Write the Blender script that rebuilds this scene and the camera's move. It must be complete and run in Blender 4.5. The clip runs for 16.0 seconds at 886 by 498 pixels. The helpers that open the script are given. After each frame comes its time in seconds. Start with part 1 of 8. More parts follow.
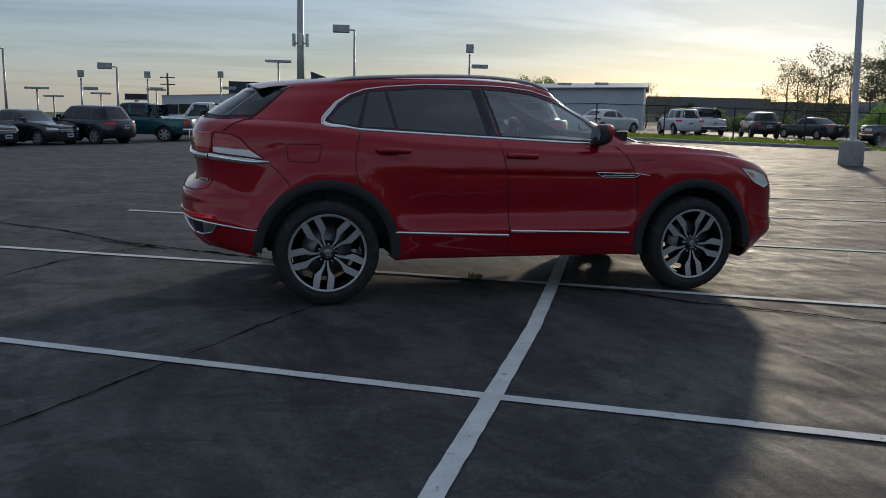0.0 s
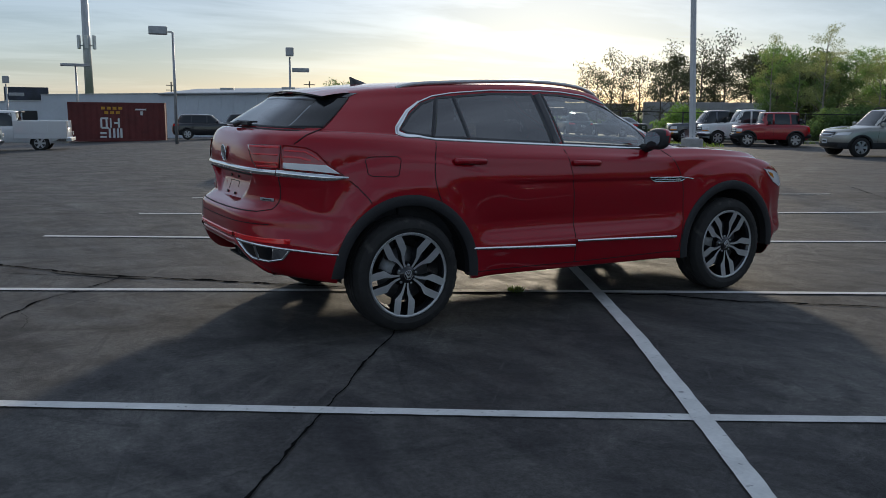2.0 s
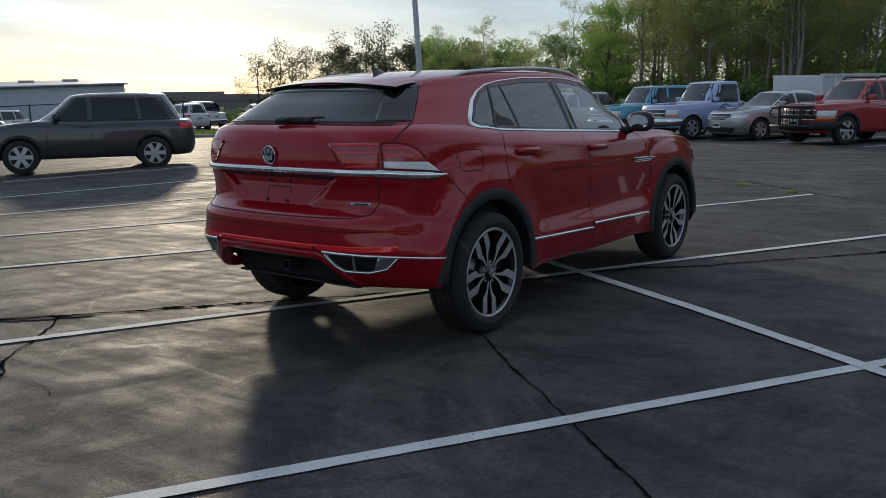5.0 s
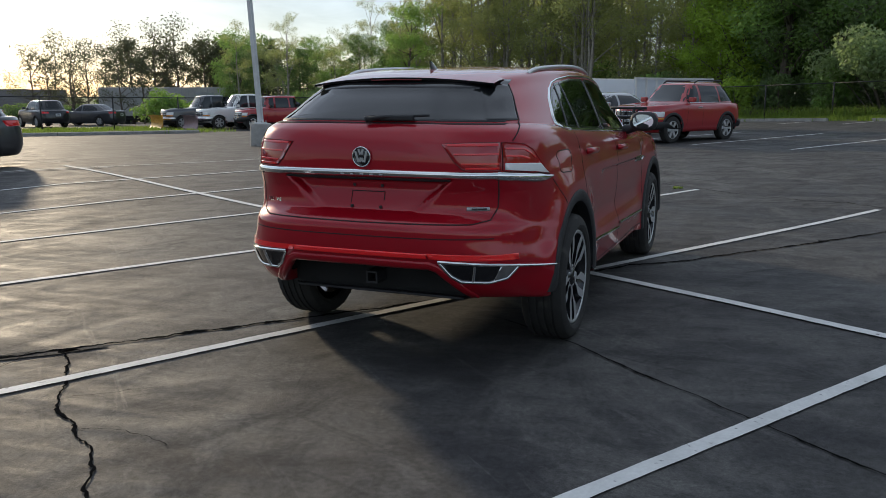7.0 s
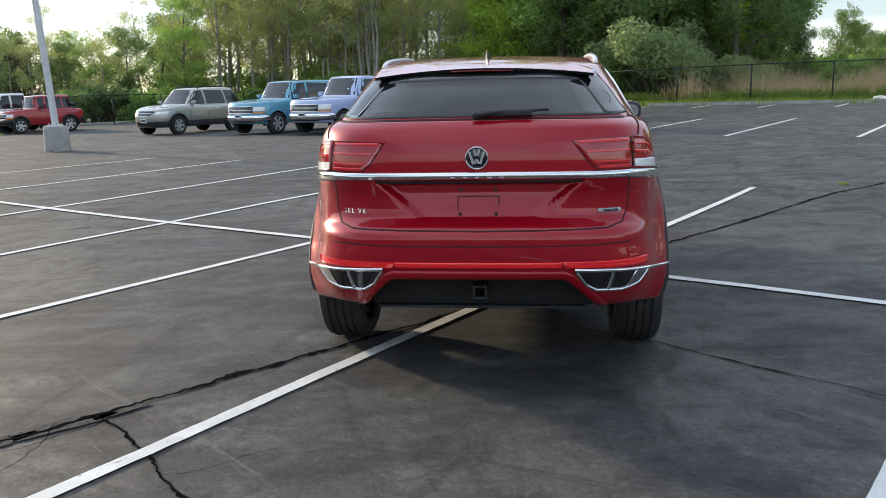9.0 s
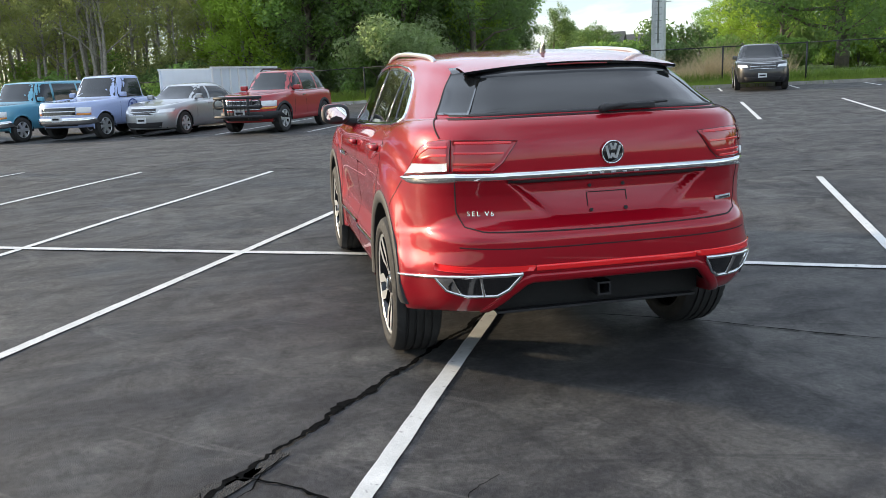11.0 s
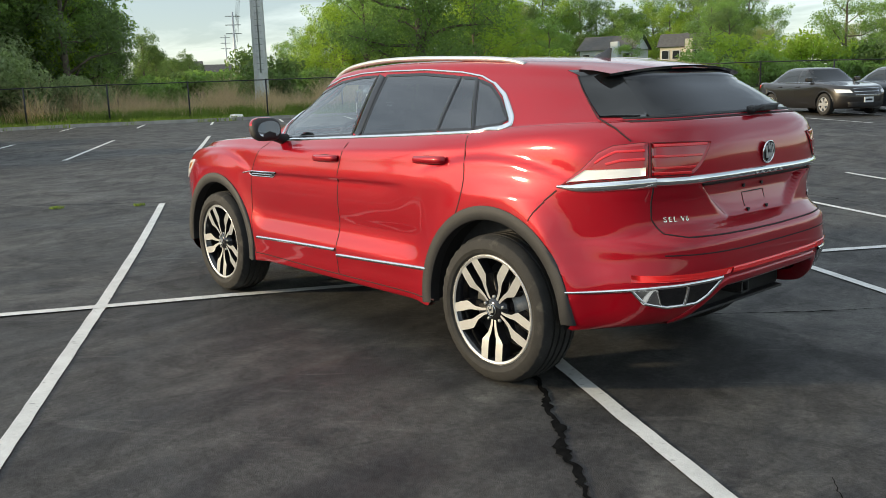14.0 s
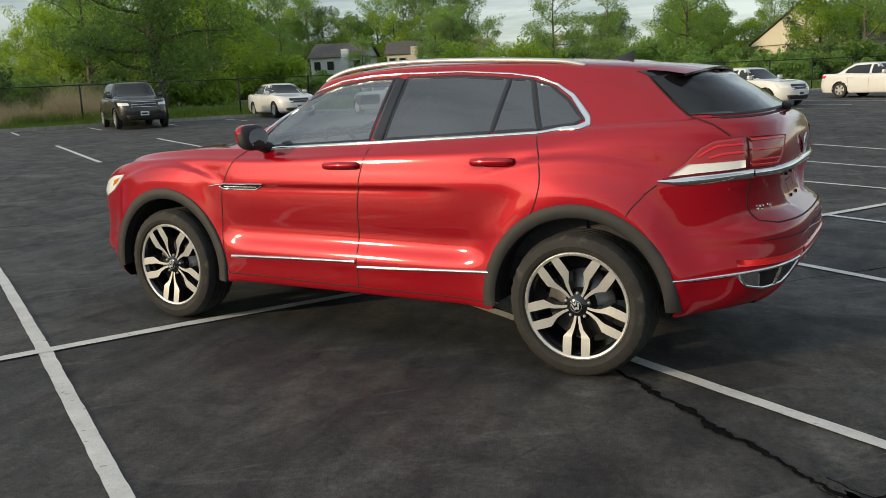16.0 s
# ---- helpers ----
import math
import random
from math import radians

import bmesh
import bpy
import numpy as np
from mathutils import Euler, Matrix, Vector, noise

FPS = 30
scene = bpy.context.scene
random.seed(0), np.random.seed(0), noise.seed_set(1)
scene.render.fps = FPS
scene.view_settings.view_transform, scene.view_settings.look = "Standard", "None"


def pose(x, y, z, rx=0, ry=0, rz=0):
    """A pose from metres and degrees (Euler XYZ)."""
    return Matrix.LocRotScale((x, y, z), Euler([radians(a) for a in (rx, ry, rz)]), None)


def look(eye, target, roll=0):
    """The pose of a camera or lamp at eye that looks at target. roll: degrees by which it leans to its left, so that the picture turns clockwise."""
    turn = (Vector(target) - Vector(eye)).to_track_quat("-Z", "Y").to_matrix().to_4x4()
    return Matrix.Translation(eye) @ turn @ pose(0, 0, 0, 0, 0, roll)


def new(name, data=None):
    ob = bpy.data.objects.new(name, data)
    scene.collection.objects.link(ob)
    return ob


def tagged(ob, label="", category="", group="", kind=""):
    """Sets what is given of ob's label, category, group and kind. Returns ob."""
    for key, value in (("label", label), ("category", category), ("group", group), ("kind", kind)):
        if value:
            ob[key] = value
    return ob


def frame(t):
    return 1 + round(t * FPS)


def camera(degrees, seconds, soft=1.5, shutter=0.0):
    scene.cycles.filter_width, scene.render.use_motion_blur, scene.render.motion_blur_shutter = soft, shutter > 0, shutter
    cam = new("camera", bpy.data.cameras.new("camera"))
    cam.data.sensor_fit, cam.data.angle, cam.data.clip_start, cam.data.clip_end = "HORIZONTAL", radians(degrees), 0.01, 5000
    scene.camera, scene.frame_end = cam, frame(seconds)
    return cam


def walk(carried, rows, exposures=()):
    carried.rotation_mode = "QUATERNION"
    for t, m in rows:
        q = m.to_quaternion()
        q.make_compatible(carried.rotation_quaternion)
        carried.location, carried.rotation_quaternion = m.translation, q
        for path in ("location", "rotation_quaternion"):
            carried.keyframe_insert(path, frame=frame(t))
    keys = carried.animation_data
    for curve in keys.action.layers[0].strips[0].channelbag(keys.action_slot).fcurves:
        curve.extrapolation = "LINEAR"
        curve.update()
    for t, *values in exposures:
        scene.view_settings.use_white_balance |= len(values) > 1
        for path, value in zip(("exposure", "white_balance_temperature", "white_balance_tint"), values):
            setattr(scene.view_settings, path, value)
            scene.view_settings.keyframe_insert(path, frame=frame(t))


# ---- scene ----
import itertools
from mathutils.bvhtree import BVHTree

cam = camera(56.0, 16.0, soft=0.8)
PATH = [
    (0, (-2.314, -6.867, 1.492), (-1.774, -4.974, 1.141), 1.4),
    (0.5, (-2.706, -6.615, 1.485), (-2.054, -4.755, 1.146), 1.3),
    (1, (-3.164, -6.373, 1.489), (-2.389, -4.561, 1.15), 1.3),
    (1.5, (-3.548, -6.073, 1.493), (-2.648, -4.319, 1.159), 0.9),
    (2, (-3.955, -5.77, 1.482), (-2.984, -4.054, 1.147), 0.7),
    (2.5, (-4.351, -5.488, 1.49), (-3.22, -3.874, 1.148), 1.1),
    (3, (-4.643, -5.164, 1.485), (-3.436, -3.604, 1.155), 1.2),
    (3.5, (-5.037, -4.867, 1.49), (-3.668, -3.45, 1.149), 0.8),
    (3.7, (-5.159, -4.735, 1.474), (-3.764, -3.344, 1.129), 0.7),
    (5.8, (-6.156, -3.207, 1.492), (-4.473, -2.191, 1.125), -0.9),
    (6, (-6.25, -3.04, 1.501), (-4.54, -2.071, 1.132), -0.6),
    (6.5, (-6.36, -2.563, 1.488), (-4.578, -1.731, 1.122), -0.0),
    (7, (-6.417, -2.114, 1.483), (-4.599, -1.364, 1.119), -0.2),
    (7.5, (-6.495, -1.678, 1.504), (-4.617, -1.098, 1.134), 0.5),
    (8, (-6.465, -1.216, 1.503), (-4.563, -0.721, 1.13), -0.1),
    (8.5, (-6.469, -0.743, 1.502), (-4.55, -0.328, 1.121), -1.4),
    (9, (-6.39, -0.296, 1.501), (-4.441, -0.066, 1.115), -1.3),
    (9.2, (-6.347, -0.111, 1.523), (-4.395, 0.073, 1.129), -1.7),
    (11.3, (-5.936, 1.834, 1.547), (-4.054, 1.285, 1.15), -2.0),
    (11.5, (-5.822, 1.982, 1.531), (-3.967, 1.341, 1.147), -1.9),
    (12, (-5.578, 2.382, 1.535), (-3.766, 1.624, 1.159), -2.4),
    (12.5, (-5.334, 2.767, 1.546), (-3.63, 1.793, 1.158), -2.4),
    (13, (-5.035, 3.117, 1.53), (-3.407, 2.02, 1.147), -2.2),
    (13.5, (-4.772, 3.519, 1.513), (-3.202, 2.336, 1.143), -1.9),
    (14, (-4.438, 3.822, 1.491), (-2.953, 2.536, 1.116), -1.6),
    (14.5, (-4.105, 4.081, 1.514), (-2.694, 2.712, 1.144), -1.9),
    (15, (-3.761, 4.37, 1.535), (-2.546, 2.83, 1.146), -1.8),
    (15.5, (-3.364, 4.597, 1.527), (-2.265, 2.971, 1.143), -1.8),
    (16, (-3.023, 4.893, 1.522), (-2.027, 3.201, 1.142), -2.2),
]
EXPOSURES = [(0.0, -0.46, 5950, 10), (1.5, -0.36, 5950, 10), (2.5, -0.08, 5970, 10), (3.5, -0.16, 6000, 10), (6.0, -0.14, 6250, 10), (7.0, 0.30, 6400, 10), (8.0, 0.72, 6500, 10), (9.0, 1.15, 6500, 10), (11.5, 1.32, 6550, 9), (12.5, 1.14, 6750, 7), (14.0, 0.92, 7000, 5), (14.5, 0.88, 7100, 4), (15.0, 0.56, 7120, 5), (16.0, 0.40, 7150, 6)]
walk(cam, [(t, look(eye, target, roll)) for t, eye, target, roll in PATH], EXPOSURES)

# ---- light: low evening sun behind thin cloud ----
SUN_AZ, SUN_EL = 54.0, 13.0
SUN_DIR = Vector((math.cos(radians(SUN_EL)) * math.cos(radians(SUN_AZ)), math.cos(radians(SUN_EL)) * math.sin(radians(SUN_AZ)), math.sin(radians(SUN_EL))))
sun = new("sun", bpy.data.lights.new("sun", "SUN"))
sun.matrix_world = look((0, 0, 60), Vector((0, 0, 60)) - SUN_DIR)
sun.data.energy, sun.data.angle, sun.data.color = 2.2, radians(3.2), (1.0, 0.81, 0.56)


def nodes_of(tree):
    """A function that adds a node of a kind to the tree, with its mode set."""
    def add(kind, operation=None, blend_type=None, data_type=None, sky_type=None, use_clamp=None):
        n = tree.nodes.new(kind)
        if data_type:
            n.data_type = data_type
        if operation:
            n.operation = operation
        if blend_type:
            n.blend_type = blend_type
        if sky_type:
            n.sky_type = sky_type
        if use_clamp:
            n.use_clamp = True
        return n
    return add


world = bpy.data.worlds.new("world")
scene.world = world
world.use_nodes = True
wt = world.node_tree
wt.nodes.clear()
W = nodes_of(wt)


def wlink(a, b):
    wt.links.new(a, b)


def wmath(op, a, b=None, clamp=False):
    n = W("ShaderNodeMath", operation=op, use_clamp=clamp)
    for i, v in enumerate((a, b)):
        if v is None:
            continue
        if isinstance(v, (int, float)):
            n.inputs[i].default_value = v
        else:
            wlink(v, n.inputs[i])
    return n.outputs[0]


def wmix(fac, a, b, mode="MIX"):
    n = W("ShaderNodeMix", data_type="RGBA", blend_type=mode)
    for slot, v in ((0, fac), (6, a), (7, b)):
        if isinstance(v, (int, float)):
            n.inputs[slot].default_value = v
        elif isinstance(v, tuple):
            n.inputs[slot].default_value = (*v, 1)
        else:
            wlink(v, n.inputs[slot])
    return n.outputs[2]


sky = W("ShaderNodeTexSky", sky_type="NISHITA")
sky.sun_disc, sky.sun_elevation, sky.sun_rotation = False, radians(SUN_EL), radians(90 - SUN_AZ)
sky.air_density, sky.dust_density, sky.ozone_density = 0.9, 0.3, 2.0
way = W("ShaderNodeTexCoord").outputs["Generated"]
sep = W("ShaderNodeSeparateXYZ")
wlink(way, sep.inputs[0])
up = wmath("MAXIMUM", sep.outputs[2], 0.0)
# cloud deck: the direction carried onto a flat layer, so that the streaks close up towards the horizon
lift = wmath("ADD", up, 0.07)
flat = W("ShaderNodeCombineXYZ")
wlink(wmath("DIVIDE", sep.outputs[0], lift), flat.inputs[0])
wlink(wmath("DIVIDE", sep.outputs[1], lift), flat.inputs[1])
turned = W("ShaderNodeMapping")
wlink(flat.outputs[0], turned.inputs[0])
turned.inputs["Rotation"].default_value = (0, 0, radians(35))
turned.inputs["Scale"].default_value = (0.20, 0.34, 1.0)
cloud = W("ShaderNodeTexNoise")
wlink(turned.outputs[0], cloud.inputs["Vector"])
cloud.inputs["Scale"].default_value, cloud.inputs["Detail"].default_value, cloud.inputs["Roughness"].default_value = 1.15, 6.0, 0.55
cloud.inputs["Distortion"].default_value = 0.5
cover = W("ShaderNodeMapRange")
cover.inputs[1].default_value, cover.inputs[2].default_value = 0.43, 0.57
wisp = W("ShaderNodeTexNoise")
wlink(turned.outputs[0], wisp.inputs["Vector"])
wisp.inputs["Scale"].default_value, wisp.inputs["Detail"].default_value, wisp.inputs["Roughness"].default_value, wisp.inputs["Distortion"].default_value = 3.6, 8.0, 0.62, 0.9
ragged = wmath("ADD", cloud.outputs[0], wmath("MULTIPLY", wmath("SUBTRACT", wisp.outputs[0], 0.5), 0.30))
wlink(ragged, cover.inputs[0])
toward = W("ShaderNodeVectorMath", operation="DOT_PRODUCT")
wlink(way, toward.inputs[0])
toward.inputs[1].default_value = SUN_DIR
near = wmath("MAXIMUM", toward.outputs["Value"], 0.0)
halo = wmath("POWER", near, 9.0)
core = wmath("POWER", near, 90.0)
low = wmath("POWER", wmath("SUBTRACT", 1.0, up, True), 3.0)
away = wmath("MULTIPLY", wmath("SUBTRACT", 1.0, toward.outputs["Value"]), 0.5, True)
veil = wmix(low, (0.52, 0.58, 0.66), wmix(away, (0.255, 0.262, 0.275), (0.42, 0.43, 0.44)))
veil = wmix(wmath("MULTIPLY", cover.outputs[0], 0.9), veil, (0.175, 0.19, 0.215))
glow = wmix(1.0, wmix(halo, (0, 0, 0), (0.07, 0.07, 0.072)), wmix(core, (0, 0, 0), (0.34, 0.33, 0.31)), "ADD")
shade = wmath("SUBTRACT", 1.0, wmath("MULTIPLY", cover.outputs[0], 0.75))
glow = wmix(1.0, glow, shade, "MULTIPLY")
veil = wmix(1.0, veil, glow, "ADD")
back = W("ShaderNodeBackground")
wlink(veil, back.inputs[0])
back.inputs[1].default_value = 0.9
clear = W("ShaderNodeBackground")
wlink(sky.outputs[0], clear.inputs[0])
clear.inputs[1].default_value = 0.05
both = W("ShaderNodeAddShader")
wlink(back.outputs[0], both.inputs[0])
wlink(clear.outputs[0], both.inputs[1])
wout = W("ShaderNodeOutputWorld")
wlink(both.outputs[0], wout.inputs[0])


# ---- materials ----
def material(name, colour, rough=0.6, metal=0.0, vary=0.0, scale=8.0, bump=0.0, bump_scale=60.0, spots=None, random_tint=0.0, coat=0.0, island=False, stretch=None, spec=None, rough_vary=0.0):
    """A principled material: base colour with broad and fine variation, optional stains, fine relief."""
    m = bpy.data.materials.new(name)
    m.use_nodes = True
    t = m.node_tree
    N = nodes_of(t)
    b = t.nodes["Principled BSDF"]
    b.inputs["Base Color"].default_value = (*colour, 1)
    b.inputs["Roughness"].default_value, b.inputs["Metallic"].default_value = rough, metal
    if coat:
        b.inputs["Coat Weight"].default_value, b.inputs["Coat Roughness"].default_value = coat, 0.045
    if spec is not None:
        b.inputs["Specular IOR Level"].default_value = spec
    where = N("ShaderNodeTexCoord").outputs["Object"]
    if stretch:
        mp = N("ShaderNodeMapping")
        t.links.new(where, mp.inputs[0])
        mp.inputs["Rotation"].default_value = (0, 0, radians(stretch[3]))
        mp.inputs["Scale"].default_value = stretch[:3]
        where = mp.outputs[0]

    def noise_at(s, detail=4.0):
        n = N("ShaderNodeTexNoise")
        t.links.new(where, n.inputs["Vector"])
        n.inputs["Scale"].default_value, n.inputs["Detail"].default_value = s, detail
        return n.outputs[0]

    def mix(fac, a, b2, mode="MIX"):
        n = N("ShaderNodeMix", data_type="RGBA", blend_type=mode)
        for slot, v in ((0, fac), (6, a), (7, b2)):
            if isinstance(v, (int, float)):
                n.inputs[slot].default_value = v
            elif isinstance(v, tuple):
                n.inputs[slot].default_value = (*v, 1)
            else:
                t.links.new(v, n.inputs[slot])
        return n.outputs[2]

    def ramp(v, lo, hi, to0=0.0, to1=1.0):
        n = N("ShaderNodeMapRange")
        t.links.new(v, n.inputs[0])
        for i, x in enumerate((lo, hi, to0, to1)):
            n.inputs[i + 1].default_value = x
        return n.outputs[0]

    out = None
    if vary:
        lo, hi = tuple(c * (1 - vary) for c in colour), tuple(min(1, c * (1 + vary)) for c in colour)
        broad = mix(ramp(noise_at(scale), 0.3, 0.7), lo, hi)
        fine = ramp(noise_at(scale * 9, 6.0), 0.25, 0.75, 1 - vary * 0.6, 1 + vary * 0.6)
        out = mix(1.0, broad, fine, "MULTIPLY")
    if spots:
        out = mix(ramp(noise_at(spots[1], 8.0), spots[2], spots[2] + 0.12), out if out is not None else colour, spots[0])
    if random_tint:
        info = N("ShaderNodeNewGeometry").outputs["Random Per Island"] if island else N("ShaderNodeObjectInfo").outputs["Random"]
        out = mix(1.0, out if out is not None else colour, ramp(info, 0, 1, 1 - random_tint, 1 + random_tint), "MULTIPLY")
    if out is not None:
        t.links.new(out, b.inputs["Base Color"])
    if rough_vary:
        t.links.new(ramp(noise_at(scale * 2.3), 0.3, 0.7, max(0.02, rough - rough_vary), min(1, rough + rough_vary)), b.inputs["Roughness"])
    if bump:
        n = N("ShaderNodeBump")
        n.inputs["Strength"].default_value = bump
        n.inputs["Distance"].default_value = 0.02
        t.links.new(noise_at(bump_scale, 8.0), n.inputs["Height"])
        t.links.new(n.outputs[0], b.inputs["Normal"])
    return m


def glass(name, tint, ior=1.7, rough=0.0, most=0.95):
    """Thin car glass: see-through by its tint, with a mirror film by Fresnel."""
    m = bpy.data.materials.new(name)
    m.use_nodes = True
    t = m.node_tree
    t.nodes.clear()
    N = nodes_of(t)
    clear, gloss, mixed, edge = N("ShaderNodeBsdfTransparent"), N("ShaderNodeBsdfGlossy"), N("ShaderNodeMixShader"), N("ShaderNodeLayerWeight")
    edge.inputs[0].default_value = 0.5
    film = ((ior - 1) / (ior + 1)) ** 2
    steep, share = N("ShaderNodeMath", operation="POWER"), N("ShaderNodeMapRange")
    t.links.new(edge.outputs["Facing"], steep.inputs[0])
    steep.inputs[1].default_value = 4.0
    t.links.new(steep.outputs[0], share.inputs[0])
    share.inputs[3].default_value, share.inputs[4].default_value = film, most
    clear.inputs[0].default_value = (*tint, 1)
    gloss.inputs["Roughness"].default_value = rough
    out = N("ShaderNodeOutputMaterial")
    t.links.new(share.outputs[0], mixed.inputs[0])
    t.links.new(clear.outputs[0], mixed.inputs[1])
    t.links.new(gloss.outputs[0], mixed.inputs[2])
    t.links.new(mixed.outputs[0], out.inputs[0])
    return m


def car_paint(name, colour, metal=0.35, flake=0.12):
    return material(name, colour, rough=0.34, metal=metal, vary=flake, scale=900.0, coat=1.0, rough_vary=0.0)


RED_PAINT = material("red metallic paint", (0.335, 0.0014, 0.0115), 0.36, 0.24, vary=0.08, scale=900.0, coat=1.0, spec=0.12)
CHROME = material("chrome", (0.78, 0.79, 0.80), 0.08, 1.0)
ALLOY = material("machined alloy", (0.58, 0.585, 0.59), 0.34, 0.6, vary=0.05, scale=40)
BLACK_GLOSS = material("gloss black", (0.012, 0.012, 0.014), 0.12, coat=0.5)
BLACK_TRIM = material("grained black plastic", (0.020, 0.020, 0.022), 0.62, vary=0.15, scale=14, bump=0.15, bump_scale=420)
RUBBER = material("tyre rubber", (0.022, 0.021, 0.020), 0.78, vary=0.25, scale=16, bump=0.2, bump_scale=260, spots=((0.06, 0.055, 0.05), 14, 0.62))
DARK = material("dark underbody", (0.012, 0.012, 0.012), 0.85, vary=0.2, scale=6)
SEAM = material("panel gap", (0.028, 0.006, 0.008), 0.8)
BLACK_SEAM = material("dark panel gap", (0.01, 0.01, 0.01), 0.8)
GLASS_CLEAR = glass("windscreen glass", (0.80, 0.85, 0.83), 3.2)
GLASS_WIND = glass("windscreen laminate", (0.80, 0.85, 0.83), 1.4, 0.0, 0.06)
GLASS_DARK = glass("privacy glass", (0.055, 0.058, 0.062), 2.6)
GLASS_FAR = material("dark car glass", (0.018, 0.022, 0.025), 0.05, spec=0.6)
REAR_GLASS = material("tinted rear glass", (0.009, 0.010, 0.011), 0.035, spec=0.55)
LAMP_MID = material("deep red lamp lens", (0.36, 0.006, 0.012), 0.10, coat=0.8)
LAMP_RED = material("red lamp lens", (0.72, 0.012, 0.018), 0.12, coat=0.7)
LAMP_DARK = material("dark red lamp lens", (0.20, 0.005, 0.010), 0.10, coat=0.7)
REFLECTOR = material("bright red reflector", (0.90, 0.016, 0.020), 0.14, coat=0.7)
LAMP_CLEAR = material("clear lamp lens", (0.84, 0.85, 0.86), 0.15, coat=0.7)
LAMP_AMBER = material("amber lamp lens", (0.65, 0.22, 0.02), 0.15, coat=1.0)
SEAT = material("dark grey seat fabric", (0.030, 0.030, 0.032), 0.8, vary=0.2, scale=30)
PLATE = material("number plate", (0.62, 0.64, 0.66), 0.5, vary=0.08, scale=20)
DISC = material("brake disc steel", (0.25, 0.25, 0.25), 0.45, 0.9, vary=0.2, scale=30)
STEEL = material("galvanised steel", (0.42, 0.43, 0.44), 0.45, 0.7, vary=0.12, scale=5)
POLE_WHITE = material("white painted pole", (0.62, 0.63, 0.64), 0.5, vary=0.08, scale=3, spots=((0.45, 0.43, 0.40), 5, 0.66))
CONCRETE = material("weathered concrete", (0.33, 0.32, 0.30), 0.9, vary=0.2, scale=4, bump=0.4, bump_scale=50, spots=((0.20, 0.19, 0.18), 3, 0.6))
LINE_PAINT = material("worn white line paint", (0.64, 0.64, 0.62), 0.75, vary=0.12, scale=5, bump=0.2, bump_scale=120, spots=((0.16, 0.16, 0.16), 22, 0.63))
LINE_FAINT = material("faded line paint", (0.26, 0.26, 0.255), 0.8, vary=0.25, scale=5, spots=((0.06, 0.06, 0.06), 14, 0.5))
FILLER = material("crumbled dark filler", (0.034, 0.0335, 0.033), 0.95, vary=0.5, scale=25, bump=0.8, bump_scale=90)
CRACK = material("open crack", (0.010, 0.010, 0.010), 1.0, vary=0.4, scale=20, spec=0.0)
BARK = material("bark", (0.14, 0.115, 0.09), 0.9, vary=0.3, scale=6, bump=0.5, bump_scale=30)
BARK_PALE = material("pale bark", (0.30, 0.27, 0.23), 0.9, vary=0.3, scale=6, bump=0.4, bump_scale=30)


def leaf(name, colour, tint=0.35, thinness=0.55):
    m = material(name, colour, 0.55, vary=0.25, scale=0.35, random_tint=tint, island=True, spec=0.25)
    t = m.node_tree
    b = t.nodes["Principled BSDF"]
    thin = t.nodes.new("ShaderNodeBsdfTranslucent")
    thin.inputs[0].default_value = (min(1, colour[0] * 2.0), min(1, colour[1] * 2.1), colour[2] * 1.4, 1)
    both = t.nodes.new("ShaderNodeMixShader")
    both.inputs[0].default_value = thinness
    t.links.new(b.outputs[0], both.inputs[1])
    t.links.new(thin.outputs[0], both.inputs[2])
    t.links.new(both.outputs[0], t.nodes["Material Output"].inputs[0])
    return m


LEAF_SPRING = leaf("spring leaves", (0.22, 0.30, 0.055))
LEAF_MID = leaf("green leaves", (0.17, 0.255, 0.085))
LEAF_DARK = leaf("dark leaves", (0.115, 0.165, 0.072))
LEAF_GREY = leaf("grey-green leaves", (0.24, 0.29, 0.17))
LEAF_OLIVE = leaf("sparse young leaves", (0.235, 0.245, 0.12))
LEAF_OAK = leaf("dense oak leaves", (0.125, 0.185, 0.066))
# skyline trees: backlit silhouette put into a darker, less translucent leaf colour
LEAF_BACKLIT = leaf("olive leaves darkened as backlit", (0.095, 0.098, 0.055), 0.35, 0.22)
REED = leaf("dry reeds", (0.40, 0.30, 0.235), 0.35)
GRASS = leaf("grass", (0.12, 0.17, 0.040), 0.35)


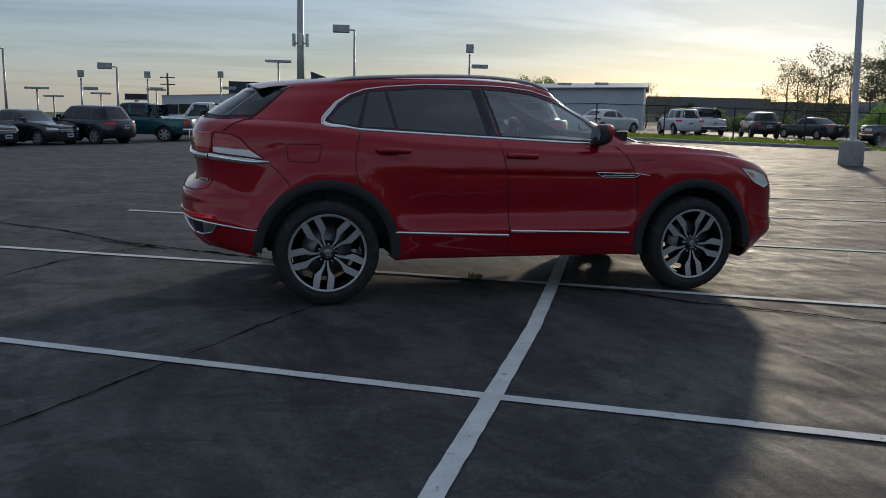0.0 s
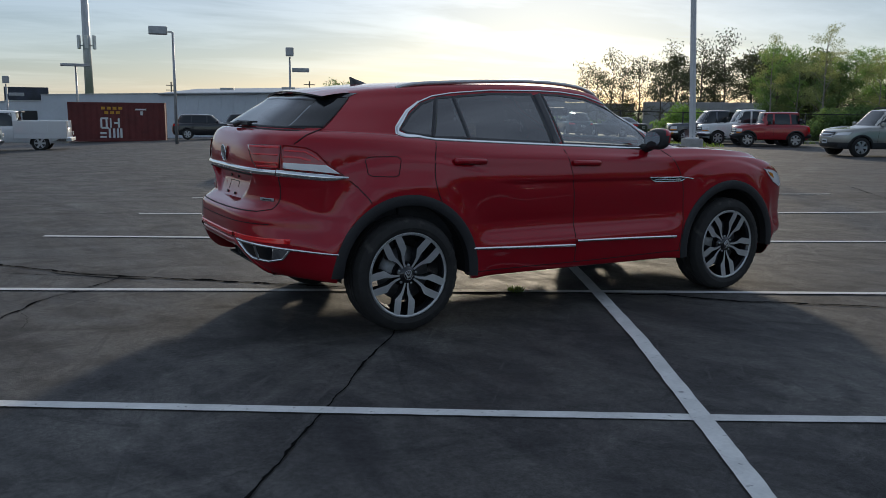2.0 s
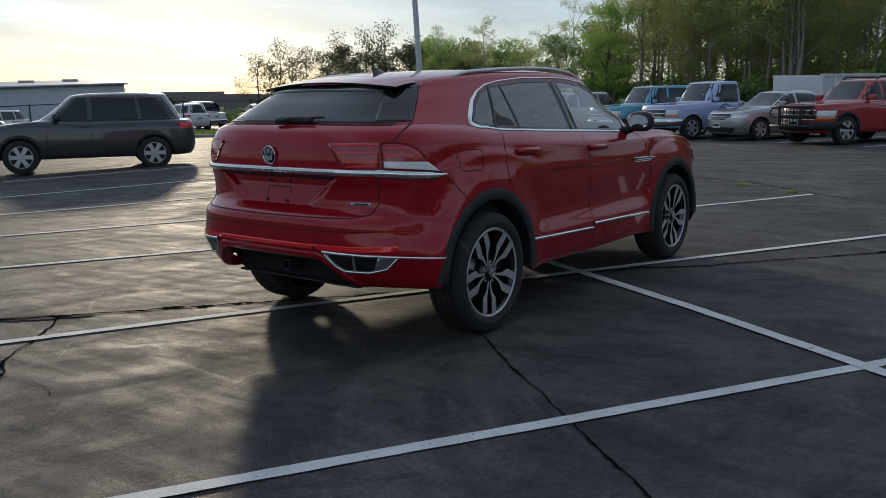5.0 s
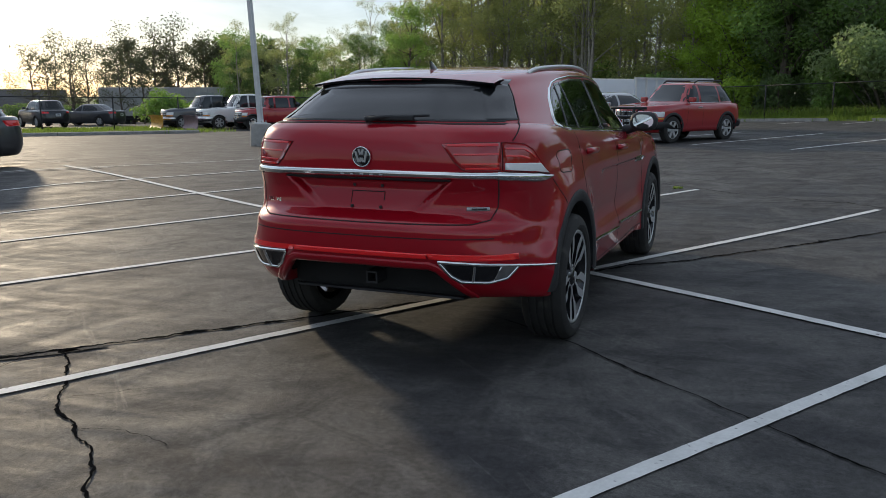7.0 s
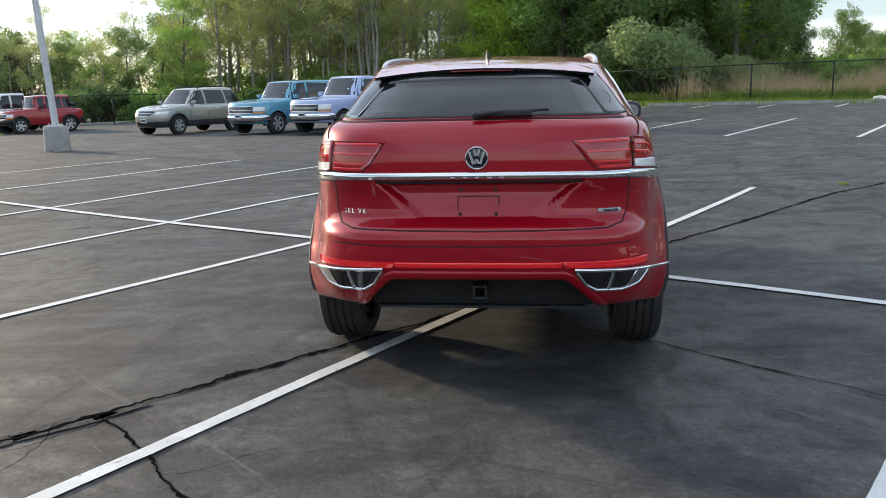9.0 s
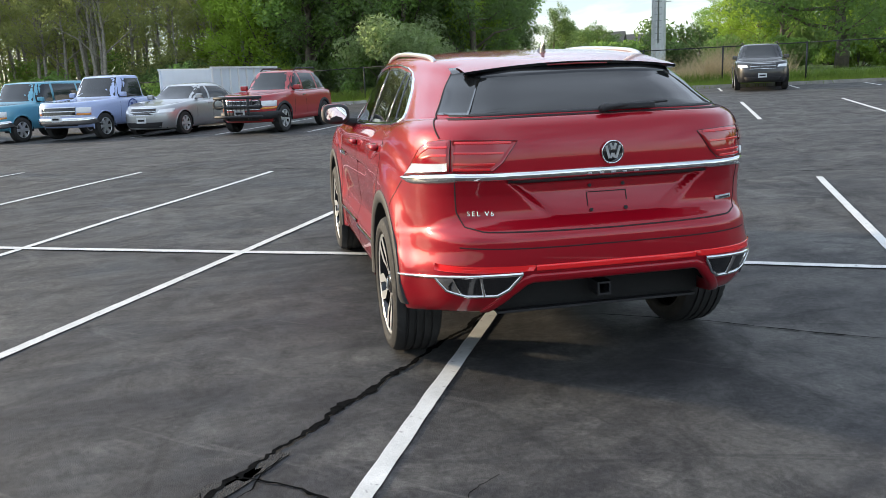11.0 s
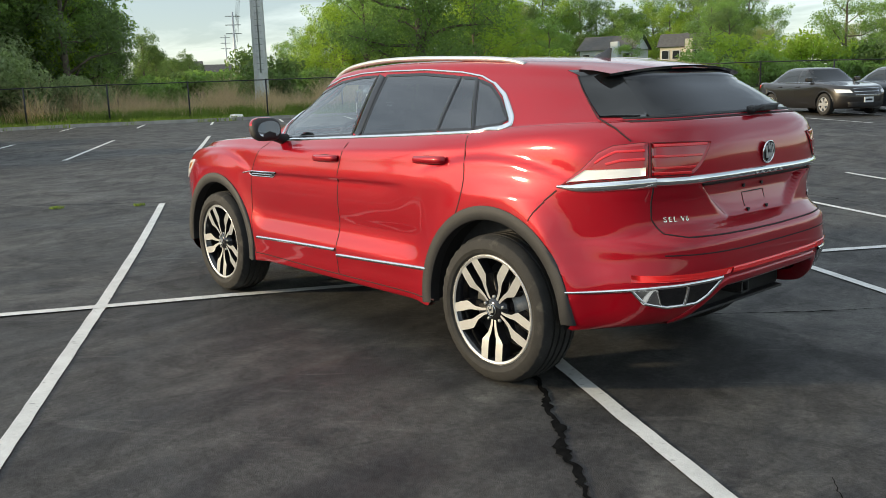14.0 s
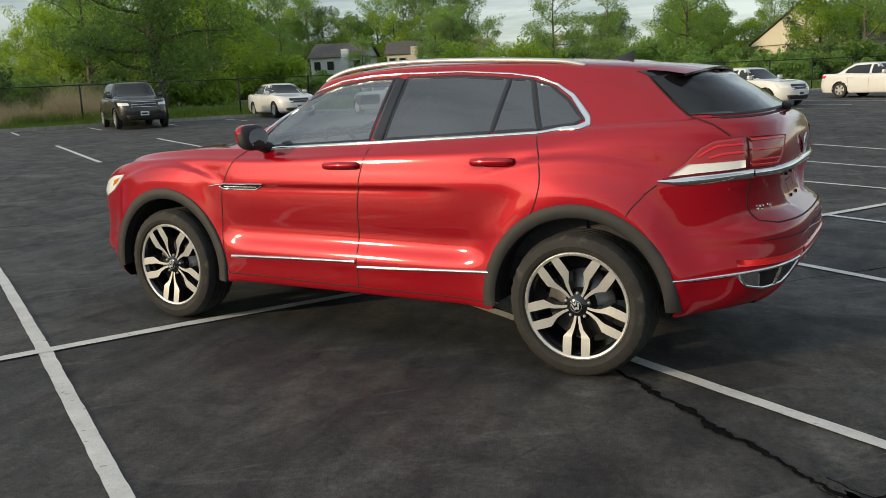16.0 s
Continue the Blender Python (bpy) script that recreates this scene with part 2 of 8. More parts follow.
def asphalt_material():
    """Worn sealed asphalt: dark coat with brushed streaks, grey where it has worn through, fine stone relief."""
    m = bpy.data.materials.new("sealed asphalt")
    m.use_nodes = True
    t = m.node_tree
    N = nodes_of(t)
    b = t.nodes["Principled BSDF"]
    where = N("ShaderNodeTexCoord").outputs["Object"]

    def mapped(rot, sx, sy):
        """Axes turned so that x runs along the given bearing, then scaled."""
        turn, size = N("ShaderNodeMapping"), N("ShaderNodeMapping")
        t.links.new(where, turn.inputs[0])
        turn.inputs["Rotation"].default_value = (0, 0, radians(-rot))
        t.links.new(turn.outputs[0], size.inputs[0])
        size.inputs["Scale"].default_value = (sx, sy, 1)
        return size.outputs[0]

    def noise_at(v, s, d=5.0, dist=0.0, rough=0.55):
        n = N("ShaderNodeTexNoise")
        t.links.new(v, n.inputs["Vector"])
        n.inputs["Scale"].default_value, n.inputs["Detail"].default_value, n.inputs["Distortion"].default_value, n.inputs["Roughness"].default_value = s, d, dist, rough
        return n.outputs[0]

    def ramp(v, lo, hi, a=0.0, c=1.0):
        n = N("ShaderNodeMapRange")
        t.links.new(v, n.inputs[0])
        for i, x in enumerate((lo, hi, a, c)):
            n.inputs[i + 1].default_value = x
        return n.outputs[0]

    def mix(fac, a, c, mode="MIX"):
        n = N("ShaderNodeMix", data_type="RGBA", blend_type=mode)
        for slot, v in ((0, fac), (6, a), (7, c)):
            if isinstance(v, (int, float)):
                n.inputs[slot].default_value = v
            elif isinstance(v, tuple):
                n.inputs[slot].default_value = (*v, 1)
            else:
                t.links.new(v, n.inputs[slot])
        return n.outputs[2]

    along = mapped(100, 0.55, 1.6)
    streak = noise_at(along, 1.5, 9.0, 0.7, 0.62)
    brush = noise_at(mapped(96, 0.50, 2.4), 3.2, 9.0, 0.5, 0.68)
    broad = noise_at(mapped(10, 1, 1), 0.28, 4.0, 0.6)
    worn = noise_at(mapped(40, 0.7, 1.5), 0.75, 12.0, 0.8, 0.70)
    swirl = noise_at(mapped(-25, 0.8, 1.6), 1.1, 9.0, 1.6, 0.6)
    grit = noise_at(where, 190.0, 3.0)
    col = mix(ramp(streak, 0.40, 0.62), (0.031, 0.0305, 0.032), (0.066, 0.0645, 0.062))
    col = mix(ramp(broad, 0.35, 0.7), col, mix(1.0, col, (1.32, 1.30, 1.27), "MULTIPLY"))
    col = mix(ramp(worn, 0.53, 0.62, 0, 0.65), col, (0.112, 0.108, 0.101))
    col = mix(ramp(swirl, 0.55, 0.68, 0, 0.50), col, (0.023, 0.023, 0.025))
    col = mix(1.0, col, ramp(brush, 0.32, 0.68, 0.84, 1.17), "MULTIPLY")
    col = mix(1.0, col, ramp(noise_at(where, 9.0, 9.0, 0.4, 0.7), 0.3, 0.7, 0.72, 1.28), "MULTIPLY")
    # thin scuffs and tyre marks in two directions
    for bearing, size, depth in ((72, 3.0, 0.40), (20, 2.6, 0.34), (118, 2.2, 0.30)):
        col = mix(ramp(noise_at(mapped(bearing, 0.16, 3.4), size, 6.0, 0.9, 0.6), 0.60, 0.67, 0, depth), col, (0.024, 0.024, 0.025))
    col = mix(ramp(noise_at(mapped(48, 0.18, 4.2), 2.4, 7.0, 1.1, 0.6), 0.63, 0.70, 0, 0.4), col, (0.13, 0.126, 0.118))
    col = mix(1.0, col, ramp(noise_at(where, 38.0, 4.0), 0.3, 0.7, 0.74, 1.26), "MULTIPLY")
    col = mix(1.0, col, ramp(grit, 0.25, 0.75, 0.52, 1.48), "MULTIPLY")
    t.links.new(col, b.inputs["Base Color"])
    t.links.new(ramp(mix(0.5, swirl, brush), 0.36, 0.66, 0.54, 0.90), b.inputs["Roughness"])
    b.inputs["Specular IOR Level"].default_value = 0.27
    bump, bump2 = N("ShaderNodeBump"), N("ShaderNodeBump")
    bump.inputs["Strength"].default_value, bump.inputs["Distance"].default_value = 0.5, 0.006
    bump2.inputs["Strength"].default_value, bump2.inputs["Distance"].default_value = 0.38, 0.022
    t.links.new(grit, bump.inputs["Height"])
    t.links.new(mix(0.5, worn, noise_at(mapped(96, 0.8, 1.4), 9.0, 10.0, 0.0, 0.75)), bump2.inputs["Height"])
    t.links.new(bump2.outputs[0], bump.inputs["Normal"])
    t.links.new(bump.outputs[0], b.inputs["Normal"])
    return m


ASPHALT = asphalt_material()
GRASS_SOIL = material("mown grass and soil", (0.085, 0.125, 0.03), 0.9, vary=0.4, scale=0.7, bump=0.6, bump_scale=30, spots=((0.14, 0.115, 0.07), 1.6, 0.6))
ROOF_SHINGLE = material("grey shingle roof", (0.10, 0.095, 0.09), 0.85, vary=0.2, scale=3)
WALL_WHITE = material("pale metal cladding", (0.62, 0.66, 0.70), 0.55, vary=0.06, scale=0.4)
WALL_CREAM = material("cream siding", (0.62, 0.57, 0.46), 0.7, vary=0.06, scale=0.4)
WINDOW_DARK = material("dark window", (0.03, 0.035, 0.04), 0.1)
CONTAINER_RED = material("maroon container paint", (0.13, 0.022, 0.02), 0.6, vary=0.2, scale=1.2, spots=((0.10, 0.05, 0.03), 1.5, 0.68))
SIGN_DARK = material("dark sign face", (0.03, 0.035, 0.06), 0.5, vary=0.5, scale=0.5)
WHITE_PAINT = material("white marking paint", (0.7, 0.7, 0.68), 0.6, vary=0.08, scale=4)
YELLOW_PAINT = material("yellow enamel", (0.60, 0.30, 0.02), 0.5, vary=0.15, scale=4)


# ---- shaping helpers ----
UX, UY, VX, VY = 0.8695, -0.4939, 0.4939, 0.8695


def lot(u, v):
    """The lot's own axes (u along the stalls, v along the rows) to the world."""
    return u * UX + v * VX, u * UY + v * VY


def to_lot(x, y):
    return x * UX + y * UY, x * VX + y * VY


RISE_AZ = (-180, -110, -75, -60, -45, -25, 0, 20, 40, 60, 85, 100, 180)
RISE = (0.013, 0.0125, 0.0125, 0.016, 0.0152, 0.0118, 0.0068, 0.0037, 0.0045, 0.009, 0.013, 0.0155, 0.013)


def rise(x, y):
    """The land climbs away gently on most sides, beyond the level part of the lot."""
    d = math.hypot(x + 4, y + 1)
    k = min(1.0, max(0.0, (d - 8.0) / 8.0))
    return float(np.interp(math.degrees(math.atan2(y + 1, x + 4)), RISE_AZ, RISE)) * min(d, 220.0) * k * k * (3 - 2 * k)


def ground_z(x, y):
    """The lot is level round the parked car and falls away gently past the row ends."""
    u, v = to_lot(x, y)
    s = max(0.0, v - 9.0)
    s = s * s / (s + 3.0)
    k = min(1.0, max(0.0, (v - 3.0) / 9.0))
    k = k * k * (3 - 2 * k)
    far = max(0.0, v - 60.0) + max(0.0, -u - 60.0)
    return rise(x, y) - s * 0.020 - 0.045 * min(55.0, max(0.0, -u - 1.0)) * k - 0.035 * far


def smooth_table(points):
    """A monotone-ish smooth curve through (x, y) points, as a function."""
    xs, ys = np.array([p[0] for p in points], float), np.array([p[1] for p in points], float)
    h, d = np.diff(xs), np.diff(ys) / np.diff(xs)
    m = np.concatenate([[d[0]], np.where(d[:-1] * d[1:] > 0, 2 * d[:-1] * d[1:] / (d[:-1] + d[1:] + 1e-12), 0), [d[-1]]])

    def f(x):
        x = np.clip(np.asarray(x, float), xs[0], xs[-1])
        i = np.clip(np.searchsorted(xs, x) - 1, 0, len(h) - 1)
        t = (x - xs[i]) / h[i]
        return (2 * t**3 - 3 * t**2 + 1) * ys[i] + (t**3 - 2 * t**2 + t) * h[i] * m[i] + (-2 * t**3 + 3 * t**2) * ys[i + 1] + (t**3 - t**2) * h[i] * m[i + 1]
    return f


def mesh_of(name, verts, faces, mats, smooth=True, ids=None, sharp=None):
    me = bpy.data.meshes.new(name)
    me.from_pydata([tuple(map(float, v)) for v in verts], [], [tuple(map(int, f)) for f in faces])
    for m in (mats if isinstance(mats, (list, tuple)) else [mats]):
        me.materials.append(m)
    if ids is not None:
        me.polygons.foreach_set("material_index", np.asarray(ids, np.int32))
    me.polygons.foreach_set("use_smooth", np.full(len(me.polygons), smooth, bool))
    me.update()
    if smooth and sharp:
        me.set_sharp_from_angle(angle=radians(sharp))
    return me


def thing(name, label, category, group="", kind="", at=None):
    ob = new(name)
    ob.empty_display_size = 0.2
    if at is not None:
        ob.matrix_world = at
    return tagged(ob, label, category, group, kind)


def put(name, mesh, parent=None, label=""):
    """Links a mesh as one object, under a thing or a part, in the parent's own axes."""
    ob = new(name, mesh)
    if parent is not None:
        ob.parent = parent
    if label:
        tagged(ob, label)
    return ob


def part(name, bm, mat, parent, label="", smooth=False, sharp=40):
    me = bpy.data.meshes.new(name)
    bm.normal_update()
    bm.to_mesh(me)
    bm.free()
    for m in (mat if isinstance(mat, (list, tuple)) else [mat]):
        me.materials.append(m)
    me.polygons.foreach_set("use_smooth", np.full(len(me.polygons), smooth, bool))
    if smooth:
        me.set_sharp_from_angle(angle=radians(sharp))
    return put(name, me, parent, label)


def box_bm(bm, c, s, rz=0.0, bevel=0.0, m=None):
    """Adds a box of size s at c, turned about z, with bevelled edges."""
    made = bmesh.ops.create_cube(bm, size=1.0)["verts"]
    mat = Matrix.Translation(c) @ Matrix.Rotation(rz, 4, "Z") @ Matrix.Diagonal((*s, 1))
    bmesh.ops.transform(bm, matrix=(m @ mat) if m else mat, verts=made)
    if bevel:
        edges = {e for v in made for e in v.link_edges}
        bmesh.ops.bevel(bm, geom=list(edges), offset=bevel, segments=2, affect="EDGES", profile=0.6)
    return made


def box(c, s, rz=0.0, bevel=0.0):
    bm = bmesh.new()
    box_bm(bm, c, s, rz, bevel)
    return bm


def tube(path, radii, sides=8, cap=True):
    """Vertices and faces of a tube along a path."""
    path = [Vector(p) for p in path]
    if isinstance(radii, (int, float)):
        radii = [radii] * len(path)
    verts, faces = [], []
    side = None
    for i, p in enumerate(path):
        d = (path[min(i + 1, len(path) - 1)] - path[max(i - 1, 0)]).normalized()
        if side is None:
            side = d.orthogonal().normalized()
        side = (side - d * side.dot(d)).normalized()
        other = d.cross(side)
        for k in range(sides):
            a = 2 * math.pi * k / sides
            verts.append(p + radii[i] * (math.cos(a) * side + math.sin(a) * other))
    for i in range(len(path) - 1):
        for k in range(sides):
            a, b = i * sides + k, i * sides + (k + 1) % sides
            faces.append((a, b, b + sides, a + sides))
    if cap:
        faces.append(tuple(range(sides))[::-1])
        faces.append(tuple((len(path) - 1) * sides + k for k in range(sides)))
    return verts, faces


def joined(*pieces):
    verts, faces = [], []
    for v, f in pieces:
        n = len(verts)
        verts += list(v)
        faces += [tuple(i + n for i in x) for x in f]
    return verts, faces


def lathe(profile, sides=48, axis="y", closed=False):
    """Turns (r, h) points about an axis through the origin."""
    verts, faces = [], []
    n = len(profile)
    for k in range(sides):
        a = 2 * math.pi * k / sides
        c, s = math.cos(a), math.sin(a)
        for r, h in profile:
            verts.append((r * c, h, r * s) if axis == "y" else (r * c, r * s, h))
    for k in range(sides):
        for i in range(n - 1 + closed):
            a, b = k * n + i, k * n + (i + 1) % n
            c2, d = ((k + 1) % sides) * n + (i + 1) % n, ((k + 1) % sides) * n + i
            faces.append((a, d, c2, b) if axis == "y" else (a, b, c2, d))
    return verts, faces


def inside(poly, x, z):
    """Whether points lie in a polygon."""
    x, z = np.asarray(x, float), np.asarray(z, float)
    hit = np.zeros(x.shape, bool)
    for (x0, z0), (x1, z1) in zip(poly, poly[1:] + poly[:1]):
        cross = (z0 > z) != (z1 > z)
        with np.errstate(divide="ignore", invalid="ignore"):
            hit ^= cross & (x < (x1 - x0) * (z - z0) / (z1 - z0 if z1 != z0 else 1e-12) + x0)
    return hit


def rounded(poly, steps=4, pull=0.25):
    """A closed outline with its corners cut round."""
    for _ in range(steps if steps < 3 else 2):
        out = []
        for a, b in zip(poly, poly[1:] + poly[:1]):
            a, b = np.array(a), np.array(b)
            out += [tuple(a + (b - a) * pull), tuple(a + (b - a) * (1 - pull))]
        poly = out
    return poly


def resample(line, step, closed=False):
    pts = [np.array(p, float) for p in line] + ([np.array(line[0], float)] if closed else [])
    out = []
    for a, b in zip(pts, pts[1:]):
        n = max(1, int(round(np.linalg.norm(b - a) / step)))
        out += [a + (b - a) * k / n for k in range(n)]
    if not closed:
        out.append(pts[-1])
    return [tuple(p) for p in out]


class Skin:
    """A surface onto which outlines are laid: from the side (x, z), from an end (y, z) or from above (x, y)."""

    def __init__(self, verts, faces):
        self.tree = BVHTree.FromPolygons([tuple(map(float, v)) for v in verts], [tuple(map(int, f)) for f in faces])

    def at(self, view, a, b):
        if view[0] == "c":
            # round the tail: a is the angle from straight back, towards the left or right corner
            s = 1 if view[1] == "l" else -1
            d = Vector((-math.cos(a), s * math.sin(a), 0))
            hit, normal, _, _ = self.tree.ray_cast(Vector((-1.45, 0, b)) + d * 3.0, -d)
            if hit is None:
                hit, normal = Vector((-1.45, 0, b)) + d * 0.9, d
            return hit, (normal if normal.dot(d) > 0 else -normal)
        origin, way = {"+y": ((a, 3, b), (0, -1, 0)), "-y": ((a, -3, b), (0, 1, 0)), "-x": ((-6, a, b), (1, 0, 0)), "+x": ((6, a, b), (-1, 0, 0)), "+z": ((a, b, 5), (0, 0, -1))}[view]
        hit, normal, _, _ = self.tree.ray_cast(Vector(origin), Vector(way))
        if hit is None:
            near, normal, _, _ = self.tree.find_nearest(Vector(origin) + 2.0 * Vector(way))
            hit = Vector(origin)
            k = {"y": 1, "x": 0, "z": 2}[view[1]]
            hit[k] = near[k]
        if normal.dot(Vector(way)) > 0:
            normal = -normal
        return hit, normal

    def patch(self, view, outline, lift=0.004, step=0.04, thick=0.0, rings=6):
        """A piece of that outline lying on the surface, lifted off it, with an edge going down."""
        rim = resample(outline, step, True)
        c = np.mean(rim, axis=0)
        verts, faces, n = [], [], len(rim)
        for r in range(rings):
            k = 1 - r / rings
            for p in rim:
                q = c + (np.array(p) - c) * k
                h, nm = self.at(view, *q)
                verts.append(h + nm * lift)
        h, nm = self.at(view, *c)
        verts.append(h + nm * lift)
        for r in range(rings - 1):
            for i in range(n):
                j = (i + 1) % n
                faces.append((r * n + i, r * n + j, (r + 1) * n + j, (r + 1) * n + i))
        for i in range(n):
            faces.append(((rings - 1) * n + i, (rings - 1) * n + (i + 1) % n, rings * n))
        faces = self.outward(verts, faces, view, c, n)
        if thick:
            base = len(verts)
            for p in rim:
                h, nm = self.at(view, *p)
                verts.append(h + nm * (lift - thick))
            for i in range(n):
                j = (i + 1) % n
                faces.append((i, base + i, base + j, j))
        return verts, faces

    def outward(self, verts, faces, view, c, n):
        """The same faces, turned so that they look away from the surface."""
        _, nm = self.at(view, *c)
        a, b, d = (Vector(verts[i]) for i in faces[-1][:3])
        return faces if (b - a).cross(d - a).dot(nm) > 0 else [f[::-1] for f in faces]

    def strip(self, view, line, width, lift=0.003, step=0.03, round_top=0.0, closed=False, edge=0.012):
        """A ribbon along a line on the surface, its cross-section a low arch that goes into the surface."""
        pts = resample(line, step, closed)
        n = len(pts)
        offs = [(-0.5, -edge), (-0.5, 0.0), (-0.25, round_top * 0.8), (0.25, round_top * 0.8), (0.5, 0.0), (0.5, -edge)]
        widths = width if callable(width) else (lambda k: width)
        verts, faces = [], []
        for i, p in enumerate(pts):
            a = np.array(pts[(i - 1) % n] if closed else pts[max(i - 1, 0)])
            b = np.array(pts[(i + 1) % n] if closed else pts[min(i + 1, n - 1)])
            d = (b - a) / (np.linalg.norm(b - a) + 1e-9)
            side = np.array([-d[1], d[0]])
            w = widths(i / max(1, n - 1))
            h0, nm = self.at(view, *p)
            for o, up in offs:
                q = np.array(p) + side * o * w
                h, _ = self.at(view, *q)
                verts.append(h + nm * (lift + up))
        m = len(offs)
        for i in range(n if closed else n - 1):
            j = (i + 1) % n
            for k in range(m - 1):
                faces.append((i * m + k, i * m + k + 1, j * m + k + 1, j * m + k))
        _, nm = self.at(view, *pts[0])
        a, b, d = (Vector(verts[i]) for i in faces[2][:3])
        if (b - a).cross(d - a).dot(nm) < 0:
            faces = [f[::-1] for f in faces]
        return verts, faces


def loft(rows, nth=96, least=2, mpow=3.2, mfront=2.6):
    """A closed shell through stacked plan outlines. A row: rear x, its fullness, front x, its fullness, half width, height over x, mid x.
    Heights go by smooth curves; the outlines between the rows are filled in smoothly."""
    # columns: even round the corners, and even in x along the sides
    even = np.linspace(0.0, 0.93, nth // 4) ** 4
    cols = sorted(set(np.round(np.concatenate([-np.cos(np.linspace(0, math.pi, nth)), even, -even]), 9)))
    c = [cols[0]]
    for q in cols[1:]:
        if abs(math.copysign(abs(q) ** 0.25, q) - math.copysign(abs(c[-1]) ** 0.25, c[-1])) > 0.006 or abs(math.acos(-q) - math.acos(-c[-1])) > 0.6 * math.pi / nth:
            c.append(q)
    c[-1] = 1.0
    c = np.array(c)
    nth = len(c)
    s = np.sqrt(np.maximum(0.0, 1 - c * c))
    grid = []
    for xr, nr, xf, nf, w, zf, xm in rows:
        x = np.where(c < 0, xm - (xm - xr) * np.abs(c) ** (2 / nr), xm + (xf - xm) * np.abs(c) ** (2 / nf))
        y = w * s ** np.where(c < 0, 2 / mpow, 2 / mfront)
        z = zf(x) if callable(zf) else np.full(nth, float(zf))
        grid.append(np.stack([x, y, z], 1))
    grid = np.array(grid)
    out = []
    for i in range(len(grid) - 1):
        p0, p1, p2, p3 = grid[max(i - 1, 0)], grid[i], grid[i + 1], grid[min(i + 2, len(grid) - 1)]
        m = max(least, min(14, int(np.abs(p2 - p1).max() / 0.05)))
        gap = np.linalg.norm(p2 - p1, axis=1, keepdims=True) + 1e-6
        g0, g3 = np.linalg.norm(p1 - p0, axis=1, keepdims=True) + 1e-6, np.linalg.norm(p3 - p2, axis=1, keepdims=True) + 1e-6
        t1 = (p2 - p0) / (gap + g0) * gap if i else p2 - p1
        t2 = (p3 - p1) / (gap + g3) * gap if i + 2 < len(grid) else p2 - p1
        for k in range(m):
            t = k / m
            out.append((2 * t**3 - 3 * t**2 + 1) * p1 + (t**3 - 2 * t**2 + t) * t1 + (-2 * t**3 + 3 * t**2) * p2 + (t**3 - t**2) * t2)
    out.append(grid[-1])
    return np.array(out)


def shell(grid):
    """Both halves of a loft's grid as one mesh: vertices and quads."""
    r, n, _ = grid.shape
    left = grid.reshape(-1, 3)
    mirror = grid[:, 1:-1] * np.array([1, -1, 1])
    verts = np.concatenate([left, mirror.reshape(-1, 3)])
    k = n - 2

    def idx(i, j):
        j %= 2 * n - 2
        return i * n + j if j < n else r * n + i * k + (2 * n - 2 - j) - 1
    faces = [(idx(i, j), idx(i + 1, j), idx(i + 1, j + 1), idx(i, j + 1)) for i in range(r - 1) for j in range(2 * n - 2)]
    return verts, np.array(faces)


# ---- ground ----
def build_ground():
    us = np.concatenate([np.linspace(-600, -80, 12), np.arange(-70, -8, 4.0), np.arange(-8, 12, 0.5), np.arange(12, 60, 3.0), np.linspace(64, 700, 14)])
    vs = np.concatenate([np.linspace(-700, -70, 12), np.arange(-64, -10, 4.0), np.arange(-10, 16, 0.5), np.arange(16, 100, 3.0), np.linspace(106, 900, 14)])
    verts, faces, ids = [], [], []
    for v in vs:
        for u in us:
            x, y = lot(u, v)
            z = ground_z(x, y)
            if -9 < u < 12 and -11 < v < 16:
                z += 0.004 * noise.noise((x * 0.5, y * 0.5, 0.0)) - 0.004
            if v > 75 and v < 900:
                z = max(z, ground_z(*lot(u, 75)))
            if u > 34 or v < -44:
                z += 0.06
            verts.append((x, y, z))
    n = len(us)
    for j in range(len(vs) - 1):
        for i in range(n - 1):
            faces.append((j * n + i, j * n + i + 1, (j + 1) * n + i + 1, (j + 1) * n + i))
            u, v = (us[i] + us[i + 1]) / 2, (vs[j] + vs[j + 1]) / 2
            ids.append(1 if (u > 33.4 or v < -45 or v > 120 or u < -75) else 0)
    tagged(put("ground", mesh_of("ground", verts, faces, [ASPHALT, GRASS_SOIL], True, ids)), "worn dark sealed asphalt lot running into grass", "ground", kind="structure")


def on_ground(x, y, lift=0.0):
    return Vector((x, y, ground_z(x, y) + lift))


def ribbon(line, width, lift, ragged=0.0, step=0.5, seed=0):
    """A flat strip on the ground along a line of (x, y)."""
    rnd = random.Random(seed)
    pts = resample(line, step)
    verts, faces = [], []
    for i, p in enumerate(pts):
        a, b = np.array(pts[max(i - 1, 0)]), np.array(pts[min(i + 1, len(pts) - 1)])
        d = (b - a) / (np.linalg.norm(b - a) + 1e-9)
        s = np.array([-d[1], d[0]])
        w = width(i / max(1, len(pts) - 1)) if callable(width) else width
        for sg in (-0.5, 0.5):
            q = np.array(p) + s * w * (sg + rnd.uniform(-ragged, ragged))
            verts.append((q[0], q[1], ground_z(*q) + lift))
        if i:
            k = 2 * i
            faces.append((k - 2, k - 1, k + 1, k))
    return verts, faces


build_ground()

# stall lines near the car: one spine and the stall lines that cross it
def paint_line(name, a, b, width=0.105, mat=None, label="worn white painted stall line on asphalt", seed=1):
    v, f = ribbon([lot(*a), lot(*b)], width, 0.004, 0.035, 0.12, seed)
    tagged(put(name, mesh_of(name, v, f, mat or LINE_PAINT)), label, "line marking", "stall lines", "structure")


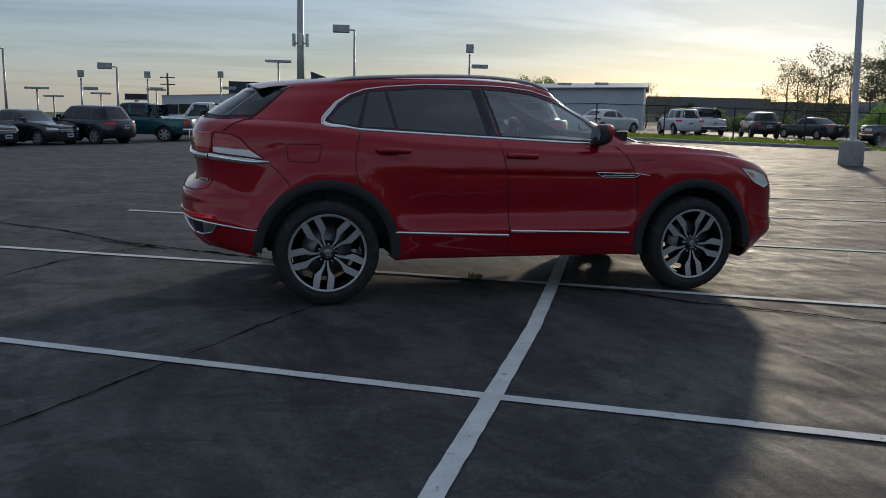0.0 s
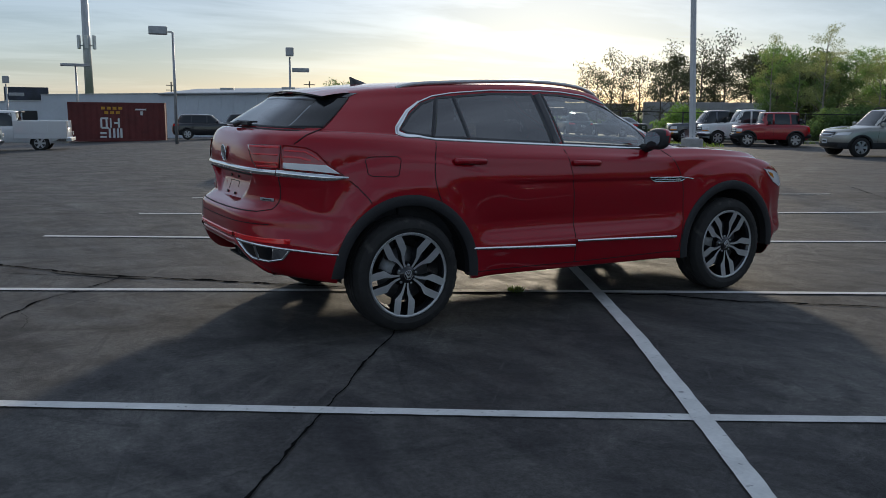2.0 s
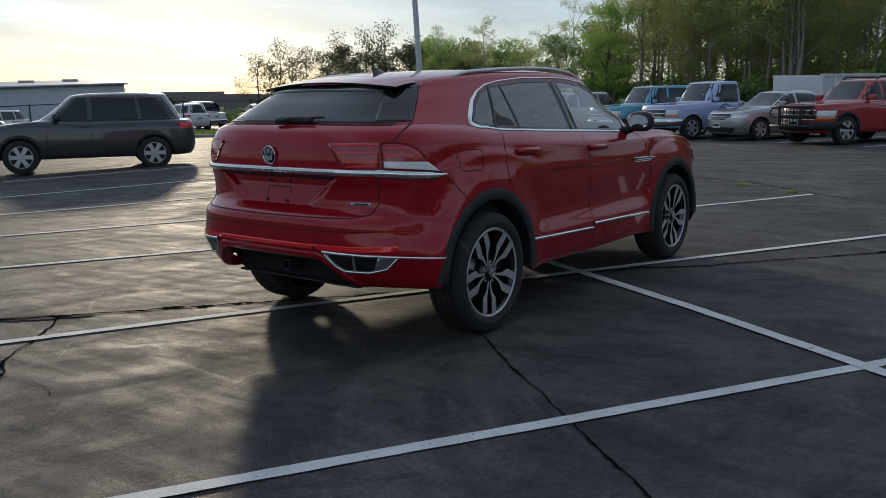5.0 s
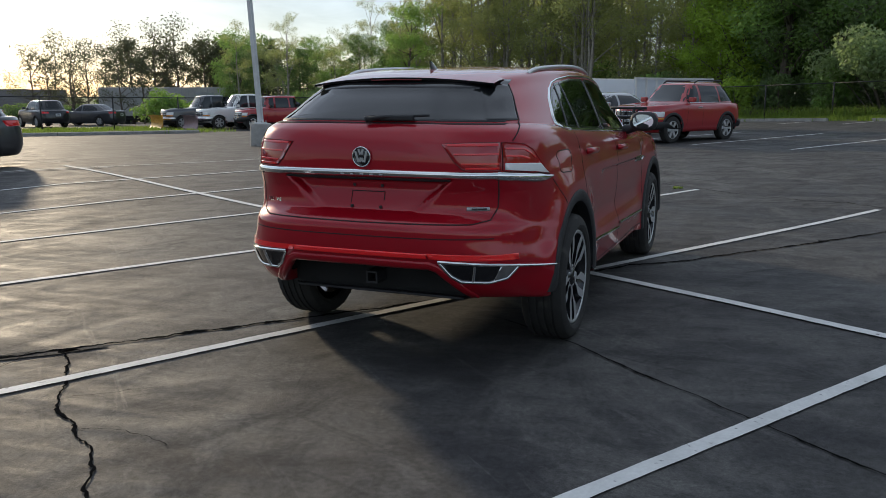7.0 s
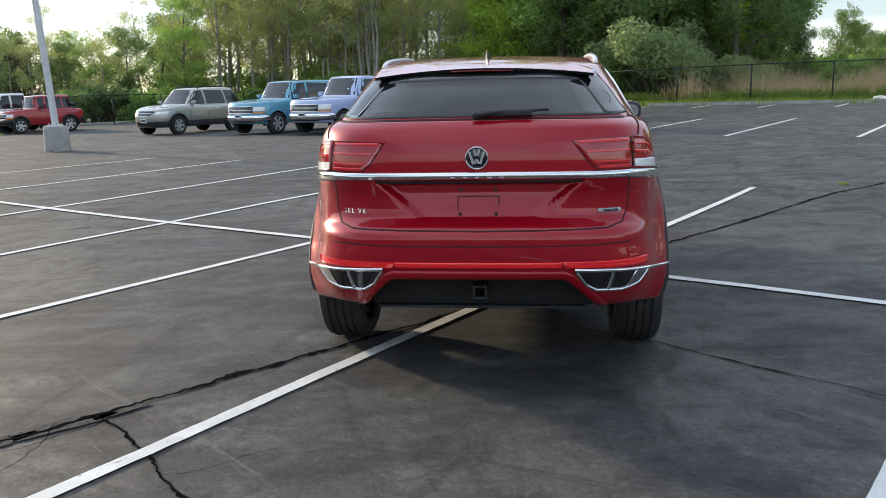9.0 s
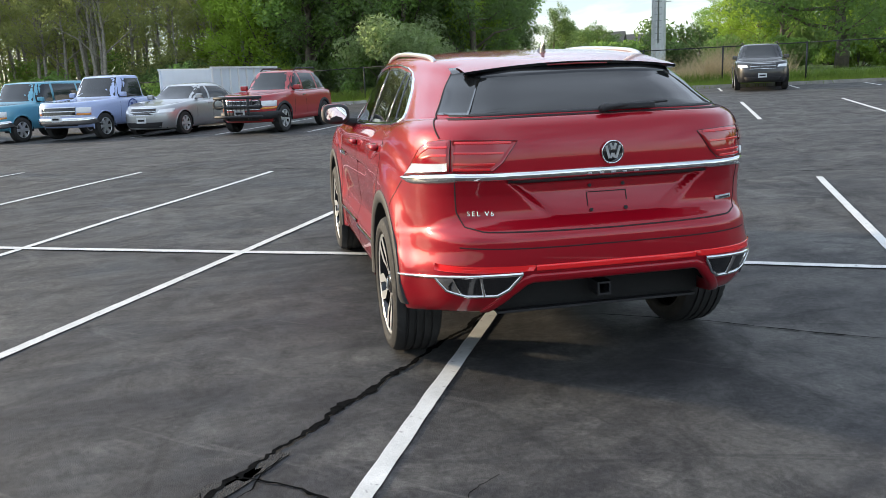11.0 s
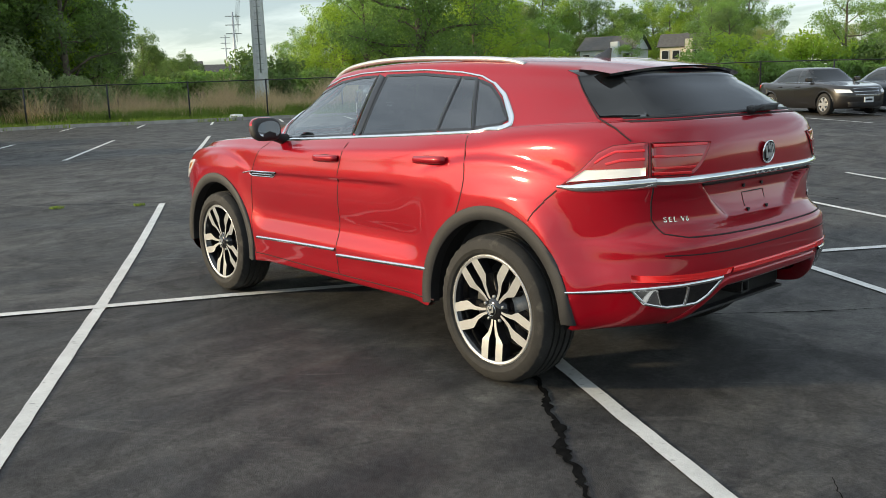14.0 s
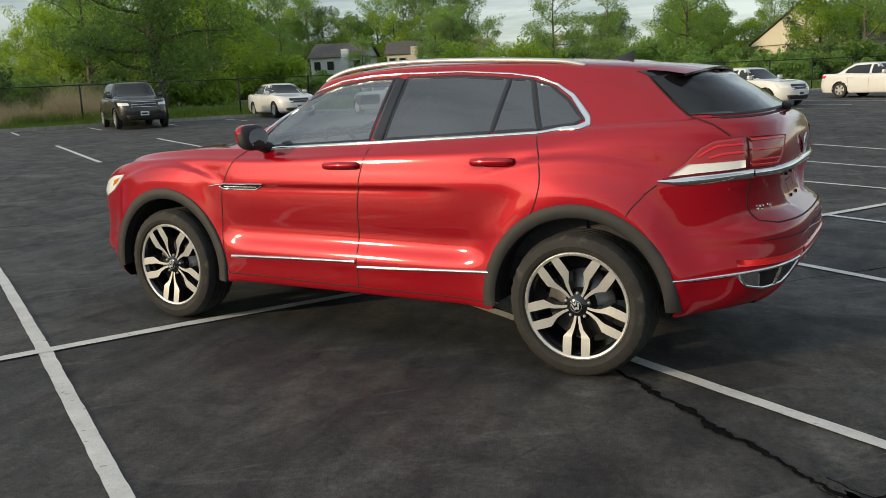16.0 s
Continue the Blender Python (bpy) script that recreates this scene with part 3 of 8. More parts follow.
def bent_line(line, width, lift, seed, label="worn white painted stall line on asphalt"):
    v, f = ribbon([lot(*p) for p in line], width, lift, 0.03, 0.09, seed)
    tagged(put("stall_line", mesh_of("stall_line", v, f, LINE_PAINT)), label, "line marking", "stall lines", "structure")


bent_line([(0.78, -13.0), (0.64, -5.35), (0.68, -3.08), (0.70, -1.7), (0.67, -0.3), (0.61, 1.6), (0.55, 2.43), (0.43, 4.87), (0.33, 7.3), (0.13, 10.7), (-0.05, 13.5)], 0.10, 0.0065, 2, "long white line running between the two stall rows")
for k, line in enumerate((
        [(-4.8, -12.3), (5.9, -12.3)], [(-4.8, -10.0), (5.9, -10.0)], [(-4.8, -7.7), (5.9, -7.75)], [(-4.8, -5.28), (0.6, -5.35), (5.95, -5.4)],
        [(-4.9, -2.975), (0.68, -3.085), (5.95, -3.08)],
        [(-5.0, -0.47), (-3.5, -0.42), (-2.4, -0.365), (-1.2, -0.32), (0.7, -0.25), (3.3, -0.185), (6.4, -0.09)],
        [(-5.1, 2.28), (-1.9, 2.37), (0.52, 2.44), (2.83, 2.53), (6.5, 2.71)], [(-4.8, 4.42), (-2.2, 4.60), (0.3, 4.83), (2.1, 5.05), (6.46, 5.34)],
        [(-4.8, 6.80), (-1.25, 7.12), (0.38, 7.31), (5.1, 7.74), (6.28, 7.82)], [(-4.8, 9.4), (6.2, 10.3)], [(-4.6, 12.5), (6.0, 13.0)])):
    bent_line(line, 0.084, 0.004, k + 3)
# the row by the kerb: front stalls and the marks against the kerb
for k in range(9):
    vv = 14.4 - 2.87 * k
    paint_line("stall_line", (14.6, vv), (21.8, vv + 0.15), 0.10, seed=k + 40)
    paint_line("stall_line", (29.6, vv + 0.6), (32.6, vv + 0.7), 0.10, seed=k + 60)
for k in range(6):
    vv = -14.6 - 2.75 * k
    paint_line("stall_line", (14.0, vv), (20.2, vv + 0.1), 0.10, seed=k + 80)
for k in range(5):
    paint_line("stall_line", (-4.6 - 0.2 * k, 12.4 + 2.6 * k), (0.5, 12.4 + 2.6 * k), 0.10, LINE_FAINT, "faded painted stall line", k + 90)


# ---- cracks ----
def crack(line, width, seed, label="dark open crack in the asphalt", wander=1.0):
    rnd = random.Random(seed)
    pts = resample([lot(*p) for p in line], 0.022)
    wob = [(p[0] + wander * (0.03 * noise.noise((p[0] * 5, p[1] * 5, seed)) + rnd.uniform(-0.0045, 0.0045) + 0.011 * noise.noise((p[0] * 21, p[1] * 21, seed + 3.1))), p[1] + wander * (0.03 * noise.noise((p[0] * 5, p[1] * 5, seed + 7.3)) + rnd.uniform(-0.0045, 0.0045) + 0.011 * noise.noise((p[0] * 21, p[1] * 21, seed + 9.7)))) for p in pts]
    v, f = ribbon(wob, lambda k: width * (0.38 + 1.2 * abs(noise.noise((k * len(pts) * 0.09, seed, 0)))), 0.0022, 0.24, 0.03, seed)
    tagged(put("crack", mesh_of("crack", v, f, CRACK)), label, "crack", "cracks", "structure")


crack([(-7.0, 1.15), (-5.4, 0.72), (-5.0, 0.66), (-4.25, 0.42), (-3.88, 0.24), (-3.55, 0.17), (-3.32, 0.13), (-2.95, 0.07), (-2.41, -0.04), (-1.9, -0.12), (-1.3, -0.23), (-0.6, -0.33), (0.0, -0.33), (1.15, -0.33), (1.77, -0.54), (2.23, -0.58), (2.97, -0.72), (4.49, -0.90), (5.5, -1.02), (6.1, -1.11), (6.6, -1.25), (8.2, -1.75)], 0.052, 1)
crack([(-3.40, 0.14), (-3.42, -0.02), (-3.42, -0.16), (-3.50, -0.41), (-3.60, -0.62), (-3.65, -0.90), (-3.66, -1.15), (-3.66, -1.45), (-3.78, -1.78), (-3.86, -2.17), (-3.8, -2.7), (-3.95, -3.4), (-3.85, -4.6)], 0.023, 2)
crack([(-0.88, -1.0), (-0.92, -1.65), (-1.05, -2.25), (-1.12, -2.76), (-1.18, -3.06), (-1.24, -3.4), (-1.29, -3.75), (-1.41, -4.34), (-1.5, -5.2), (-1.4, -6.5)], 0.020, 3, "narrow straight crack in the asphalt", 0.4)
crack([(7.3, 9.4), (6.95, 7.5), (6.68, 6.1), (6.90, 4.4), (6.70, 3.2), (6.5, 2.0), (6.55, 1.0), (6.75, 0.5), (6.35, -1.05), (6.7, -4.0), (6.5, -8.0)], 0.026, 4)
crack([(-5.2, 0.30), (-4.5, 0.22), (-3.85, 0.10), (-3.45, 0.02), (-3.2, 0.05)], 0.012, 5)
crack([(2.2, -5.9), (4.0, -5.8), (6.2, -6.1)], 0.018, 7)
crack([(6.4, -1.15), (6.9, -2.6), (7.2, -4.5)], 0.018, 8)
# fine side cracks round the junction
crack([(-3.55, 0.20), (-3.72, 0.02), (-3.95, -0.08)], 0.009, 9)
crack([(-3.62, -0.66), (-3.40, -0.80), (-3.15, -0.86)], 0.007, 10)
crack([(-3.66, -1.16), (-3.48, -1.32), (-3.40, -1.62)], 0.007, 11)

for u, v, a, b, seed in ((-3.55, 0.16, 0.24, 0.07, 1), (-3.88, 0.24, 0.20, 0.06, 2), (-3.30, 0.10, 0.16, 0.05, 3), (-1.05, -0.27, 0.25, 0.05, 4)):
    ring = []
    for q in range(40):
        w = 2 * math.pi * q / 40
        k = 1 + 0.45 * noise.noise((math.cos(w) * 2.2, math.sin(w) * 2.2, seed * 3.1))
        ring.append(lot(u + a * k * math.cos(w) - 0.15 * b * math.sin(w), v + b * k * math.sin(w) - 0.25 * a * math.cos(w)))
    verts = [(p[0], p[1], ground_z(*p) + 0.0012) for p in ring] + [(*lot(u, v), ground_z(*lot(u, v)) + 0.0012)]
    tagged(put("filler_patch", mesh_of("filler_patch", verts, [(q, (q + 1) % 40, 40) for q in range(40)], FILLER)), "dark crumbled filler round the crack", "patch", "cracks", "structure")

# ---- kerb, verge, fences ----
def kerb_run(a, b, name="kerb"):
    pa, pb = Vector((*lot(*a), 0)), Vector((*lot(*b), 0))
    n = max(1, int((pb - pa).length / 3.0))
    d = (pb - pa).normalized()
    s = Vector((-d.y, d.x, 0))
    holder = tagged(new(name), "pale weathered concrete kerb along the verge", "kerb", kind="structure")
    for k in range(n):
        p, q = pa.lerp(pb, (k + 0.004) / n), pa.lerp(pb, (k + 0.996) / n)
        verts = []
        for e in (p, q):
            z = ground_z(e.x, e.y)
            for off, h in ((-0.08, -0.1), (-0.075, 0.11), (-0.045, 0.14), (0.07, 0.145), (0.08, -0.1)):
                w = e + s * off
                verts.append((w.x, w.y, z + h))
        faces = [(i, i + 1, i + 6, i + 5) for i in range(4)] + [(0, 1, 2, 3, 4), (9, 8, 7, 6, 5)]
        put("kerb_stone", mesh_of("kerb_stone", verts, faces, CONCRETE, False), holder)


kerb_run((33.0, -12.0), (33.0, 12.5))
kerb_run((33.0, 14.5), (33.0, 30.0))
kerb_run((33.0, -12.0), (27.0, -18.0))
kerb_run((27.0, -18.0), (24.0, -45.0))
kerb_run((-8.0, 33.8), (11.0, 33.8))
kerb_run((13.0, 44.0), (32.0, 44.0))


def fence_run(a, b, height=1.75, step=3.6):
    pa, pb = np.array(a, float), np.array(b, float)
    n = max(1, int(round(np.linalg.norm(pb - pa) / step)))
    holder = tagged(new("fence"), "black chain-link fence with steel posts", "fence", kind="structure")
    posts = [on_ground(*lot(*(pa + (pb - pa) * k / n))) for k in range(n + 1)]
    for p in posts:
        v, f = tube([p - Vector((0, 0, 0.1)), p + Vector((0, 0, height + 0.05))], 0.038, 8)
        put("post", mesh_of("post", v, f, BLACK_TRIM), holder)
    for p, q in zip(posts, posts[1:]):
        v, f = tube([p + Vector((0, 0, height)), q + Vector((0, 0, height))], 0.024, 6)
        put("rail", mesh_of("rail", v, f, BLACK_TRIM), holder)
        # mesh of crossing wires
        pieces = []
        m = 22
        for k in range(-8, m):
            for up in (1, -1):
                a0, a1 = k / m, (k + 8) / m
                z0, z1 = (0.04, height) if up > 0 else (height, 0.04)
                lo, hi = max(a0, 0), min(a1, 1)
                if hi - lo < 0.02:
                    continue
                t0, t1 = (lo - a0) / (a1 - a0), (hi - a0) / (a1 - a0)
                s, e = p.lerp(q, lo) + Vector((0, 0, z0 + (z1 - z0) * t0)), p.lerp(q, hi) + Vector((0, 0, z0 + (z1 - z0) * t1))
                pieces.append(tube([s, e], 0.0022, 3, False))
        put("wire_mesh", mesh_of("wire_mesh", *joined(*pieces), BLACK_TRIM), holder)


fence_run((35.3, -13.0), (35.3, 44.0))
fence_run((35.3, -13.0), (28.0, -20.0))
fence_run((28.0, -20.0), (26.0, -62.0))
fence_run((-9.0, 40.0), (35.3, 44.0))


# ---- pole lamps ----
def light_pole():
    x, y = lot(6.95, 18.75)
    g = ground_z(x, y)
    pole = thing("light_pole", "tall white steel light pole on a round concrete base", "light pole")
    v, f = lathe([(0.001, 0.68), (0.30, 0.68), (0.325, 0.65), (0.335, 0.0), (0.335, -0.2)], 32, "z")
    put("base", mesh_of("base", [(x + a, y + b, g + c) for a, b, c in v], f, CONCRETE, True, None, 40), pole, "weathered round concrete base")
    v, f = tube([(x, y, g + 0.68), (x, y, g + 0.72)], 0.20, 20)
    put("base_plate", mesh_of("base_plate", v, f, POLE_WHITE, True, None, 40), pole)
    bm = bmesh.new()
    pts = [(x, y, g + 0.72), (x - 0.12, y + 0.11, g + 4.0), (x - 0.31, y + 0.29, g + 9.0)]
    v, f = tube(pts, [0.095, 0.086, 0.070], 4)
    bm.free()
    put("shaft", mesh_of("shaft", v, f, POLE_WHITE, False), pole)
    for k in range(4):
        a = math.pi / 4 + k * math.pi / 2
        v, f = tube([(x + 0.16 * math.cos(a), y + 0.16 * math.sin(a), g + 0.72), (x + 0.16 * math.cos(a), y + 0.16 * math.sin(a), g + 0.77)], 0.018, 6)
        put("bolt", mesh_of("bolt", v, f, STEEL), pole)
    for s in (-1, 1):
        bm = box((x - 0.31 + 0.42 * s, y + 0.29, g + 9.0), (0.75, 0.4, 0.2), 0, 0.04)
        part("lamp_head", bm, STEEL, pole)


light_pole()


def from_eye(az, dist, el=0.0):
    a = radians(az)
    x, y = -2.33 + dist * math.cos(a), -6.91 + dist * math.sin(a)
    return x, y, 1.57 + dist * math.tan(radians(el)) + rise(x, y)


def far_lamp(az, dist, el, shape):
    x, y, top = from_eye(az, dist, el)
    g = ground_z(x, y)
    lamp = thing("street_lamp", "grey steel lot lamp on a slim pole", "lamp post", "lot lamps")
    r = 0.055 + dist * 0.0004
    v, f = tube([(x, y, g - 0.1), (x, y, (g + top) / 2), (x, y, top)], [r * 1.2, r, r * 0.8], 8)
    put("shaft", mesh_of("shaft", v, f, STEEL), lamp)
    side = Vector((math.sin(radians(az)), -math.cos(radians(az)), 0))
    rz = math.atan2(side.y, side.x)
    def head(c, s, name="lamp_head"):
        bm = box(c, s, rz, 0.04)
        part(name, bm, STEEL, lamp)
    p = Vector((x, y, top))
    if shape == "left":
        head(p - side * 0.75 + Vector((0, 0, 0.05)), (0.95, 0.5, 0.42))
        head(p - side * 0.2, (0.4, 0.08, 0.08), "arm")
    elif shape == "tee":
        head(p + Vector((0, 0, 0.05)), (2.2, 0.55, 0.22))
    elif shape == "flag":
        head(p + Vector((0, 0, 0.35)), (0.55, 0.45, 0.6))
        head(p + side * 0.75 - Vector((0, 0, 0.9)), (1.2, 0.45, 0.28))
    return lamp


for az, d, el, sh in ((101.6, 60, 1.55, "left"), (99.9, 92, -0.75, "tee"), (97.4, 80, 0.0, "flag"), (99.0, 110, -1.2, "tee"), (95.3, 62, 0.75, "left"), (96.3, 105, -0.95, "tee"), (93.5, 82, 0.1, "flag"), (93.0, 105, -0.6, "tee"), (89.0, 84, 0.3, "flag"), (85.3, 75, 1.5, "tee"), (80.3, 49, 3.75, "left"), (72.6, 62, 2.5, "flag")):
    far_lamp(az, d, el, sh)


def cell_tower():
    x, y, top = from_eye(83.85, 170, 8.0)
    g = ground_z(x, y)
    t = thing("cell_tower", "grey monopole mast with antenna panels", "mast")
    v, f = tube([(x, y, g - 0.2), (x, y, top)], [0.85, 0.55], 12)
    put("shaft", mesh_of("shaft", v, f, STEEL), t)
    zc = from_eye(83.85, 170, 2.95)[2]
    for k in range(6):
        a = radians(60 * k + 20)
        v, f = tube([(x, y, zc - 0.6), (x + 1.3 * math.cos(a), y + 1.3 * math.sin(a), zc - 0.6)], 0.09, 6)
        put("bracket", mesh_of("bracket", v, f, STEEL), t)
        bm = box((x + 1.5 * math.cos(a), y + 1.5 * math.sin(a), zc), (0.35, 0.6, 2.4), a, 0.05)
        part("antenna_panel", bm, POLE_WHITE, t)


cell_tower()


def utility_pole(az, d, el, name="utility_pole"):
    x, y, top = from_eye(az, d, el)
    p = thing("utility_pole", "weathered wooden utility pole with crossarms", "utility pole", "utility poles")
    v, f = tube([(x, y, ground_z(x, y) - 0.2), (x, y, top)], [0.17, 0.12], 8)
    put("shaft", mesh_of("shaft", v, f, BARK), p)
    for dz in (0.6, 1.5):
        bm = box((x, y, top - dz), (1.9, 0.14, 0.14), radians(az - 90), 0)
        part("crossarm", bm, BARK, p)


utility_pole(92.3, 120, 0.5)
utility_pole(70.3, 150, 1.0)
utility_pole(79.0, 170, 0.7)


def billboard(az, d, el, w, h):
    x, y, z = from_eye(az, d, el)
    b = thing("billboard", "dark roadside billboard on a steel post", "billboard")
    bm = box((x, y, z), (w, 0.4, h), radians(az - 90), 0.02)
    part("panel", bm, SIGN_DARK, b)
    bm = box((x, y, z - h / 2 - 0.1), (w + 0.2, 0.5, 0.2), radians(az - 90), 0)
    part("frame", bm, STEEL, b)
    v, f = tube([(x, y, ground_z(x, y) - 0.1), (x, y, z - h / 2)], 0.4, 10)
    put("post", mesh_of("post", v, f, STEEL), b)


billboard(87.3, 190, -0.25, 8.0, 2.6)
billboard(94.2, 200, -1.05, 5.0, 1.2)


# ---- buildings ----
def long_building():
    b = thing("warehouse", "long pale metal-clad warehouse with a low gable roof", "building")
    v0, v1, mid_v = 69.0, 92.0, 80.5

    def eave(u):
        return 2.15 + (u + 6.0) * 0.0345 + rise(*lot(u, v0))

    def base(u):
        return eave(u) - 4.4

    def low_top(u):
        return 0.62 + (u + 37.0) * 0.054 + rise(*lot(u, v0))

    def wall(name, pts):
        v = [(*lot(u, vv), z) for u, vv, z in pts]
        put(name, mesh_of(name, v, [tuple(range(len(v)))], WALL_WHITE, False), b)

    def slab(name, pts, thick, mat, label=""):
        bm = bmesh.new()
        top = [bm.verts.new((*lot(u, vv), z)) for u, vv, z in pts]
        bot = [bm.verts.new(t.co - Vector((0, 0, thick))) for t in top]
        bm.faces.new(top), bm.faces.new(bot[::-1])
        for i in range(4):
            bm.faces.new((top[i], bot[i], bot[(i + 1) % 4], top[(i + 1) % 4]))
        part(name, bm, mat, b, label)

    # three lengths stepping down with the ground: gabled hall, flat parapet, low glazed end
    for u0, u1, top in ((-26.3, 0.6, eave), (-37.0, -26.3, lambda u: eave(u) + 0.06), (-46.7, -37.0, low_top)):
        for va, vb in ((v0, v0), (v1, v1)):
            wall("wall", [(u0, va, base(u0)), (u1, va, base(u1)), (u1, va, top(u1)), (u0, va, top(u0))])
        for u in (u0, u1):
            peak = [(u, mid_v, top(u) + 0.62)] if top is eave else []
            wall("wall", [(u, v0, base(u)), (u, v1, base(u)), (u, v1, top(u))] + peak + [(u, v0, top(u))])
        if top is eave:
            for va, vb, ra, rb in ((v0 - 0.3, mid_v, -0.02, 0.62), (mid_v, v1 + 0.3, 0.62, -0.02)):
                slab("roof", [(u0, va, top(u0) + ra + 0.1), (u1 + 0.3, va, top(u1) + ra + 0.1), (u1 + 0.3, vb, top(u1) + rb + 0.1), (u0, vb, top(u0) + rb + 0.1)], 0.14, STEEL, "pale metal roof")
        else:
            slab("roof", [(u0, v0 - 0.06, top(u0) + 0.05), (u1, v0 - 0.06, top(u1) + 0.05), (u1, v1, top(u1) + 0.05), (u0, v1, top(u0) + 0.05)], 0.12, STEEL, "flat roof edge")
    # cladding ribs, gutter, windows, doors, vents
    for k in range(25):
        u = 0.2 - 1.05 * k
        x, y = lot(u, v0 - 0.03)
        part("cladding_rib", box((x, y, (base(u) + eave(u)) / 2), (0.07, 0.06, eave(u) - base(u) - 0.1), radians(-29.6), 0), WALL_WHITE, b)
    v, f = tube([(*lot(-26.3, v0 - 0.3), eave(-26.3)), (*lot(0.6, v0 - 0.3), eave(0.6))], 0.09, 6)
    put("gutter", mesh_of("gutter", v, f, STEEL), b)
    for k in range(6):
        u = -45.6 + 1.5 * k
        x, y = lot(u, v0 - 0.03)
        part("window", box((x, y, low_top(u) - 1.35), (1.35, 0.08, 0.95), radians(-29.6), 0.01), WINDOW_DARK, b, "dark glazed window")
    x, y = lot(0.62, v0 + 9)
    part("door", box((x, y, base(0.6) + 0.6 + 1.1), (0.1, 2.4, 2.3), radians(-29.6), 0), STEEL, b)
    for u in (-3.5, -7, -11, -16, -22):
        x, y = lot(u, v0 + 7)
        part("roof_vent", box((x, y, eave(u) + 0.55), (1.3, 0.7, 0.22), radians(-29.6), 0.03), STEEL, b)


long_building()


def shipping_container():
    x, y = 5.0, 55.0
    g = ground_z(x, y)
    c = thing("shipping_container", "maroon corrugated steel shipping container with white markings", "container", at=pose(x, y, g, 0, 0, -14))
    L, Wd, H = 6.06, 2.44, 2.59
    for sy in (-1, 1):
        verts, faces = [], []
        n = 60
        for i in range(n + 1):
            off = 0.0 if i % 4 in (0, 1) else 0.035
            for z in (0.16, H - 0.1):
                verts.append((-L / 2 + 0.1 + (L - 0.2) * i / n, sy * (Wd / 2 - off), z))
        for i in range(n):
            faces.append((2 * i, 2 * i + 2, 2 * i + 3, 2 * i + 1))
        put("side_panel", mesh_of("side_panel", verts, faces, CONTAINER_RED, False), c)
    for sx in (-1, 1):
        part("end_panel", box((sx * (L / 2 - 0.05), 0, H / 2), (0.06, Wd - 0.1, H - 0.1), 0, 0.01), CONTAINER_RED, c)
        for sy in (-1, 1):
            part("corner_post", box((sx * (L / 2 - 0.08), sy * (Wd / 2 - 0.06), H / 2), (0.16, 0.14, H), 0, 0.015), CONTAINER_RED, c)
    part("roof", box((0, 0, H - 0.04), (L, Wd, 0.06), 0, 0.01), CONTAINER_RED, c)
    for sy in (-1, 1):
        for z in (0.09, H - 0.06):
            part("edge_rail", box((0, sy * (Wd / 2 - 0.04), z), (L, 0.1, 0.14), 0, 0.01), CONTAINER_RED, c)
    part("floor", box((0, 0, 0.12), (L - 0.1, Wd - 0.1, 0.08), 0, 0), DARK, c)
    y0 = -Wd / 2 - 0.012
    # markings: seven small stars as blocks and two rows of broad white strokes
    for k in range(4):
        part("marking", box((-0.85 + 0.36 * k, y0, 2.22), (0.24, 0.012, 0.18), 0, 0), YELLOW_PAINT, c)
    for k in range(3):
        part("marking", box((-0.66 + 0.36 * k, y0, 1.93), (0.24, 0.012, 0.18), 0, 0), YELLOW_PAINT, c)
    for z, cols in ((1.25, ((-0.95, 0.12, 0.62), (-0.62, 0.12, 0.62), (-0.36, 0.10, 0.62), (0.0, 0.34, 0.14), (0.14, 0.12, 0.62))), (0.58, ((-0.85, 0.40, 0.14), (-0.45, 0.14, 0.62), (-0.18, 0.14, 0.62), (0.06, 0.14, 0.62), (0.27, 0.14, 0.62)))):
        for cx, w, h in cols:
            part("marking", box((cx - 0.05, y0, z), (w, 0.012, h), 0, 0), WHITE_PAINT, c)
    for cx in (-0.78,):
        for z in (0.94, 1.56):
            part("marking", box((cx, y0, z - 0.01), (0.45, 0.011, 0.12), 0, 0), WHITE_PAINT, c)
    part("marking", box((-0.9, y0, 0.33), (0.42, 0.011, 0.12), 0, 0), WHITE_PAINT, c)
    part("marking", box((1.5, y0, 2.15), (0.7, 0.011, 0.10), 0, 0), WHITE_PAINT, c)
    part("marking", box((1.55, y0, 1.9), (0.16, 0.011, 0.25), 0, 0), WHITE_PAINT, c)


shipping_container()


TRAILER_GREY = material("dull grey trailer sheet", (0.46, 0.455, 0.445), 0.6, 0.1, vary=0.12, scale=0.5, spots=((0.18, 0.16, 0.14), 0.8, 0.62))


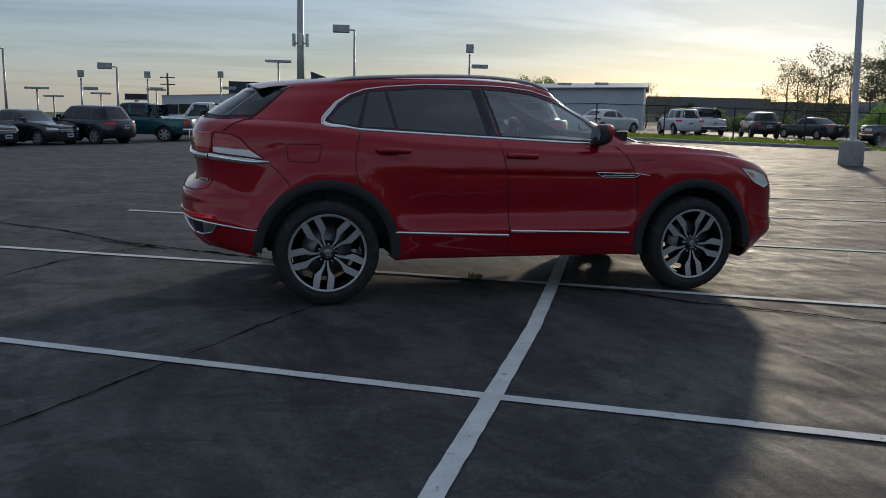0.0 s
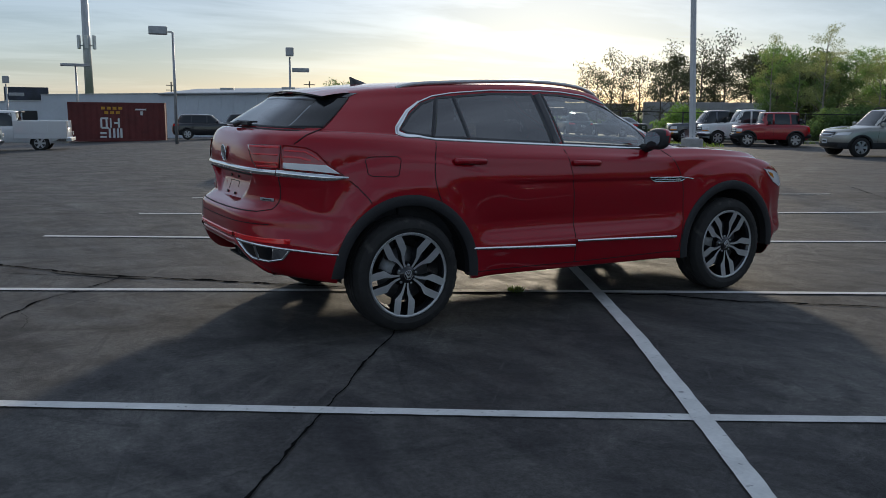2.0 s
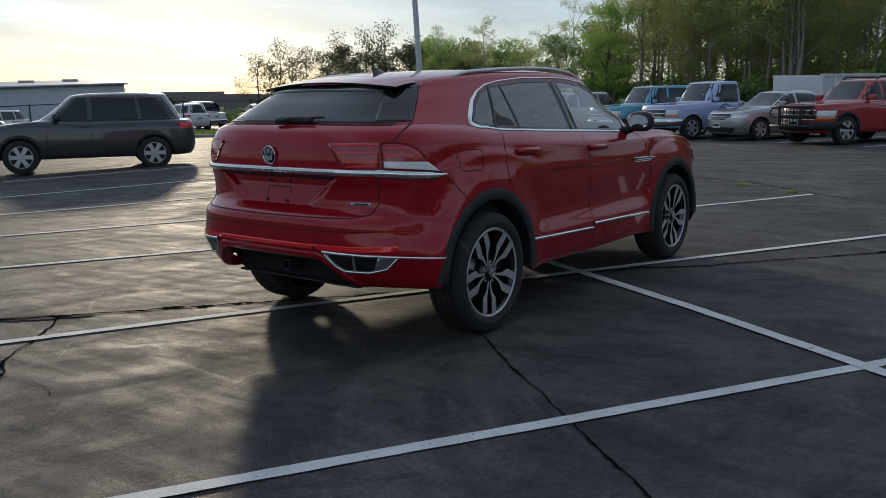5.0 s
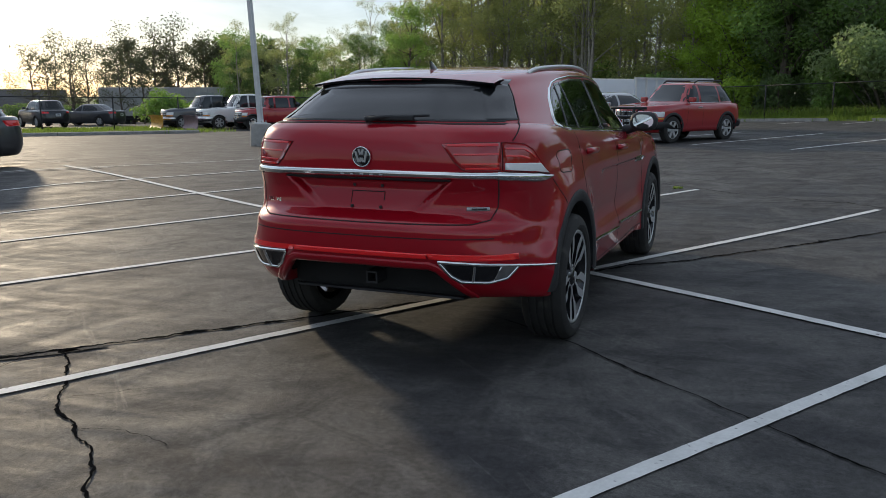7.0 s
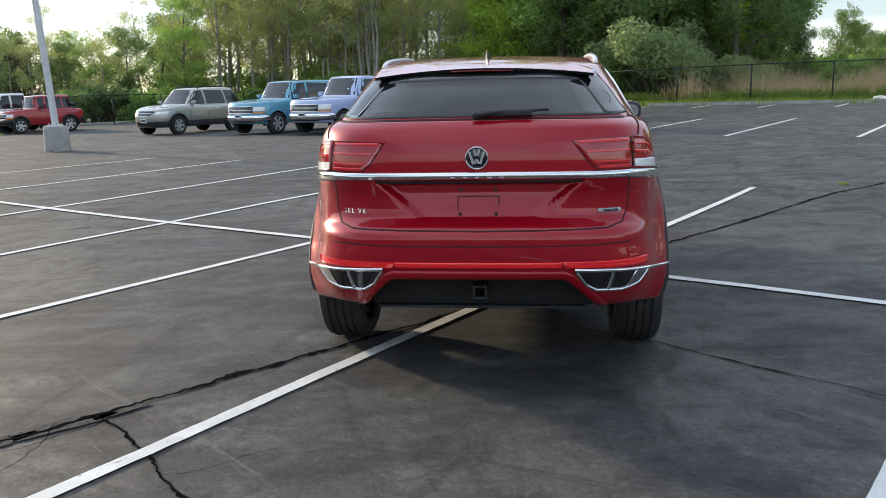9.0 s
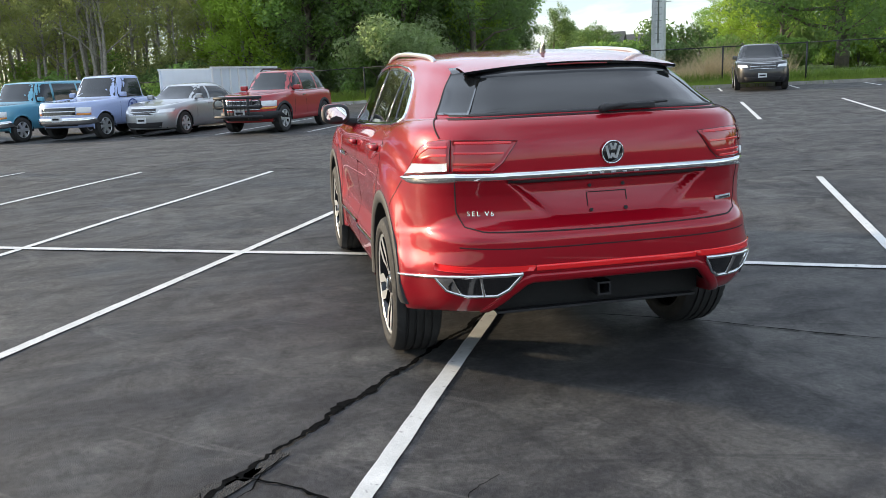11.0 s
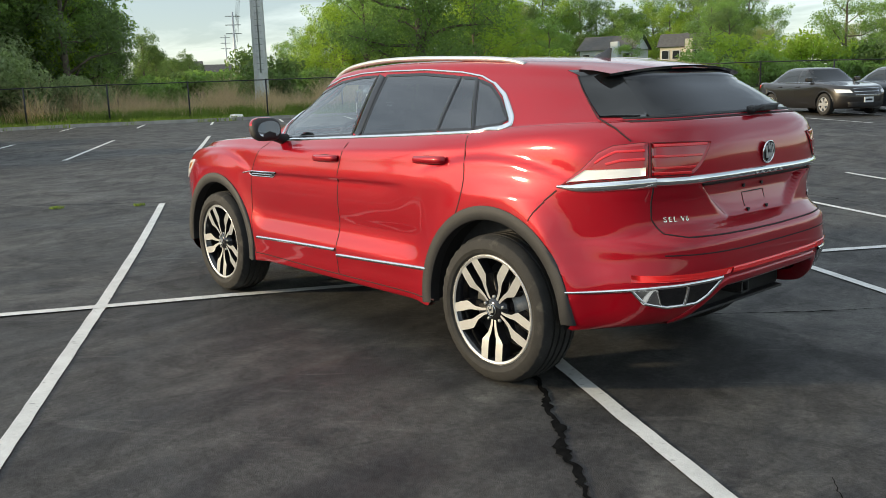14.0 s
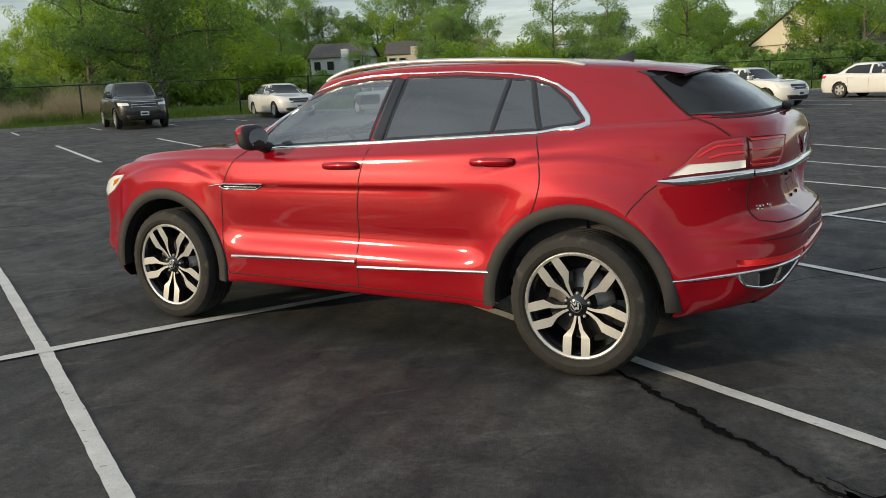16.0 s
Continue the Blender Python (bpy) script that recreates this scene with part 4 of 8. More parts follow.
def box_trailer():
    x, y = 62.0, 56.0
    g = -2.0 + rise(x, y)
    t = thing("semi_trailer", "long pale aluminium box trailer standing on its landing legs", "trailer", at=pose(x, y, g, 0, 0, -47))
    L, H = 13.0, 2.75
    part("box", box((0, 0, 1.15 + H / 2), (L, 2.5, H), 0, 0.03), TRAILER_GREY, t)
    for k in range(21):
        part("side_rib", box((-L / 2 + 0.3 + k * 0.62, -1.27, 1.15 + H / 2), (0.05, 0.05, H - 0.2), 0, 0), STEEL, t)
    part("door", box((3.4, -1.275, 2.3), (1.9, 0.06, 2.2), 0, 0.01), STEEL, t, "side door panel")
    part("skirt", box((0, -1.2, 0.95), (L - 2.5, 0.08, 0.45), 0, 0), DARK, t)
    for sx in (-5.6, -4.3):
        for sy in (-0.95, 0.95):
            v, f = lathe([(0.001, 0.16), (0.50, 0.14), (0.52, -0.14), (0.001, -0.16)], 20, "y")
            w = put("wheel", mesh_of("wheel", v, f, RUBBER), t)
            w.matrix_basis = Matrix.Translation((sx, sy, 0.52))
    for sy in (-0.8, 0.8):
        part("landing_leg", box((4.8, sy, 0.6), (0.14, 0.14, 1.2), 0, 0), STEEL, t)


box_trailer()


def house(x, y, g, rz, w, d, h, wall, label, floors=2):
    """A gabled house: walls, pitched roof, chimney, framed windows."""
    ob = thing("house", label, "house", at=pose(x, y, g, 0, 0, rz))
    part("house_body", box((0, 0, h / 2), (w, d, h), 0, 0), wall, ob)
    bm = bmesh.new()
    r = h + d * 0.32
    pts = [(-w / 2 - 0.4, -d / 2 - 0.4, h - 0.2), (w / 2 + 0.4, -d / 2 - 0.4, h - 0.2), (w / 2 + 0.4, d / 2 + 0.4, h - 0.2), (-w / 2 - 0.4, d / 2 + 0.4, h - 0.2), (-w / 2 - 0.4, 0, r), (w / 2 + 0.4, 0, r)]
    vs = [bm.verts.new(p) for p in pts]
    for f in ((0, 1, 5, 4), (2, 3, 4, 5), (3, 2, 1, 0)):
        bm.faces.new([vs[i] for i in f])
    part("roof", bm, ROOF_SHINGLE, ob, "grey shingle gable roof")
    for s in (-1, 1):
        bm = bmesh.new()
        bm.faces.new([bm.verts.new(p) for p in ((s * w / 2, -d / 2, h), (s * w / 2, d / 2, h), (s * w / 2, 0, r - 0.15))])
        part("gable", bm, wall, ob)
    part("chimney", box((w * 0.18, -d / 2 - 0.3, (h + 0.8) / 2), (1.0, 0.7, h + 0.8), 0, 0), wall, ob)
    for fl in range(floors):
        for k in range(4):
            cx = -w / 2 + w * (k + 0.5) / 4
            if abs(cx - w * 0.18) < 1.0:
                continue
            win = part("window", box((cx, -d / 2 - 0.02, 1.5 + fl * 2.8), (1.1, 0.1, 1.3), 0, 0), WHITE_PAINT, ob)
            part("pane", box((cx, -d / 2 - 0.06, 1.5 + fl * 2.8), (0.92, 0.08, 1.12), 0, 0), WINDOW_DARK, win)


for az, d, el_roof, rz, w, lab in ((-51.9, 118, 1.9, 195, 7.6, "two-storey pale house with a grey roof and white chimney"), (-56.4, 128, 1.9, 205, 6.0, "cream two-storey house among trees")):
    x, y = -5.3 + d * math.cos(radians(az)), 2.7 + d * math.sin(radians(az))
    house(x, y, 1.6 + d * math.tan(radians(el_roof)) - 6.6 + rise(x, y), rz, w, 5.4, 5.6, WALL_WHITE if w > 7 else WALL_CREAM, lab)
for az, d, el, lab in ((-23.6, 150, 2.2, "distant grey-roofed house on the rise"), (-25.6, 165, 1.9, "distant house with a dark pitched roof")):
    x, y = -4.1 + d * math.cos(radians(az)), 4.05 + d * math.sin(radians(az))
    house(x, y, 1.6 + d * math.tan(radians(el)) - 9.2 + rise(x, y), 60, 10, 8, 5.0, WALL_CREAM, lab)
for az, d, el in ((54.8, 150, -0.05), (52.3, 160, -0.05), (57.0, 155, 0.1)):
    x, y, z = from_eye(az, d, el)
    house(x, y, z - 5.5, az - 95, 20, 9, 2.7, WALL_CREAM, "low dark-roofed house beyond the lower lot", 1)
# barn among the trees
xb, yb = -3.03 + 120 * math.cos(radians(-84.2)), 4.8 + 120 * math.sin(radians(-84.2))
house(xb, yb, 1.6 + 120 * math.tan(radians(2.4)) - 6.2 + rise(xb, yb), 60, 12, 14, 3.6, WALL_CREAM, "cream-walled barn with a grey metal roof among trees", 1)


def steel_monopole():
    x, y = 48.3, -25.6
    p = thing("power_pole", "huge pale steel transmission monopole with climbing pegs", "power pole")
    v, f = tube([(x, y, -0.3), (x, y, 14), (x, y, 32)], [0.52, 0.42, 0.32], 12)
    put("shaft", mesh_of("shaft", v, f, POLE_WHITE, False), p)
    e = Vector((-0.87, 0.48, 0)).normalized()
    for k in range(14):
        z = 3.2 + 0.42 * k
        r = 0.50 - 0.007 * z
        c = Vector((x, y, z)) + e * r
        s = Vector((-e.y, e.x, 0))
        v, f = tube([c - s * 0.22, c + s * 0.22], 0.025, 5)
        put("climbing_peg", mesh_of("climbing_peg", v, f, STEEL), p)
    v, f = tube([Vector((x, y, 3.0)) + e * 0.49, Vector((x, y, 14)) + e * 0.43], 0.05, 6)
    put("conduit", mesh_of("conduit", v, f, STEEL), p)
    for az, d, top in ((-27.7, 210, 4.6), (-27.1, 330, 3.4)):
        x, y = -4.1 + d * math.cos(radians(az)), 4.05 + d * math.sin(radians(az))
        z = 1.6 + d * math.tan(radians(top)) + rise(x, y)
        q = thing("power_pole", "distant slim transmission pole with arms", "power pole")
        v, f = tube([(x, y, -0.5), (x, y, z)], [0.34, 0.2], 8)
        put("shaft", mesh_of("shaft", v, f, STEEL), q)
        for k in range(3):
            part("crossarm", box((x, y, z - 1.0 - 2.0 * k), (3.6, 0.25, 0.2), radians(60), 0), STEEL, q)
    for k in range(4):
        a, b = Vector((48.3, -25.6, 27 - 1.5 * k)), Vector((-4.1 + 210 * math.cos(radians(-27.7)), 4.05 + 210 * math.sin(radians(-27.7)), 17 - 1.6 * k))
        pts = [a.lerp(b, t) - Vector((0, 0, 5.0 * 4 * t * (1 - t))) for t in np.linspace(0, 1, 18)]
        v, f = tube(pts, 0.03, 4)
        tagged(put("power_line", mesh_of("power_line", v, f, BLACK_TRIM)), "thin dark overhead power line", "power line", "power lines")


steel_monopole()


# ---- the red coupe-backed SUV ----
WB, HUB, ARCH = 1.49, 0.385, 0.462


def suv_rows():
    low = smooth_table([(-2.5, 0.43), (-2.1, 0.385), (-1.9, 0.36), (-1.0, 0.325), (1.0, 0.315), (1.95, 0.26), (2.4, 0.25)])
    def up(dz, front=0.0):
        return lambda x: low(x) + dz + front * np.clip((x - 1.6) / 0.8, 0, 1)
    belt = smooth_table([(-2.5, 1.325), (-2.2, 1.325), (-1.9, 1.315), (-1.55, 1.295), (-1.25, 1.265), (-0.7, 1.235), (-0.1, 1.21), (0.7, 1.175), (1.1, 1.175), (1.7, 1.145), (2.1, 1.075), (2.3, 1.0), (2.5, 0.93)])
    roof = smooth_table([(-2.1, 1.555), (-1.9, 1.575), (-1.5, 1.615), (-1.0, 1.645), (-0.4, 1.655), (0.0, 1.638), (0.25, 1.60), (0.5, 1.54)])
    def mid(k, dz=0.0):
        return lambda x: belt(np.clip(x, -2.5, 1.05)) * (1 - k) + (roof(x) - 0.045) * k + dz
    c = smooth_table([(-2.5, 0.985), (-1.2, 0.985), (1.0, 0.955), (1.8, 0.95), (2.15, 0.90), (2.5, 0.81)])
    rows = [
        (-2.20, 8, 2.10, 7, 0.850, up(0.00), 0.0),
        (-2.36, 8, 2.27, 9, 0.925, up(0.00), 0.0),
        (-2.43, 8, 2.35, 10, 0.942, up(0.05), 0.0),
        (-2.475, 8, 2.43, 10, 0.952, up(0.13), 0.0),
        (-2.500, 8, 2.50, 10, 0.962, up(0.195), 0.0),
        (-2.505, 8, 2.515, 10, 0.957, up(0.235), 0.0),
        (-2.505, 8, 2.515, 10, 0.935, up(0.31), 0.0),
        (-2.500, 8, 2.51, 10, 0.930, up(0.365), 0.0),
        (-2.475, 8, 2.51, 10, 0.932, up(0.395), 0.0),
        (-2.430, 8, 2.50, 10, 0.936, up(0.43), 0.0),
        (-2.405, 8, 2.50, 10, 0.944, lambda x: c(x) - 0.11, 0.0),
        (-2.400, 8, 2.485, 10, 0.948, lambda x: c(x) - 0.015, 0.0),
        (-2.412, 8, 2.465, 10, 0.946, lambda x: c(x) + 0.03, 0.0),
        (-2.425, 8, 2.43, 10, 0.938, lambda x: c(x) + 0.085, 0.0),
        (-2.418, 8, 2.37, 9, 0.922, lambda x: (c(x) + 0.085) * 0.45 + belt(x) * 0.55, 0.0),
        (-2.385, 8, 2.30, 9, 0.895, lambda x: belt(x) - 0.035, 0.0),
        (-2.345, 7.5, 2.20, 8, 0.862, belt, 0.0),
        (-2.318, 7, 1.75, 5, 0.842, lambda x: np.minimum(belt(x) + 0.010, belt(np.minimum(x, 1.2)) + 0.02), 0.0),
        (-2.310, 7, 1.20, 7.0, 0.834, lambda x: belt(np.clip(x, -2.5, 1.05)) + 0.020, 0.0),
        (-2.245, 6.5, 0.92, 8.0, 0.792, mid(0.36), 0.0),
        (-2.150, 6.2, 0.64, 9, 0.740, mid(0.70), 0.0),
        (-2.075, 5.6, 0.45, 9, 0.700, mid(0.92), 0.0),
        (-2.005, 5.2, 0.38, 9, 0.668, lambda x: roof(x) - 0.018, 0.0),
        (-1.94, 5.0, 0.31, 6, 0.615, lambda x: roof(x) + 0.000, 0.0),
        (-1.82, 5.0, 0.20, 5.0, 0.45, lambda x: roof(x) + 0.016, -0.2),
        (-1.64, 4.0, -0.02, 4.0, 0.22, lambda x: roof(x) + 0.024, -0.2),
        (-1.58, 4.0, -0.1, 4.0, 0.0, lambda x: roof(x) + 0.026, -0.2),
    ]
    return rows


def suv_bulge(g):
    """Swells the wings over the wheels and draws in the door sides above the sill strip."""
    x, y, z = g[..., 0], g[..., 1], g[..., 2]

    def ease(v):
        v = np.clip(v, 0, 1)
        return v * v * (3 - 2 * v)
    side = np.clip((y - 0.6) / 0.2, 0, 1)
    for cx in (-WB, WB):
        r = np.hypot(x - cx, (z - HUB) * 0.92)
        k = np.exp(-((np.maximum(r - 0.50, 0)) / 0.11) ** 2) * (z > 0.25)
        want = 0.966 if cx < 0 else 0.962
        y = y + side * k * np.clip(want - y, -0.05, 0.06) * np.clip((1.12 - z) / 0.15, 0, 1)
    # shoulder line: the door skin hangs over a sharp undercut and comes out again towards the sill
    d = z - (0.955 - 0.012 * x)
    k = np.where(d < 0, np.exp(np.minimum(d, 0) / 0.085), np.exp(-(np.maximum(d, 0) / 0.012) ** 2)) * ease((0.90 - np.abs(x - 0.08)) / 0.25)
    y = y - side * 0.014 * k
    flare = np.exp(-((z - (0.70 + 0.03 * x)) / 0.11) ** 2) * ease((1.15 - np.abs(x)) / 0.5)
    y = y - side * 0.007 * flare
    # haunches: the side steps in above a crease that arches over each wheel
    for cx, top, fall, reach, deep in ((-1.46, 1.135, 0.34, 0.62, 0.014), (1.46, 1.062, 0.50, 0.66, 0.012)):
        zc = top - fall * (x - cx) ** 2
        d = z - zc
        k = ease(d / 0.035) * np.exp(-(np.maximum(d, 0) / 0.16) ** 2) * ease((reach - np.abs(x - cx)) / 0.3)
        y = y - side * deep * k
    g[..., 1] = y
    # tailgate: hollow for the plate between two raised flanks
    rear = np.clip((-2.25 - x) / 0.08, 0, 1)
    inset = np.clip((0.28 + (z - 0.86) * 1.22 - np.abs(g[..., 1])) / 0.022, 0, 1) * np.clip((1.055 - z) / 0.03, 0, 1) * np.clip((z - 0.835) / 0.03, 0, 1)
    g[..., 0] = x + rear * inset * (0.006 + 0.058 * np.clip((z - 0.85) / 0.19, 0, 1))
    # bumper opening under the tail
    return g


suv_grid = suv_bulge(loft(suv_rows(), nth=190, least=6, mpow=4.0, mfront=3.3))
suv_verts, suv_faces = shell(suv_grid)
SKIN = Skin(suv_verts, suv_faces)

# window outlines in (x, z), seen from the side
W_FRONT = [(0.66, 1.195), (0.665, 1.27), (0.56, 1.375), (0.36, 1.485), (0.12, 1.555), (-0.10, 1.578), (-0.265, 1.582), (-0.175, 1.30), (-0.155, 1.232)]
W_REAR = [(-0.265, 1.238), (-0.285, 1.32), (-0.365, 1.583), (-0.72, 1.580), (-1.02, 1.555), (-0.995, 1.45), (-0.955, 1.275)]
W_FIX = [(-0.972, 1.277), (-1.012, 1.45), (-1.034, 1.554), (-1.156, 1.544), (-1.235, 1.286)]
W_QUART = [(-1.251, 1.292), (-1.174, 1.537), (-1.28, 1.505), (-1.38, 1.435), (-1.475, 1.335), (-1.43, 1.312)]
W_BACK = [(-0.70, 1.343), (-0.3, 1.350), (0.3, 1.350), (0.70, 1.343), (0.66, 1.44), (0.60, 1.522), (0.44, 1.535), (-0.44, 1.535), (-0.60, 1.522), (-0.66, 1.44)]
W_OPEN = [(-0.62, 0.30), (0.62, 0.30), (0.595, 0.43), (0.51, 0.52), (0.41, 0.595), (-0.41, 0.595), (-0.51, 0.52), (-0.595, 0.43)]
W_WIND = [(-0.69, 1.212), (0.69, 1.212), (0.60, 1.42), (0.52, 1.585), (-0.52, 1.585), (-0.60, 1.42)]


def grown(poly, d):
    c = np.mean(poly, axis=0)
    out = []
    for p in poly:
        v = np.array(p) - c
        out.append(tuple(c + v * (1 + d / (np.linalg.norm(v) + 1e-9))))
    return out


def build_suv():
    car = thing("suv", "red metallic coupe-backed SUV parked across white stall lines", "car")
    f = suv_faces
    cen = suv_verts[f].mean(1)
    x, y, z = cen.T
    keep = np.ones(len(f), bool)
    for cx in (-WB, WB):
        r = np.hypot(x - cx, z - HUB)
        keep &= ~((np.abs(y) > 0.6) & ((r < ARCH + 0.035) | ((np.abs(x - cx) < ARCH + 0.03) & (z < HUB))))
    up = z > 1.15
    for w in (W_FRONT, W_REAR, W_FIX, W_QUART):
        keep &= ~(up & (np.abs(y) > 0.55) & inside(grown(w, -0.002), x, z))
    keep &= ~(up & (x < -1.7) & inside(grown(W_BACK, -0.02), y, z))
    keep &= ~(up & (x > 0.2) & (x < 1.3) & inside(grown(W_WIND, -0.02), y, z) & (z > 1.205))
    low_rear = (x < -2.2) & inside(W_OPEN, y, z)
    keep &= ~low_rear
    body = put("body", mesh_of("body", suv_verts, f[keep], RED_PAINT), car)
    # underside and inner shell
    part("underbody", box((0.05, 0, 0.40), (3.9, 1.3, 0.10), 0, 0.03), DARK, car)
    bm = bmesh.new()
    box_bm(bm, (-2.08, 0, 0.505), (0.30, 1.14, 0.25), 0, 0.03)
    part("bumper_cavity", bm, DARK, car)
    bm = bmesh.new()
    for oy, oz, sy, sz in ((0, 0.029, 0.072, 0.012), (0, -0.029, 0.072, 0.012), (0.030, 0, 0.012, 0.046), (-0.030, 0, 0.012, 0.046)):
        box_bm(bm, (-2.27, oy, 0.478 + oz), (0.15, sy, sz), 0, 0.003)
    part("tow_hitch", bm, BLACK_TRIM, car, "black square tow receiver")
    v, fa = SKIN.strip("-x", [(-0.615, 0.405), (-0.585, 0.440), (-0.515, 0.520), (-0.45, 0.582), (-0.41, 0.598), (0.0, 0.600), (0.41, 0.598), (0.45, 0.582), (0.515, 0.520), (0.585, 0.440), (0.615, 0.405)], 0.046, 0.002, 0.02, 0.008, False, 0.07)
    put("opening_lip", mesh_of("opening_lip", v, fa, RED_PAINT), body)
    bm = bmesh.new()
    box_bm(bm, (-2.22, 0, 0.383), (0.10, 1.06, 0.014), 0, 0.004)
    part("lower_valance", bm, BLACK_TRIM, car, "black plastic bumper valance")

    # wheel wells and arch cladding
    for cx, sy in itertools.product((-WB, WB), (-1, 1)):
        verts, faces = [], []
        n = 28
        for i in range(n + 1):
            a = math.pi * (-0.02 + 1.03 * i / n)
            for yy, r in ((0.945, ARCH + 0.01), (0.60, ARCH + 0.01), (0.55, 0.20)):
                verts.append((cx + r * math.cos(a), sy * yy, HUB + r * math.sin(a)))
        for i in range(n):
            for k in range(2):
                faces.append((i * 3 + k, i * 3 + k + 1, i * 3 + k + 4, i * 3 + k + 3))
        put("wheel_well", mesh_of("wheel_well", verts, faces, DARK), car)
        verts, faces = [], []
        n, prof = 44, ((0.000, -0.06), (-0.002, 0.004), (0.010, 0.012), (0.055, 0.014), (0.068, 0.007), (0.072, -0.02))
        # angles run from the rear foot over the top to the front foot
        a0, a1 = (-5, 178) if cx < 0 else (-4, 188)
        for i in range(n + 1):
            a = radians(a0 + (a1 - a0) * i / n)
            for dr, out in prof:
                r = ARCH + 0.004 + dr
                px, pz = cx + r * math.cos(a), HUB + r * math.sin(a) * 1.0
                h, _ = SKIN.at("+y" if sy > 0 else "-y", px, max(pz, 0.345))
                base = min(max(abs(h.y), 0.93), 0.962)
                verts.append((px, sy * (base + out), pz))
        m = len(prof)
        for i in range(n):
            for k in range(m - 1):
                faces.append((i * m + k, i * m + k + 1, (i + 1) * m + k + 1, (i + 1) * m + k))
        put("arch_cladding", mesh_of("arch_cladding", verts, faces, BLACK_TRIM, sharp=50), car, "black plastic wheel arch cladding")

    for sy, view in ((1, "+y"), (-1, "-y")):
        # side glass, each pane with a dark border
        for w, g in ((W_FRONT, GLASS_CLEAR), (W_REAR, GLASS_DARK), (W_FIX, GLASS_DARK), (W_QUART, GLASS_DARK)):
            v, fa = SKIN.patch(view, w, 0.001, 0.05, 0.0, 5)
            pane = put("side_window", mesh_of("side_window", v, fa, g), car, "clear glass" if g is GLASS_CLEAR else "dark privacy glass")
            pane.visible_shadow = g is GLASS_DARK
            v, fa = SKIN.strip(view, w, 0.016, 0.003, 0.04, 0.0, True, 0.02)
            put("window_seal", mesh_of("window_seal", v, fa, BLACK_GLOSS), pane)
        # black pillar covers
        for name, line, wd in (("pillar_cover", [(-0.315, 1.585), (-0.235, 1.30), (-0.210, 1.232)], 0.075), ("pillar_cover", [(-1.028, 1.554), (-1.004, 1.45), (-0.963, 1.276)], 0.018), ("pillar_cover", [(-1.165, 1.54), (-1.20, 1.42), (-1.243, 1.288)], 0.020)):
            v, fa = SKIN.strip(view, line, wd, 0.005, 0.04, 0.001)
            put(name, mesh_of(name, v, fa, BLACK_GLOSS), car)
        # chrome surround
        top = [(0.705, 1.19), (0.70, 1.275), (0.585, 1.392), (0.37, 1.508), (0.12, 1.580), (-0.10, 1.603), (-0.30, 1.608), (-0.72, 1.604), (-1.03, 1.580), (-1.19, 1.555), (-1.31, 1.512)]
        v, fa = SKIN.strip(view, top, 0.011, 0.004, 0.04, 0.005)
        put("window_trim", mesh_of("window_trim", v, fa, CHROME), car, "chrome window surround")
        tip = [(-1.30, 1.517), (-1.40, 1.455), (-1.50, 1.345), (-1.508, 1.315), (-1.46, 1.297), (-1.36, 1.290), (-1.24, 1.270)]
        v, fa = SKIN.strip(view, tip, lambda k: 0.012 + 0.022 * math.exp(-((k - 0.42) / 0.30) ** 2), 0.005, 0.02, 0.006)
        put("window_trim", mesh_of("window_trim", v, fa, CHROME), car)
        v, fa = SKIN.strip(view, [(-1.25, 1.271), (-0.70, 1.244), (-0.18, 1.220), (0.30, 1.198), (0.70, 1.180)], 0.014, 0.005, 0.05, 0.006)
        put("window_trim", mesh_of("window_trim", v, fa, CHROME), car)
        # panel gaps
        for line in ([(-1.24, 1.272), (-1.275, 1.15), (-1.29, 1.02), (-1.27, 0.92), (-1.245, 0.86)], [(-0.20, 1.222), (-0.145, 1.02), (-0.115, 0.80), (-0.10, 0.36)], [(0.78, 1.172), (0.86, 1.10), (0.925, 1.00), (0.965, 0.86), (0.975, 0.62), (0.94, 0.37)],
                     [(-1.05, 0.362), (-0.5, 0.362), (0.1, 0.362), (0.94, 0.372)], [(-1.83, 0.97), (-1.89, 1.02)], [(-1.83, 0.965), (-1.78, 0.91), (-1.755, 0.87)]):
            v, fa = SKIN.strip(view, rounded_line(line), 0.0065, 0.0012, 0.03)
            put("panel_gap", mesh_of("panel_gap", v, fa, SEAM), body)
        if sy < 0:
            flap = rounded([(-1.775, 1.165), (-1.765, 1.045), (-1.555, 1.035), (-1.525, 1.165)], 2, 0.12)
            v, fa = SKIN.strip(view, flap, 0.0055, 0.0012, 0.02, 0, True)
            put("fuel_flap_gap", mesh_of("fuel_flap_gap", v, fa, SEAM), body)
        # sill strip in chrome over a red ledge
        for xa, xb in ((-0.995, -0.112), (-0.095, 0.90)):
            v, fa = SKIN.strip(view, [(xa, 0.522 + 0.006 * (xa < -0.5)), ((xa + xb) / 2, 0.508), (xb, 0.490)], 0.022, 0.004, 0.05, 0.009)
            put("sill_strip", mesh_of("sill_strip", v, fa, CHROME), car, "chrome lower door strip")
        # gill badge on the front wing and door
        v, fa = SKIN.patch(view, [(0.60, 0.968), (0.66, 0.930), (0.93, 0.928), (0.965, 0.948), (0.93, 0.962)], 0.004, 0.03, 0.01)
        badge = put("wing_badge", mesh_of("wing_badge", v, fa, BLACK_GLOSS), car, "black and chrome wing badge")
